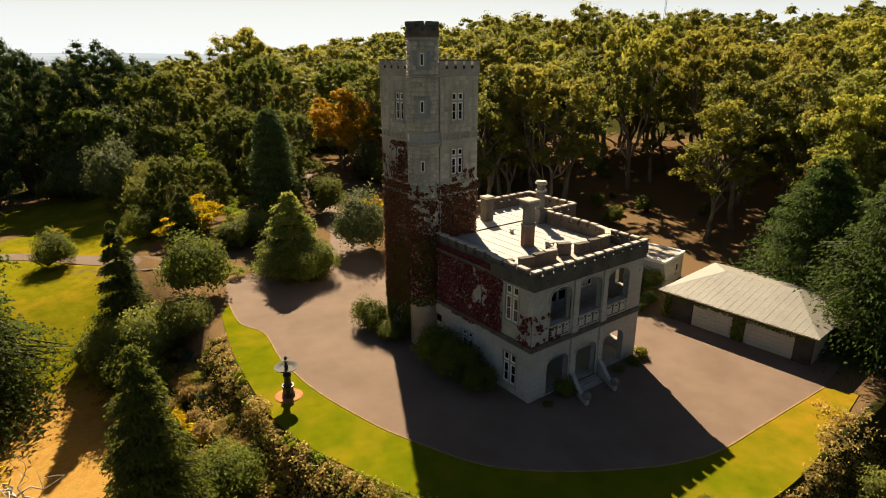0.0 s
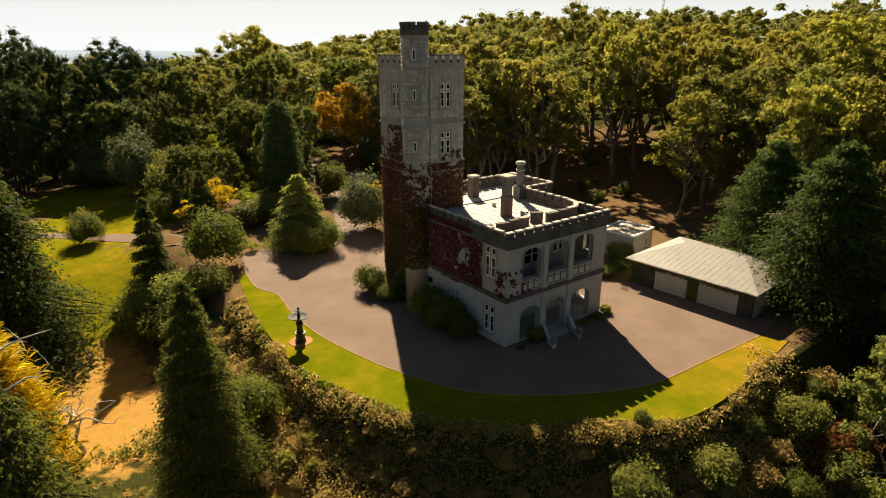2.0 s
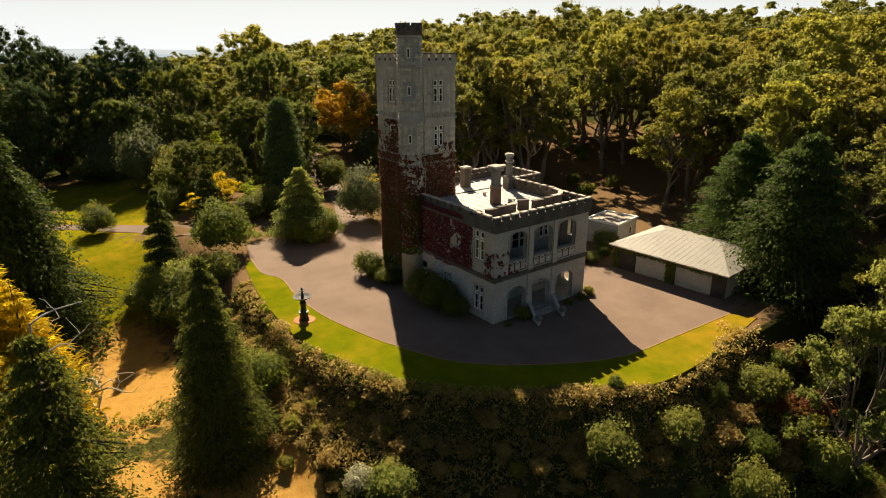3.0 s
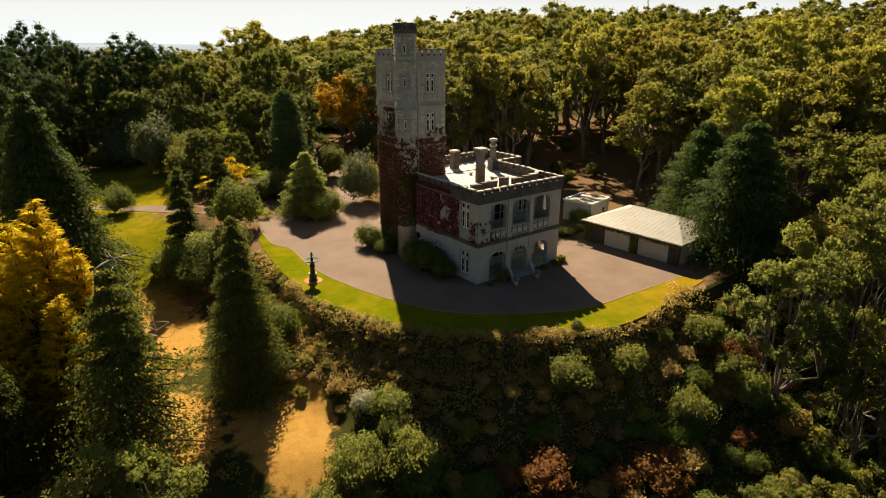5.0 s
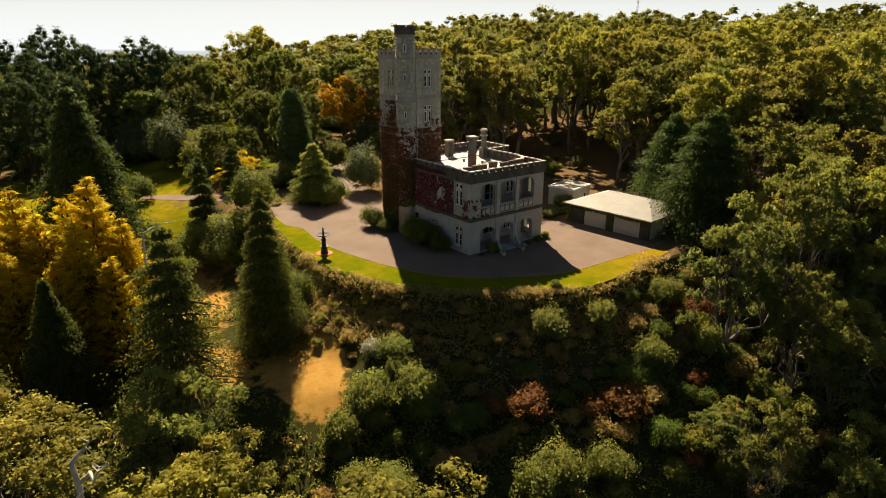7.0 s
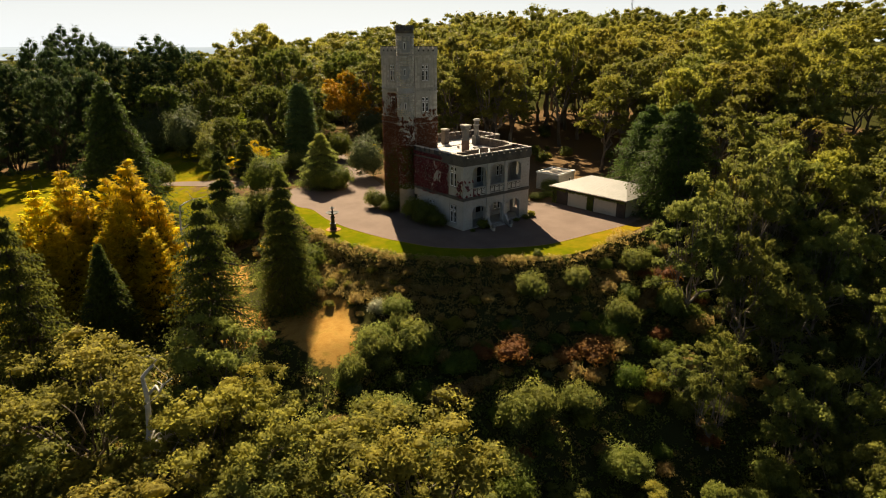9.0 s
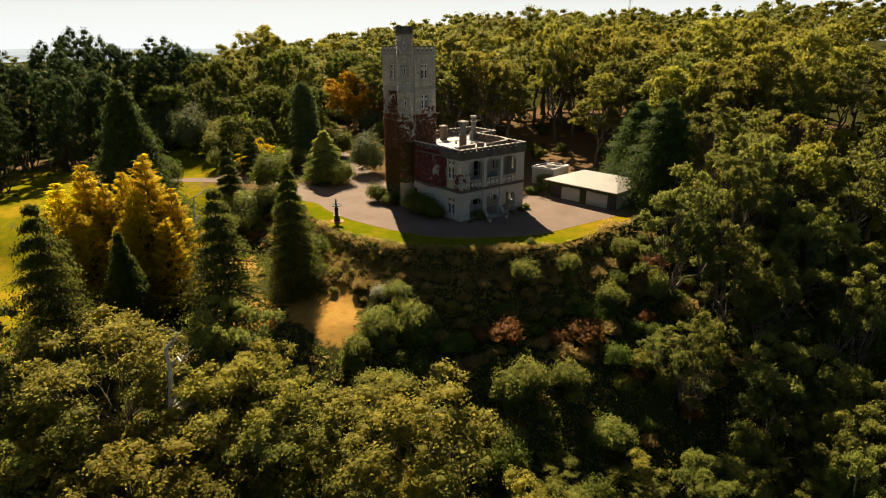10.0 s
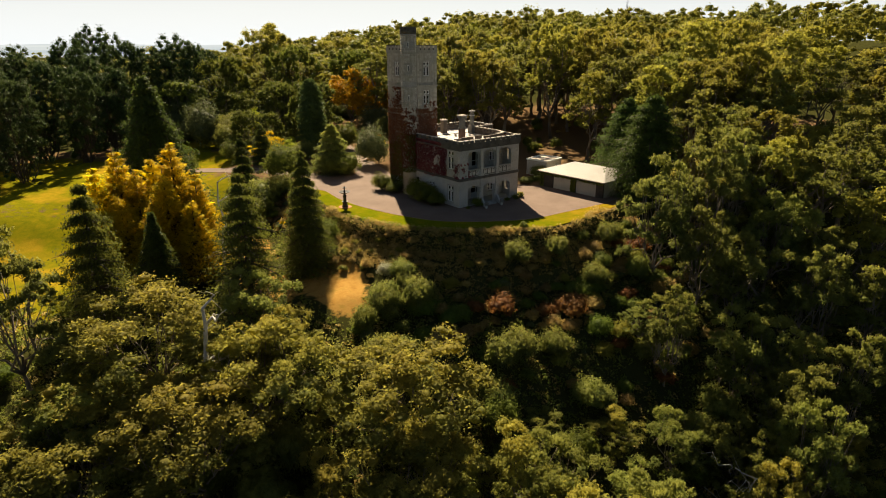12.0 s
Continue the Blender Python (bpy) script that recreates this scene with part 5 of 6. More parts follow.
# the turret's facing: curved blocks in courses, too small to pick apart
def turret_courses():
    rr = random.Random(4)
    verts, faces = [], []
    for z0, z1 in ((17.45, 21.25), (13.4, 16.35), (21.45, 23.7), (12.42, 13.18), (9.55, 12.22)):
        n = max(1, round((z1 - z0) / 0.31))
        h = (z1 - z0) / n
        for i in range(n):
            a = TOWARD - 1.75 + rr.uniform(0, 0.3)
            while a < TOWARD + 1.7:
                w = rr.uniform(0.34, 0.6)
                zz = z0 + i * h
                if abs(a + w / 2 - TOWARD) > w / 2 + 0.26 or not any(p - 0.12 < zz + h and zz < q + 0.12 for p, q in ((22.05, 22.93), (18.8, 19.66), (14.48, 15.32), (10.25, 11.0))):
                    o = len(verts)
                    r1 = CR + rr.uniform(0.012, 0.024)
                    for r in (CR - 0.01, r1):
                        for q in (a + 0.007, a + w / 2, a + w - 0.007):
                            for z in (zz + 0.008, zz + h - 0.008):
                                verts.append((CX + r * math.cos(q), CY + r * math.sin(q), z))
                    faces += [(o + 6, o + 8, o + 9, o + 7), (o + 8, o + 10, o + 11, o + 9), (o, o + 6, o + 7, o + 1), (o + 4, o + 5, o + 11, o + 10),
                              (o + 1, o + 7, o + 9, o + 3), (o + 3, o + 9, o + 11, o + 5), (o, o + 2, o + 8, o + 6), (o + 2, o + 4, o + 10, o + 8)]
                a += w
    tagged(raw("turret_facing", verts, faces, ashlar_material("Island"), tower), kind="stuff")


turret_courses()

# ---- garage and shed ----
garage = empty("garage", 20.2, 2.9, 0, "long low double garage with pale hipped metal roof and creeper", "garage")
garage.matrix_world = Matrix.Identity(4)
GM = pose(20.1, 2.9, 0, 0, 0, -90 + 4.0)     # u runs along the front towards -y, w into the building
GL = 12.2
bm = bmesh.new()
panel(bm, 0, GL, -0.3, 2.6, 0, 0.25, [(2.6, 6.1, 0, 2.15), (7.1, 10.9, 0, 2.15)])
part("front_wall", moved(bm, GM), DARKTIMBER, garage)
bm = bmesh.new()
box(bm, 0, 0.25, 0.25, 9.8, -0.3, 2.6)
box(bm, GL - 0.25, GL, 0.25, 9.8, -0.3, 2.6)
box(bm, 0.25, GL - 0.25, 9.55, 9.8, -0.3, 2.6)
part("rear_wall", moved(bm, GM), STONE, garage)
for a, c in ((2.6, 6.1), (7.1, 10.9)):
    bm = bmesh.new()
    box(bm, a, c, 0.14, 0.18, 0.0, 2.15)
    gdoor = part("garage_door", moved(bm, GM), DOOR_PAINT, garage, "cream panelled garage door")
    for i in range(6):
        bm = bmesh.new()
        box(bm, a + 0.03, c - 0.03, 0.11, 0.14, 0.03 + i * 0.353, 0.365 + i * 0.353)
        part("door_panel", moved(bm, GM), DOOR_PAINT, gdoor)
bm = bmesh.new()
e, r0, r1, zr, ze = 0.45, 2.6, GL - 3.4, 3.75, 2.66
pts = [(-e, -e, ze), (GL + e, -e, ze), (GL + e, 9.8 + e, ze), (-e, 9.8 + e, ze), (r0, 5.6, zr), (r1, 5.6, zr)]
top = [bm.verts.new(p) for p in pts]
low = [bm.verts.new((p[0], p[1], p[2] - 0.14)) for p in pts[:4]]
for f in ((0, 1, 5, 4), (1, 2, 5), (2, 3, 4, 5), (3, 0, 4)):
    bm.faces.new([top[i] for i in f])
for i in range(4):
    bm.faces.new([top[i], low[i], low[(i + 1) % 4], top[(i + 1) % 4]])
bm.faces.new(low[::-1])
groof = part("roof", moved(bm, GM), GARAGE_ROOF, garage, "pale metal hipped roof")
for i in range(22):
    u = -0.2 + i * 0.58
    t = 1.0 if r0 < u < r1 else ((u + e) / (r0 + e) if u <= r0 else (GL + e - u) / (GL + e - r1))
    bm = bmesh.new()
    y1, z1 = -e + (5.6 + e) * t, ze + (zr - ze) * t
    v = [bm.verts.new(p) for p in ((u, -e, ze + 0.004), (u + 0.05, -e, ze + 0.004), (u + 0.025, -e, ze + 0.018), (u, y1, z1 + 0.004), (u + 0.05, y1, z1 + 0.004), (u + 0.025, y1, z1 + 0.018))]
    for f in ((0, 2, 5, 3), (2, 1, 4, 5), (0, 1, 2), (3, 5, 4)):
        bm.faces.new([v[j] for j in f])
    part("roof_rib", moved(bm, GM), GARAGE_ROOF, groof)
bm = bmesh.new()
box(bm, -e - 0.02, GL + e, -e - 0.1, -e - 0.01, ze - 0.14, ze - 0.02)
part("gutter", moved(bm, GM), COPING, groof)
creeper("creeper", rng, [(GM, 0.0, GL, 2.0, 2.62, lambda u, z: 0.62 + 0 * u), (GM, 6.1, 7.1, 0.0, 2.3, lambda u, z: 0.9 + 0 * u), (GM, -0.1, 0.7, 0.0, 2.6, lambda u, z: 0.85 + 0 * u)],
        IVY_GREEN, "dark green creeper under the garage eaves", 0.18, 110)

shed = empty("shed", 25.7, 6.7, 0, "small flat-roofed rendered outbuilding with white-edged roof", "shed")
shed.matrix_world = Matrix.Identity(4)
SM = pose(25.6, 6.8, 0, 0, 0, 10)
bm = bmesh.new()
panel(bm, 0, 4.9, -0.3, 2.7, 0, 0.2, [(3.2, 3.9, 0.9, 1.9)])
box(bm, 0, 0.2, 0.2, 4.2, -0.3, 2.7)
box(bm, 4.7, 4.9, 0.2, 4.2, -0.3, 2.7)
box(bm, 0.2, 4.7, 4.0, 4.2, -0.3, 2.7)
part("wall", moved(bm, SM), RENDER, shed)
bm = bmesh.new()
box(bm, 0.15, 4.75, 0.15, 4.05, 2.62, 2.76)
part("roof", moved(bm, SM), TANROOF, shed)
bm = bmesh.new()
for a in ((-0.12, 5.02, -0.12, 0.14), (-0.12, 5.02, 4.06, 4.32), (-0.12, 0.14, 0.14, 4.06), (4.76, 5.02, 0.14, 4.06)):
    box(bm, *a, 2.7, 2.92)
part("fascia", moved(bm, SM), WHITE, shed, "white roof edging")
window(shed, SM, 3.2, 3.9, 0.9, 1.9, transom=0, lights=1, surround=False)

# ---- hut in the garden ----
def garden_hut(x, y, turn):
    z = float(ground_z(x, y))
    hut = empty("garden_hut", x, y, z, "small garden hut with a grey gabled roof among trees", "hut", turn=turn)
    bm = bmesh.new()
    for dims in ((-2.0, 2.0, -1.6, -1.45), (-2.0, 2.0, 1.45, 1.6), (-2.0, -1.85, -1.45, 1.45), (1.85, 2.0, -1.45, 1.45)):
        box(bm, *dims, -0.3, 2.5)
    for x0 in (-2.0, 1.85):
        v = [bm.verts.new((x0 + w, yy, zz)) for w in (0, 0.15) for yy, zz in ((-1.6, 2.5), (1.6, 2.5), (0, 4.1))]
        for f in ((0, 2, 1), (3, 4, 5), (0, 1, 4, 3), (1, 2, 5, 4), (2, 0, 3, 5)):
            bm.faces.new([v[i] for i in f])
    part("wall", bm, DARKTIMBER, hut)
    for side in (-1, 1):
        bm = bmesh.new()
        v = [bm.verts.new((x0, yy, zz + up)) for up in (0, 0.1) for x0 in (-2.35, 2.35) for yy, zz in ((0, 4.12), (side * 2.0, 2.12))]
        for f in ((0, 1, 3, 2), (4, 6, 7, 5), (0, 4, 5, 1), (2, 3, 7, 6), (0, 2, 6, 4), (1, 5, 7, 3)):
            bm.faces.new([v[i] for i in f])
        part("roof", bm, HUT_ROOF, hut, "grey metal roof slope")
    bm = bmesh.new()
    box(bm, -0.45, 0.45, -1.66, -1.6, 0.0, 2.0)
    part("door", bm, GREY_DOOR, hut)


HUT_ROOF = surface("grey hut roofing", (0.20, 0.22, 0.24), (0.30, 0.32, 0.34), 0.8, 6, 0.6)
garden_hut(-4.7, 87.6, 25)

# ---- fountain on the lawn ----
fountain = empty("fountain", -12.8, 10.75, 0.06, "tall dark two-tiered bird-bath fountain on the lawn", "fountain")


def lathe(profile, seg=24):
    bm = bmesh.new()
    rings = []
    for r, z in profile:
        rings.append([bm.verts.new((max(r, 0.002) * math.cos(2 * math.pi * k / seg), max(r, 0.002) * math.sin(2 * math.pi * k / seg), z)) for k in range(seg)])
    for a, c in zip(rings, rings[1:]):
        for k in range(seg):
            bm.faces.new((a[k], a[(k + 1) % seg], c[(k + 1) % seg], c[k]))
    return bm


part("plinth", lathe([(0, 0), (0.42, 0), (0.42, 0.18), (0.34, 0.22), (0.34, 0.62), (0.40, 0.66), (0.40, 0.74), (0.0, 0.76)], 8), IRON, fountain)
part("pedestal", lathe([(0.30, 0.74), (0.22, 0.85), (0.20, 1.2), (0.27, 1.45), (0.16, 1.6), (0.12, 1.75), (0.0, 1.76)]), IRON, fountain)
part("bowl", lathe([(0.12, 1.72), (0.45, 1.80), (0.70, 1.93), (0.74, 1.99), (0.66, 1.98), (0.42, 1.88), (0.0, 1.84)], 32), WETSTONE, fountain, "wide dark shallow bowl")
part("stem", lathe([(0.10, 1.84), (0.13, 2.0), (0.08, 2.15), (0.07, 2.38), (0.0, 2.38)]), IRON, fountain)
part("upper_bowl", lathe([(0.07, 2.36), (0.22, 2.42), (0.30, 2.5), (0.25, 2.5), (0.0, 2.44)], 24), WETSTONE, fountain, "small dark upper bowl")
part("finial", lathe([(0.05, 2.44), (0.09, 2.56), (0.05, 2.64), (0.0, 2.7)]), IRON, fountain)
bm = bmesh.new()
bmesh.ops.create_cone(bm, cap_ends=True, segments=28, radius1=0.98, radius2=0.92, depth=0.05)
fountain.scale = (1.12, 1.12, 1.16)
ring = finish("flower_bed", bm, EARTH)
ring.matrix_world = pose(-12.8, 10.75, 0.085)
tagged(ring, "round bed of red mulch under the fountain", "flower bed")


# ---- planting ----
used = set()


def stand(kind, x, y, scale=1.0, turn=0.0, tall=1.0, label="", group=""):
    """The first of a kind stands itself, later ones are copies."""
    if kind.name not in used:
        used.add(kind.name)
        return place(kind, x, y, scale, turn, tall)
    return put(kind, x, y, scale, turn, tall, None, label, group)


G = "tall gum tree with a pale trunk and clumped olive crown"
GY = "tall gum tree with a yellow-green top to its crown"
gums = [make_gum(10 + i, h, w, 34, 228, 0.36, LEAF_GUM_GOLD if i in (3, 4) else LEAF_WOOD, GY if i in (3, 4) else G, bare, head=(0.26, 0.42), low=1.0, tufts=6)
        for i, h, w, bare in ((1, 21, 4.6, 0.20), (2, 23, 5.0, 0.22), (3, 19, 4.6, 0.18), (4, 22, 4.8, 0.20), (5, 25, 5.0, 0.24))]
NG = "low spreading gum tree with a dense golden-olive crown"
OG = "low spreading gum tree with a dense olive crown"
SG = "gum trees on the slope"
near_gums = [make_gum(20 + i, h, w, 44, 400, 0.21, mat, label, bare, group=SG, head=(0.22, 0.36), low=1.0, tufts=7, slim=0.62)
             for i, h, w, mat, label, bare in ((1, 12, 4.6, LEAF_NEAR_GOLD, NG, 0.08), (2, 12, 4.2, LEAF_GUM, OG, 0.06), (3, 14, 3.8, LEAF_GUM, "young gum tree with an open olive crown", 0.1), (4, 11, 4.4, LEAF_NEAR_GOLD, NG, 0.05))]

CLEAR = [(24, 4, 15), (8, 8, 24), (31, 12, 9), (36, 20, 7.5), (41, 27, 6), (46, 20, 6), (40, 6, 7), (48, 26, 6), (55, 19, 5), (46, 8, 5), (49, 36, 7), (56, 42, 7), (61, 52, 6), (12, 52, 11), (0, 45, 20), (-10, 60, 24), (18, 76, 10), (28, 92, 12), (-25, 60, 30), (-20, 90, 22), (4, 70, 14), (22, 64, 8), (24, 80, 8)]
stood = []


def valley_side(x, y):
    """True over the stretch of slope that widens from the foot of the valley up to the house."""
    dx, dy = x + 60, y + 73
    along, across = 0.61 * dx + 0.79 * dy, abs(0.79 * dx - 0.61 * dy)
    return along > 32 and across < along * 0.86 + 3


def forest(n, gap, inside, kinds, scale, seed, clear=CLEAR):
    r = random.Random(seed)
    tries = made = 0
    while made < n and tries < n * 50:
        tries += 1
        x, y = inside(r)
        if (y < 0 and not valley_side(x, y)) or any((x - a) ** 2 + (y - b) ** 2 < c * c for a, b, c in clear) or any((x - a) ** 2 + (y - b) ** 2 < gap * gap for a, b in stood):
            continue
        stood.append((x, y))
        made += 1
        stand(kinds[r.randrange(len(kinds))], x, y, r.uniform(*scale), r.uniform(0, 360), r.uniform(0.9, 1.12))


def ring(a0, a1, d0, d1):
    def pick(r):
        a, d = radians(r.uniform(a0, a1)), math.sqrt(r.uniform(d0 * d0, d1 * d1))
        return 6 + d * math.cos(a), 4 + d * math.sin(a)
    return pick


forest(18, 5.4, ring(22, 60, 34, 52), gums, (1.04, 1.18), 2)
forest(9, 5.4, ring(-12, 22, 35, 50), gums, (0.86, 1.0), 6)
forest(44, 5.2, ring(-20, 30, 48, 100), [gums[2], gums[3], gums[2], gums[3], gums[0]], (0.98, 1.14), 3)
forest(38, 5.2, ring(30, 62, 50, 100), gums, (1.06, 1.2), 4)
forest(10, 5.0, ring(62, 84, 72, 108), gums, (0.8, 0.95), 5)
# the taller stand on the ridge beyond the garden: place, height of the crown's top, size
for i, (x, y, top, size) in enumerate(((22, 150, 26.5, 1.25), (29, 146, 28.6, 1.35), (35, 152, 29.2, 1.4), (41, 158, 28.4, 1.35), (47, 150, 26.6, 1.3), (16, 154, 23.5, 1.15), (53, 166, 27.2, 1.3), (60, 160, 25.0, 1.2),
                                       (68, 162, 26.4, 1.25), (77, 160, 27.4, 1.3), (86, 156, 27.6, 1.3), (94, 150, 28.0, 1.3), (72, 140, 25.0, 1.2), (10, 160, 21.0, 1.1), (62, 128, 23.5, 1.15), (84, 132, 26.0, 1.25),
                                       (26, 140, 24.0, 1.3), (33, 142, 25.5, 1.35), (40, 146, 26.0, 1.35), (48, 142, 24.0, 1.25), (56, 148, 24.5, 1.25), (20, 144, 22.0, 1.2), (66, 150, 24.5, 1.25), (44, 132, 21.5, 1.15), (34, 130, 20.5, 1.15), (24, 128, 19.5, 1.1))):
    own = (21, 23, 19, 22, 25)[i % 5]
    stand(gums[i % 5], x, y, size, x * 47 % 360, (top - float(ground_z(x, y))) / (own * size * 1.04))
    stood.append((x, y))

# named trees of the garden and the slope: kind, x, y, size
cypress = make_conifer(41, 10, 2.2, 1200, 0.20, LEAF_CONIFER, "slim dark green cypress with a pointed crown", "cypress", 0.8, 0.1, 0.2, 0.02, steps=7)
front_cone = make_conifer(42, 15.5, 4.1, 2300, 0.24, LEAF_OLIVE, "tall conical green conifer with visible trunk", "conifer", 0.9, 0.2, 0.22, 0.02, steps=9, slim=0.45)
spruce = make_conifer(43, 14, 6.0, 950, 0.27, LEAF_OLIVE, "open olive-green spruce with drooping boughs", "spruce", 1.6, 0.2, 0.5, 0.03, steps=12)
dense_cone = make_conifer(44, 10, 4.0, 1700, 0.21, LEAF_CONIFER, "dense dark conical conifer with smooth sides", "conifer", 0.1, 0.05, 0.12, 0.0, steps=8)
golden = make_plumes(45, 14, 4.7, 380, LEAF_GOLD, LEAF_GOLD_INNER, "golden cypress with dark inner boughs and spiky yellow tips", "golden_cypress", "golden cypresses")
macro = make_conifer(46, 21, 8.9, 1900, 0.34, LEAF_CEDAR, "broad dark green cypress with drooping boughs", "cypress", 0.5, 0.42, 0.42, 0.02, steps=16)
pine = make_gum(47, 24, 6.4, 84, 270, 0.46, LEAF_PINE, "huge dark pine with a dense ragged crown", -0.12, group="dark pines", head=(0.26, 0.42), low=1.5, tufts=5, name="pine", bark=BARK_DARK, slim=0.3)
cedar = make_conifer(48, 15, 7.8, 2300, 0.34, LEAF_CEDAR, "broad dark cedar with layered boughs", "cedar", 2.2, 0.22, 0.4, 0.02, steps=11, slim=0.5)
gold_cone = make_conifer(49, 8.0, 3.4, 1100, 0.26, LEAF_CONIFER, "green conical conifer with golden tips", "conifer", 0.7, 0.1, 0.25, 0.0, steps=8)
mid_cone = make_conifer(50, 15.4, 3.9, 2000, 0.34, LEAF_SPRUCE, "tall rounded grey-green conifer", "conifer", 6.0, 0.15, 0.22, 0.03, steps=8)
green_cone = make_conifer(51, 8.6, 5.0, 1900, 0.30, LEAF_GUM, "broad conical olive-green conifer", "conifer", 1.6, 0.12, 0.25, 0.0, steps=6)
round_shrub = make_shrub(61, 2.6, 4.4, 2600, 0.26, LEAF_SHRUB, "clipped-looking rounded dark shrub", "shrub", 4, "rounded garden shrubs")
wide_shrub = make_shrub(62, 3.2, 4.2, 3000, 0.26, LEAF_SHRUB, "broad rounded rhododendron-like shrub", "shrub", 6, "rounded garden shrubs")
olive_shrub = make_shrub(63, 2.8, 4.2, 2600, 0.26, LEAF_GUM, "rounded olive-green garden shrub", "shrub", 5, "rounded garden shrubs")
lime_tree = make_gum(64, 9, 3.2, 30, 190, 0.24, LEAF_LIME, "rounded yellow-green leafy garden tree", 0.12, head=(0.22, 0.36), group="garden trees")
gold_tree = make_gum(65, 7.5, 3.0, 28, 190, 0.22, LEAF_GOLD, "small golden-leaved tree in the garden", 0.1, group="garden trees")
orange_tree = make_gum(66, 13, 5.2, 46, 190, 0.32, LEAF_ORANGE, "spreading tree in orange autumn leaf", 0.12, group="garden trees")
grey_shrub = make_shrub(67, 2.6, 4.6, 2400, 0.26, LEAF_GREY, "rounded grey-green garden shrub", "shrub", 5)
dark_tree = make_gum(68, 12, 4.6, 42, 190, 0.30, LEAF_SHRUB, "dark green leafy garden tree", 0.1, group="garden trees")
for k, x, y, s, tall in (
        (cypress, -19.2, 34, 1.45, 0.8),
        (cedar, 28.5, -11.5, 1.0, 1.0), (cedar, 33.8, -3.4, 0.92, 1.0), (mid_cone, 4.5, 56, 1.0, 1.0), (green_cone, -2.2, 34.5, 1.0, 1.0), (gold_cone, -9.4, 50.2, 0.9, 1.05),
        (gold_tree, -7.0, 52.6, 0.85, 0.95), (gold_tree, -10.8, 52.2, 0.62, 0.9), (lime_tree, -3.0, 51, 0.6, 0.8), (round_shrub, -23, 55, 1.0, 1.0), (round_shrub, -13, 57, 0.95, 1.0), (round_shrub, -13, 33, 1.3, 1.2), (round_shrub, -0.8, 31.2, 0.9, 1.0),
        (round_shrub, -3.6, 30.4, 0.95, 1.0), (lime_tree, 1.4, 37.5, 0.6, 0.75), (olive_shrub, -15.6, 27.5, 1.0, 1.0), (olive_shrub, -18.4, 28.4, 1.15, 1.15), (olive_shrub, -20.8, 30, 1.1, 1.2), (wide_shrub, -18.4, 7.4, 0.85, 1.05), (round_shrub, 11.5, 54, 1.15, 1.2),
        (grey_shrub, 7.3, 36, 1.5, 1.1), (gold_tree, 9.5, 41, 0.55, 0.7), (orange_tree, 29, 82, 1.2, 1.05), (orange_tree, 36, 82, 0.8, 1.0), (gold_tree, 15, 47, 0.7, 0.9),
        (lime_tree, -3, 72, 1.2, 1.15), (olive_shrub, -9, 70, 1.3, 1.5), (lime_tree, 1, 84, 1.5, 1.3), (grey_shrub, -12.5, 75.5, 1.25, 1.1), (grey_shrub, -11, 91, 1.5, 1.2), (grey_shrub, -16, 88, 1.3, 0.9), (dark_tree, 10, 66, 1.1, 1.15), (lime_tree, 12, 72, 1.2, 1.2),
        (dark_tree, -2, 92, 1.2, 1.15), (dark_tree, -13, 90, 1.0, 1.0), (lime_tree, 10, 100, 1.4, 1.4), (dark_tree, 18, 96, 1.3, 1.2), (orange_tree, 22, 104, 0.9, 1.0), (lime_tree, 0, 40, 0.65, 0.8),
        (lime_tree, -8, 36, 0.5, 0.6), (dark_tree, 38, 96, 1.2, 1.2), (dark_tree, -7.5, 63, 0.62, 1.05), (olive_shrub, -10.5, 66, 1.2, 1.3), (dark_tree, -3.5, 61, 0.58, 1.05), (olive_shrub, -17.5, 29.5, 0.95, 1.0), (lime_tree, -18.6, 25.5, 0.5, 0.9), (wide_shrub, -20.4, 26.0, 1.1, 1.15), (round_shrub, -22.5, 33.0, 0.8, 0.9), (lime_tree, 0.5, 60, 0.85, 0.95), (round_shrub, -4.6, 46.4, 1.0, 0.8), (lime_tree, -5.2, 48.4, 0.5, 0.6),
        (olive_shrub, -1.5, 47.5, 1.0, 1.0), (dark_tree, 9, 60, 0.7, 0.8), (olive_shrub, 2.0, 44.5, 0.9, 1.0), (round_shrub, -8, 57, 1.1, 1.0)):
    stand(k, x, y, s, (x * 37 + y * 11) % 360, tall)
# conifers of the left garden: own height, place, height of the top, girth
for k, own, x, y, top, s in ((front_cone, 15.5, -22.8, 2.7, 10.4, 1.0), (spruce, 14, -32.2, -1.8, 9.4, 0.95), (dense_cone, 10, -40, 4.5, 5.3, 0.95), (spruce, 14, -46.6, 0.2, 8.7, 0.9), (macro, 21, -33.0, 32.0, 18.0, 1.12)):
    stand(k, x, y, s, (x * 37) % 360, (top - float(ground_z(x, y))) / (own * s))
for x, y, top, s in ((-9, 104, 23.6, 0.9), (-16, 100, 18.5, 0.8), (-26, 116, 22.6, 0.95), (-22, 104, 21.0, 0.75), (-33, 104, 20.0, 0.9), (-42, 92, 17.5, 0.85), (-50, 80, 16.0, 0.8), (-58, 68, 15.5, 0.8), (-2, 108, 19.0, 0.8), (-66, 56, 15.5, 0.8),
                     (-44, 112, 18.5, 0.9), (-56, 98, 18.0, 0.9), (-68, 80, 17.5, 0.95), (-36, 80, 15.5, 0.7), (-48, 66, 15.0, 0.7), (-28, 92, 16.0, 0.75)):
    stand(pine, x, y, s, (x * 53) % 360, (top - float(ground_z(x, y))) / (21.4 * s))
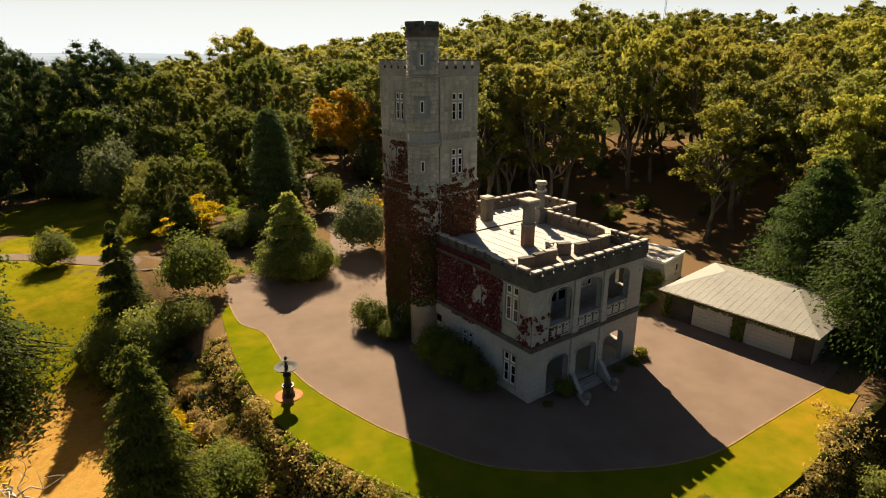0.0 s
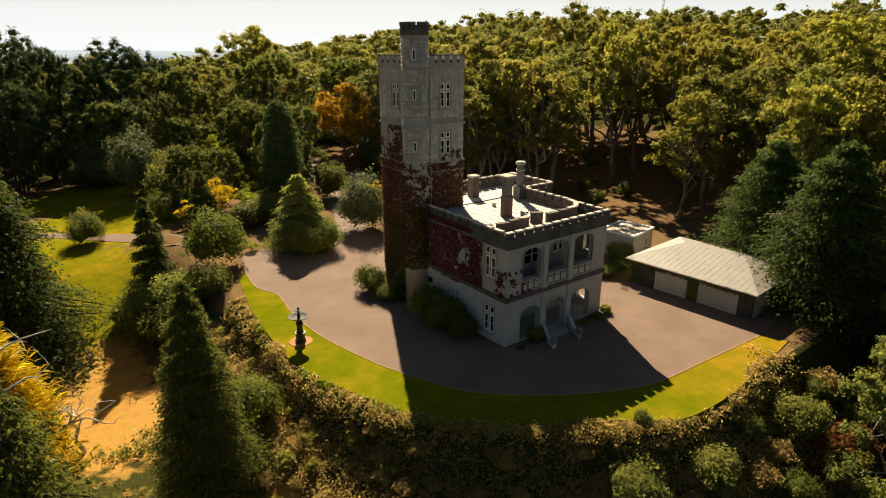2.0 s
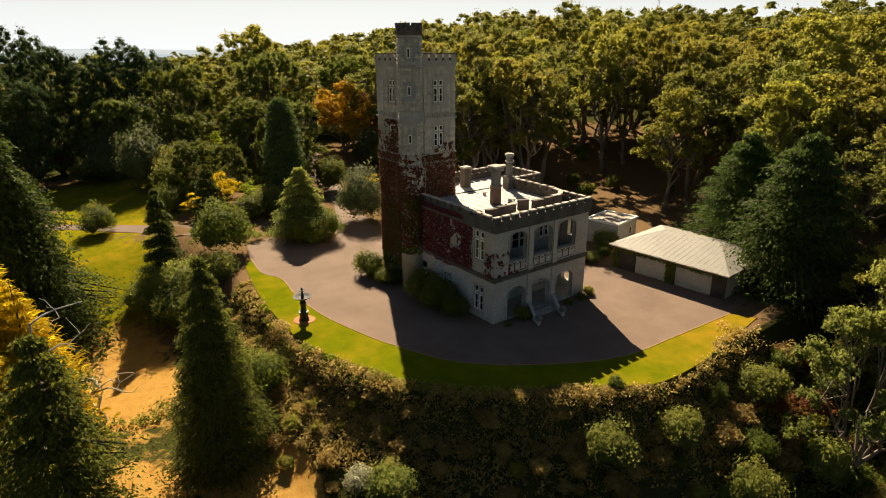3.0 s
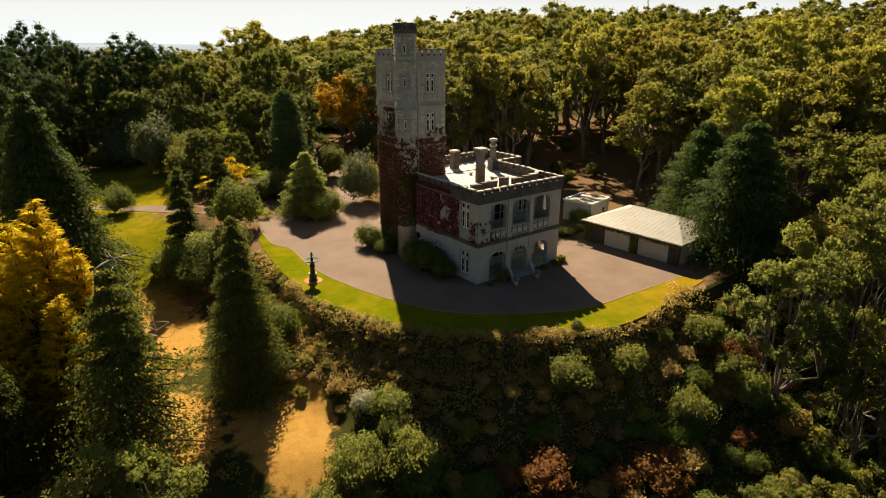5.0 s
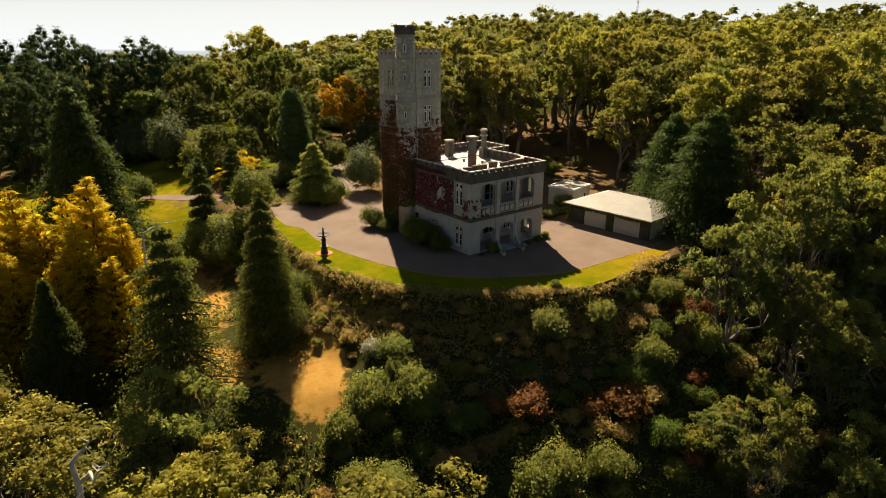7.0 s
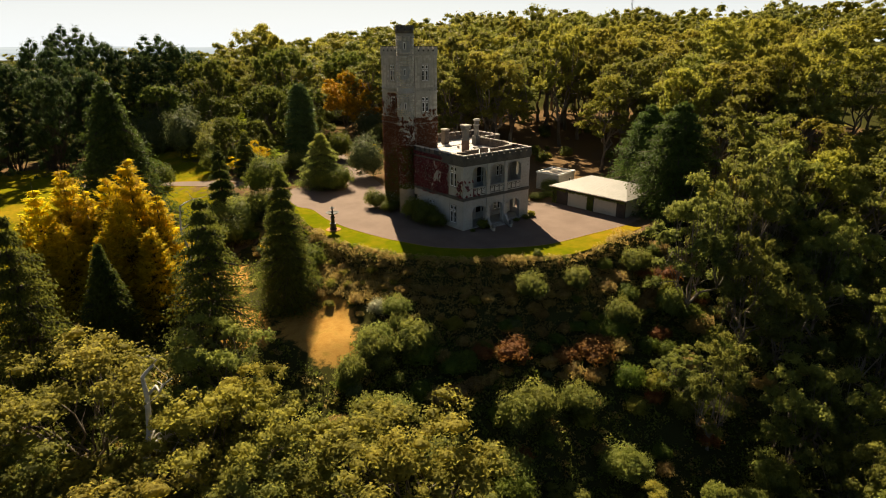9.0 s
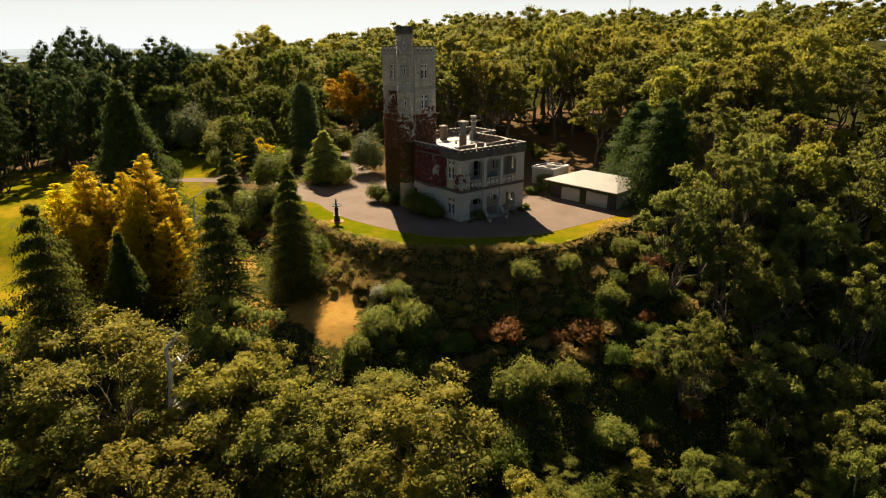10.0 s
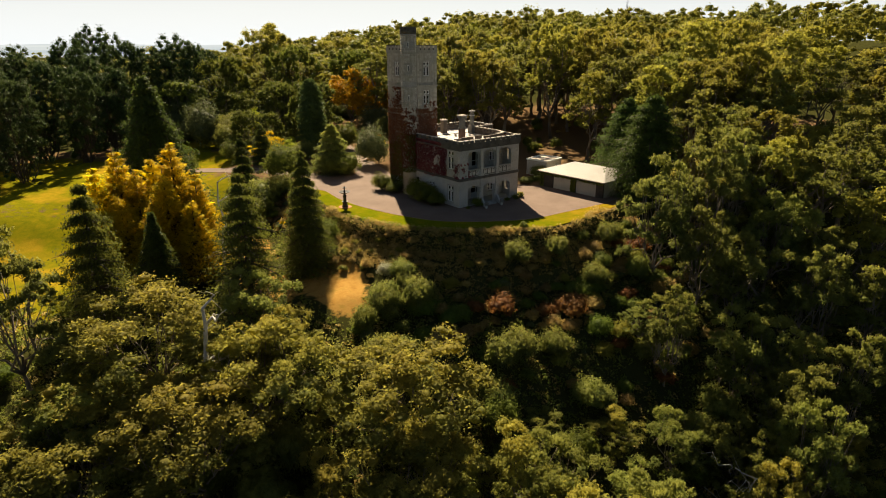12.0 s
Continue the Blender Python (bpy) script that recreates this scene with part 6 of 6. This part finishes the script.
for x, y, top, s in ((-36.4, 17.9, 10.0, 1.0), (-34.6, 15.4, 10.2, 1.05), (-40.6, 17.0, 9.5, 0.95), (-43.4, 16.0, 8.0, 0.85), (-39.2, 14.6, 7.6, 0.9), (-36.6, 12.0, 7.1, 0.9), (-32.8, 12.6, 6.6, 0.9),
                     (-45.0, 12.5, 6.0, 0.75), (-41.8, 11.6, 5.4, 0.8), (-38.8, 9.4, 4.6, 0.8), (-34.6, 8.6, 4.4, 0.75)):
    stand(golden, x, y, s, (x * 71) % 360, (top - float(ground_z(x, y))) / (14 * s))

rg = random.Random(33)
made = 0
while made < 18:
    x, y = rg.uniform(-22, 16), rg.uniform(70, 106)
    if (abs((x - 8) * 0.876 - (y - 45) * 0.482) < 5 and x < 30) or (x < -9 and y < 86) or any((x - a) ** 2 + (y - b) ** 2 < 12 for a, b in stood) or (x - 17) ** 2 + (y - 72) ** 2 < 30:
        continue
    stood.append((x, y))
    made += 1
    stand(rg.choice((dark_tree, lime_tree, olive_shrub, olive_shrub, grey_shrub)), x, y, rg.uniform(0.75, 1.1), rg.uniform(0, 360), rg.uniform(0.85, 1.1))

made = 0
while made < 44:
    x, y = rg.uniform(-22, 46), rg.uniform(56, 112)
    road = min((x - a) ** 2 + (y - b) ** 2 for a, b in ((13, 58), (16, 68), (18, 76), (23, 86), (27, 95), (-20, 56), (-24, 61), (-20, 66), (-27, 62), (12, 64)))
    lane = abs((x - 8) * 0.876 - (y - 45) * 0.482) < 5 and x < 30
    if lane or (x < -9 and y < 86) or road < 14 or any((x - a) ** 2 + (y - b) ** 2 < 7 for a, b in stood):
        continue
    stood.append((x, y))
    made += 1
    stand(rg.choice((olive_shrub, round_shrub, wide_shrub, grey_shrub, olive_shrub)), x, y, rg.uniform(0.8, 1.3), rg.uniform(0, 360), rg.uniform(0.75, 1.05))

# gums of the slope: plan place, top and spread
SLOPE = [(0, -45.6, -10.2, 3.6, 6.4), (1, -34.2, -9.9, 2.9, 3.8), (3, -34.4, -15.2, -0.2, 4.0), (0, -37.1, -19.3, 0.5, 4.2), (1, -38.8, -12.8, 0.0, 3.6), (0, -27.2, -26.6, -0.7, 5.4), (3, -22.4, -34.5, -5.6, 4.6), (3, -37.2, -28.6, -4.8, 4.4), (0, -31.5, -32.5, -4.8, 4.0),
         (2, 12.2, -24.4, 12.4, 5.0), (2, 20.6, -25.8, 9.6, 5.0), (1, 6.8, -40.1, 0.1, 4.4), (1, 11, -42, -0.6, 4.2), (1, 4.4, -45.6, -2.0, 4.4), (2, 2.5, -30.1, -5.6, 2.6), (2, 1.3, -34.4, -3.0, 3.0), (1, 16, -34, 6.0, 5.0), (2, 28.2, -25.4, 9.4, 4.6), (1, 30, -32, 8.0, 5.2), (0, 24.7, -22.6, 8.4, 3.8),
         (0, -44, -20, -1.0, 5.0), (1, -51, -14, 1.0, 5.0), (2, -54, -3, 5.5, 4.6), (1, -15.8, -31.6, -9.8, 2.8), (3, -9.1, -35.4, -10.0, 3.0), (1, -13, -42, -9.8, 3.8), (3, -4.1, -49.1, -8.0, 4.0), (0, -22, -44, -8.6, 4.2), (1, -31, -41, -7.0, 4.4), (0, -53, -17, -2.0, 4.4)]
for i, x, y, top, spread in SLOPE:
    k = near_gums[i]
    h = top - float(ground_z(x, y))
    base_h, base_s = (12, 12, 14, 11)[i], (4.6, 4.2, 3.8, 4.4)[i]
    s = spread / base_s * (0.8 if i == 2 else 0.98)
    stand(k, x, y, s, (x * 29 + y * 17) % 360, h / (base_h * s) * 0.98)
    stood.append((x, y))


def slope_area(r):
    v = r.uniform(26, 68)
    u = r.uniform(-1, 1) * (10 + 0.95 * (86 - v))
    return -0.61 * v + 0.79 * u - 6, -0.79 * v - 0.61 * u


LOW = [(-24, -6, 9), (-8, -18, 15), (-20, 2, 12), (-34, 14, 15), (-32, 2, 10), (-40, 5, 8)]
forest(40, 4.2, lambda r: slope_area(r), [near_gums[1], near_gums[2], near_gums[2], near_gums[3], near_gums[1]], (0.72, 0.98), 8, LOW + [(5, 6, 27), (-27, 20, 14), (-47, 26, 12)] + [(-53, -64, 9), (-45, -54, 7)])
forest(26, 4.8, lambda r: (r.uniform(24, 80), r.uniform(-46, -12)), gums, (0.7, 0.95), 12, [(24, 0, 13), (28, -11, 7), (13, -24, 6)])
forest(9, 4.6, lambda r: (r.uniform(2, 34), r.uniform(-56, -21)), near_gums[2:3], (0.75, 0.95), 14, [(-8, -18, 11), (28, -11, 7), (1, -27, 12)])


# ---- shrubs of the bank and the slope ----
scrub = [make_shrub(71, 1.0, 1.1, 520, 0.17, LEAF_SCRUB, "low brown heath scrub", "scrub_bush", 4, "scrub on the bank"),
         make_shrub(72, 1.1, 1.4, 560, 0.18, LEAF_SHRUB, "low dark green scrub bush", "scrub_bush", 4, "scrub on the bank"),
         make_shrub(73, 0.9, 1.0, 480, 0.16, LEAF_GREY, "low grey-green scrub bush", "scrub_bush", 3, "scrub on the bank"),
         make_shrub(74, 1.0, 1.2, 520, 0.17, LEAF_GUM_GOLD, "low olive scrub bush", "scrub_bush", 4, "scrub on the bank"),
         make_shrub(75, 1.1, 1.3, 520, 0.17, LEAF_RUST, "rust-red dying scrub bush", "scrub_bush", 4, "scrub on the bank")]
slope_bush = [make_shrub(81, 2.0, 2.6, 1700, 0.20, LEAF_GUM, "tangled olive bush on the slope", "bush", 6, "bushes on the slope"),
              make_shrub(82, 2.2, 3.0, 1800, 0.21, LEAF_SHRUB, "dense dark green bush on the slope", "bush", 6, "bushes on the slope"),
              make_shrub(83, 1.8, 2.2, 1500, 0.19, LEAF_BUSH, "bright green bush on the slope", "bush", 5, "bushes on the slope")]
pale_bush = make_shrub(84, 1.7, 2.6, 1500, 0.2, LEAF_PALE, "rounded bush in pale dry flower", "bush", 5)
tuft = make_shrub(85, 0.5, 0.55, 220, 0.2, LEAF_LIME, "small yellow-green grass tuft", "grass_tuft", 2, "tufts along the lawn edge", cat="grass tuft")
r = random.Random(21)


def bank_point(r, d0, d1, a0, a1):
    a = radians(r.uniform(a0, a1))
    d = float(terrace(5 + 20.5 * math.cos(a))) + r.uniform(d0, d1)
    return 5 + d * math.cos(a), 6.5 + d * math.sin(a)


for i in range(90):
    x, y = bank_point(r, 0.2, 6.0, 168, 262)
    stand(scrub[r.choice((0, 0, 0, 0, 0, 0, 3, 1))], x, y, r.uniform(0.6, 1.1), r.uniform(0, 360), r.uniform(0.8, 1.2))
for i in range(60):
    x, y = r.uniform(-20.5, -15.9), r.uniform(-1, 27)
    if (x + 18.4) ** 2 + (y - 7.4) ** 2 > 7:
        stand(scrub[r.choice((0, 0, 0, 2, 3))], x, y, r.uniform(0.7, 1.15), r.uniform(0, 360))
for i in range(170):
    x, y = bank_point(r, 4.5, 20, 212, 305)
    if (x + 23) ** 2 + (y + 6) ** 2 < 30:
        continue
    if any((x - a) ** 2 + (y - c) ** 2 < 9 for a, c in ((-8.8, -18.7), (-10.6, -21.0), (-1.8, -23.0), (-4.2, -25.4), (-6, -21.5))):
        stand(scrub[r.choice((0, 0, 2))], x, y, r.uniform(0.6, 0.9), r.uniform(0, 360))
        continue
    k = r.choice((0, 0, 1, 2, 2, 3, 3, 3, 4, 4, 4, 5, 5, 7, 7, 0, 2, 6, 3, 6))
    kind = slope_bush[k] if k < 3 else scrub[(0, 3, 1, 4, 2)[k - 3]]
    stand(kind, x, y, r.uniform(0.7, 1.35) * (0.85 if k < 3 else 1.0 if k == 6 else 1.3), r.uniform(0, 360), r.uniform(0.85, 1.35))
for x, y, s, k in ((-19, 24.5, 1.0, slope_bush[2]), (-16.8, -6.4, 0.72, pale_bush), (-19, 3.4, 0.55, pale_bush), (-8.8, -18.7, 1.8, scrub[4]), (-10.0, -18.0, 1.3, scrub[0]), (-1.8, -23.0, 1.9, scrub[4]), (-0.4, -22.4, 1.3, scrub[4]), (-4.4, -21.6, 1.2, scrub[4]), (-5.0, -23.4, 1.5, scrub[0]), (-6.4, -21.4, 1.3, scrub[0]), (-3.6, -24.8, 1.4, scrub[0]), (-5.6, -19.6, 0.7, slope_bush[2]), (-3.4, -19.4, 0.65, slope_bush[2]), (-10.4, -16.4, 0.6, slope_bush[2]), (-17, -14, 1.35, slope_bush[2]), (-14, -17, 1.1, slope_bush[2]), (-20, -11, 1.0, slope_bush[0]),
                   (-3.0, -15.2, 1.0, slope_bush[0]), (0.2, -12.9, 0.5, slope_bush[1]), (-5.0, -13.6, 0.9, scrub[0]), (-7.2, -15.8, 0.7, slope_bush[2]), (8.0, -16.2, 0.75, slope_bush[1]), (6.1, -18.4, 1.5, scrub[0]), (8.6, -18.0, 1.4, scrub[0]),
                   (2.0, -17.0, 0.9, slope_bush[0]), (12.0, -17.8, 1.0, slope_bush[0]), (17.0, -16.8, 0.9, slope_bush[1]), (3.2, -20.5, 0.7, slope_bush[2])):
    stand(k, x, y, s, (x * 31) % 360)
for i in range(120):
    x, y = slope_area(r)
    if valley_side(x, y) and (x - 5) ** 2 + (y - 6) ** 2 > 40 ** 2 and (x + 34) ** 2 + (y - 10) ** 2 > 20 ** 2:
        stand(slope_bush[r.choice((0, 1, 1, 2))], x, y, r.uniform(0.9, 1.6), r.uniform(0, 360), r.uniform(0.8, 1.2))
EDGE = spline(LAWN_OUT, 6, False)
for i in range(10, 52):
    p, q = EDGE[i], EDGE[i + 1] - EDGE[i]
    out = np.array((q[1], -q[0])) / np.linalg.norm(q) * r.uniform(0.3, 0.75) * -1.0
    if np.hypot(*(p + out - np.array((5, 6.5)))) < np.hypot(*(p - np.array((5, 6.5)))):
        out = -out
    stand(tuft, float(p[0] + out[0]), float(p[1] + out[1]), r.uniform(0.6, 1.05), r.uniform(0, 360))
gold_tuft = make_shrub(86, 0.6, 0.6, 240, 0.2, LEAF_GOLD, "low golden cushion of heath", "cushion_shrub", 2, "golden cushions", cat="shrub")
for i in range(8):
    stand(gold_tuft, -18.9 + 0.1 * i, 20.5 - 0.95 * i, r.uniform(0.9, 1.2), r.uniform(0, 360))
for i in range(46):
    a, d = radians(r.uniform(-12, 80)), r.uniform(38, 72)
    x, y = 6 + d * math.cos(a), 4 + d * math.sin(a)
    if (x - 40) ** 2 + (y - 14) ** 2 > 80:
        stand(r.choice((scrub[1], scrub[3], slope_bush[1], scrub[0])), x, y, r.uniform(0.7, 1.2), r.uniform(0, 360), r.uniform(0.8, 1.3))
# shrubs round the house
for x, y, s, k, tall in ((-1.7, 8.4, 0.72, round_shrub, 1.05), (-1.7, 5.8, 0.74, round_shrub, 0.95), (-1.6, 3.6, 0.55, round_shrub, 0.9), (-2.2, 13.7, 0.55, wide_shrub, 0.95), (-2.6, 16.9, 0.68, round_shrub, 0.95), (-1.4, 7.0, 0.6, wide_shrub, 0.9), (0.9, -0.95, 0.55, scrub[1], 1.0),
                         (2.7, -0.75, 1.15, scrub[1], 1.5), (3.6, -1.0, 0.7, scrub[1], 1.0), (10.4, -1.0, 0.9, scrub[1], 1.0), (11.9, -0.6, 0.8, scrub[3], 1.1), (8.6, -1.0, 0.7, scrub[1], 1.0), (24.6, 7.6, 0.62, olive_shrub, 0.9), (19.4, 5.6, 0.5, olive_shrub, 0.6), (22, 6, 0.5, wide_shrub, 0.5)):
    stand(k, x, y, s, (x * 91) % 360, tall)


def undergrowth():
    """Low bracken and seedlings that hide the ground of the slope."""
    rr = np.random.default_rng(77)
    for mat, label, count in ((LEAF_SHRUB, "dark bracken and seedlings covering the slope", 3000), (LEAF_SCRUB, "brown heath and dry bracken covering the slope", 1300), (LEAF_GUM, "olive seedlings covering the slope", 2200)):
        leaf, n = [], 0
        while n < count:
            x, y = rr.uniform(-60, 34), rr.uniform(-58, 14)
            d = math.hypot(x - min(max(x, 5), 200), y - max(y, 6.5)) - float(terrace(x))
            if d < (1.0 if mat is LEAF_SCRUB else 6.0) or not valley_side(x, y) or (x + 29) ** 2 / 60 + (y - 4) ** 2 / 60 < 1 or (x + 24) ** 2 / 9 + (y + 4) ** 2 / 60 < 1 or (x + 21.2) ** 2 / 7 + (y + 2.5) ** 2 / 40 < 1:
                continue
            n += 1
            s = rr.uniform(0.3, 0.95)
            leaf.append(clump(rr, np.array((x, y, float(ground_z(x, y)) + s * 0.35)), s, s * 0.75, 26, 0.26, 0.3, 0.4, 0.7, True))
        for _ in range(2000 if mat is LEAF_SCRUB else 0):
            x, y = bank_point(r, -0.2, 7.5, 212, 300) if rr.uniform() < 0.5 else bank_point(r, -0.2, 4.4, 165, 212)
            s = rr.uniform(0.3, 0.75)
            leaf.append(clump(rr, np.array((x, y, float(ground_z(x, y)) + s * 0.4)), s, s * 0.8, 26, 0.2, 0.3, 0.4, 0.6, True))
        for _ in range(1500 if mat is LEAF_SCRUB else 250 if mat is LEAF_SHRUB else 0):
            # heath that runs up to the edge of the lawn
            p = EDGE[rr.integers(4, 84)]
            out = np.array((p[0] - 5, min(p[1] - 6.5, 0)))
            x, y = p + out / np.linalg.norm(out) * (0.35 + 3.4 * rr.uniform() ** 1.3)
            s = rr.uniform(0.25, 0.6)
            leaf.append(clump(rr, np.array((x, y, float(ground_z(x, y)) + s * 0.4)), s, s * 0.8, 30, 0.17, 0.3, 0.4, 0.6, True))
        leaf = np.concatenate(leaf)
        tagged(raw("undergrowth", leaf, np.arange(len(leaf)).reshape(-1, 3), mat), label, "undergrowth", kind="stuff")


undergrowth()

# ---- dead wood ----
def dead_tree(seed, x, y, h, spread, label, lean=(0.2, 0.1), girth=1.0):
    rr = np.random.default_rng(seed)
    root = empty("dead_tree", x, y, float(ground_z(x, y)), label, "dead tree")
    wood = []
    top = np.array((lean[0] * h, lean[1] * h, h))
    t, pts = limb(rr, (0, 0, -0.3), top, 0.22 * girth, 0.07 * girth, 0.2, 7, 7)
    wood.append(t)
    for i in range(7):
        s = pts[rr.integers(2, 7)]
        e = s + np.array((rr.normal() * spread, rr.normal() * spread, rr.uniform(0.2, 1.0) * spread))
        t, q = limb(rr, s, e, 0.08 * girth, 0.025 * girth, 0.4, 5, 5)
        wood.append(t)
        for j in range(3):
            s2 = q[rr.integers(2, 5)]
            t, _ = limb(rr, s2, s2 + rr.normal(size=3) * spread * 0.5, 0.03, 0.008, 0.4, 4, 4)
            wood.append(t)
    v, f = joined(wood)
    raw("trunk", v, f, BARK_DEAD, root)


dead_tree(91, -41.6, -16.4, 1.6 - float(ground_z(-41.6, -16.4)), 2.0, "bleached dead tree with forked branches", (0.04, 0.03), 1.8)
dead_tree(92, -32.1, 5.4, 13.0, 1.2, "bare grey dead trunk", (0.0, 0.02))
dead_tree(93, -29, 14, 4.0, 1.8, "bare leafless thicket of pale branches", (-0.1, 0.0))
dead_tree(94, -5.5, -46, 6, 2.2, "tangle of bleached fallen branches", (0.3, -0.2))


# ---- far woods and distance ----
def far_woods():
    """Tree crowns of the forest and the hill beyond, too many to count."""
    rr = np.random.default_rng(55)
    for name, mat, share in (("far_woods", LEAF_WOOD, 0.4), ("far_woods", LEAF_FAR, 0.6)):
        corners, inner, n = [], [], 0
        while n < 1600 * share:
            far = n >= 1000 * share
            a = math.radians(rr.uniform(-30, 140 if far else 108))
            d = rr.uniform(300, 640) if far else math.sqrt(rr.uniform(100 ** 2, 330 ** 2))
            x, y = 6 + d * math.cos(a), 4 + d * math.sin(a)
            if (x + 22) ** 2 + (y - 88) ** 2 < 36 ** 2 or any((x - p) ** 2 + (y - q) ** 2 < 14 for p, q in stood):
                continue
            n += 1
            z, h = float(ground_z(x, y)), rr.uniform(17.5, 25)
            near = d < 200
            for k in range(12 if near else 6):
                u, b = math.sqrt(rr.uniform()), rr.uniform(0, 6.28)
                c = np.array((x + 4.2 * u * math.cos(b), y + 4.2 * u * math.sin(b), z + h - 2 - 4.5 * u * u - (rr.uniform(0, 6) if k % 2 else 0)))
                rx = rr.uniform(1.1, 1.9) if near else rr.uniform(1.7, 2.8)
                corners.append(clump(rr, c, rx, rx * 0.62, 46 if near else 20, 0.62 if near else 1.2, 0.35, 0.7, 0.7, True))
                inner.append((c, rx * 0.66, rx * 0.42))
        ob = crown_object(np.concatenate(corners), 3, inner, mat, None)
        ob.name = name
        tagged(ob, "wooded hill of distant olive gum crowns" if share < 0.5 else "wooded hill of distant golden gum crowns", "woods", kind="stuff")


far_woods()


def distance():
    """A glowing backdrop of the pale plain and sea at the horizon, beyond the wooded hill; its haze is painted."""
    m = bpy.data.materials.new("painted haze over the plain and the sea")
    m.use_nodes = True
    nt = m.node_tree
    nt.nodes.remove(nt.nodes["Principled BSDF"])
    # the strip glows by itself; its streaks of haze are painted colour
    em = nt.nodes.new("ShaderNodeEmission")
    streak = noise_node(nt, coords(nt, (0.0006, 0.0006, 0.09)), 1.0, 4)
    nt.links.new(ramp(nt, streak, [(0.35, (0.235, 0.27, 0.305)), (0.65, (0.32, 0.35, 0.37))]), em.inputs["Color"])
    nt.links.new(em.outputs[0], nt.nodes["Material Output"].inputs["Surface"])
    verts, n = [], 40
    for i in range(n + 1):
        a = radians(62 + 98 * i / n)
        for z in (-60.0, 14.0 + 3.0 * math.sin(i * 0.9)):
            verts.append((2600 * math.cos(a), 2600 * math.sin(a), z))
    tagged(raw("backdrop", verts, [(2 * i, 2 * i + 2, 2 * i + 3, 2 * i + 1) for i in range(n)], m), "glowing backdrop of hazy plain and sea at the horizon", "backdrop", kind="structure")


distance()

# lattice mast on the far hill
mast = empty("radio_mast", 330, 215, float(ground_z(330, 215)), "thin steel lattice mast on the wooded hill", "mast")
for a in range(3):
    ang = a * 2.094
    v, f = tube([(0.9 * math.cos(ang), 0.9 * math.sin(ang), 0), (0.35 * math.cos(ang), 0.35 * math.sin(ang), 42)], [0.16, 0.1], 4)
    raw("mast_leg", v, f, IRON, mast)
for k in range(14):
    z = 2 + k * 2.9
    v, f = tube([(-0.8 + 0.03 * k, -0.4, z), (0.8 - 0.03 * k, 0.4, z + 1.5)], [0.07, 0.07], 4)
    raw("brace", v, f, IRON, mast)
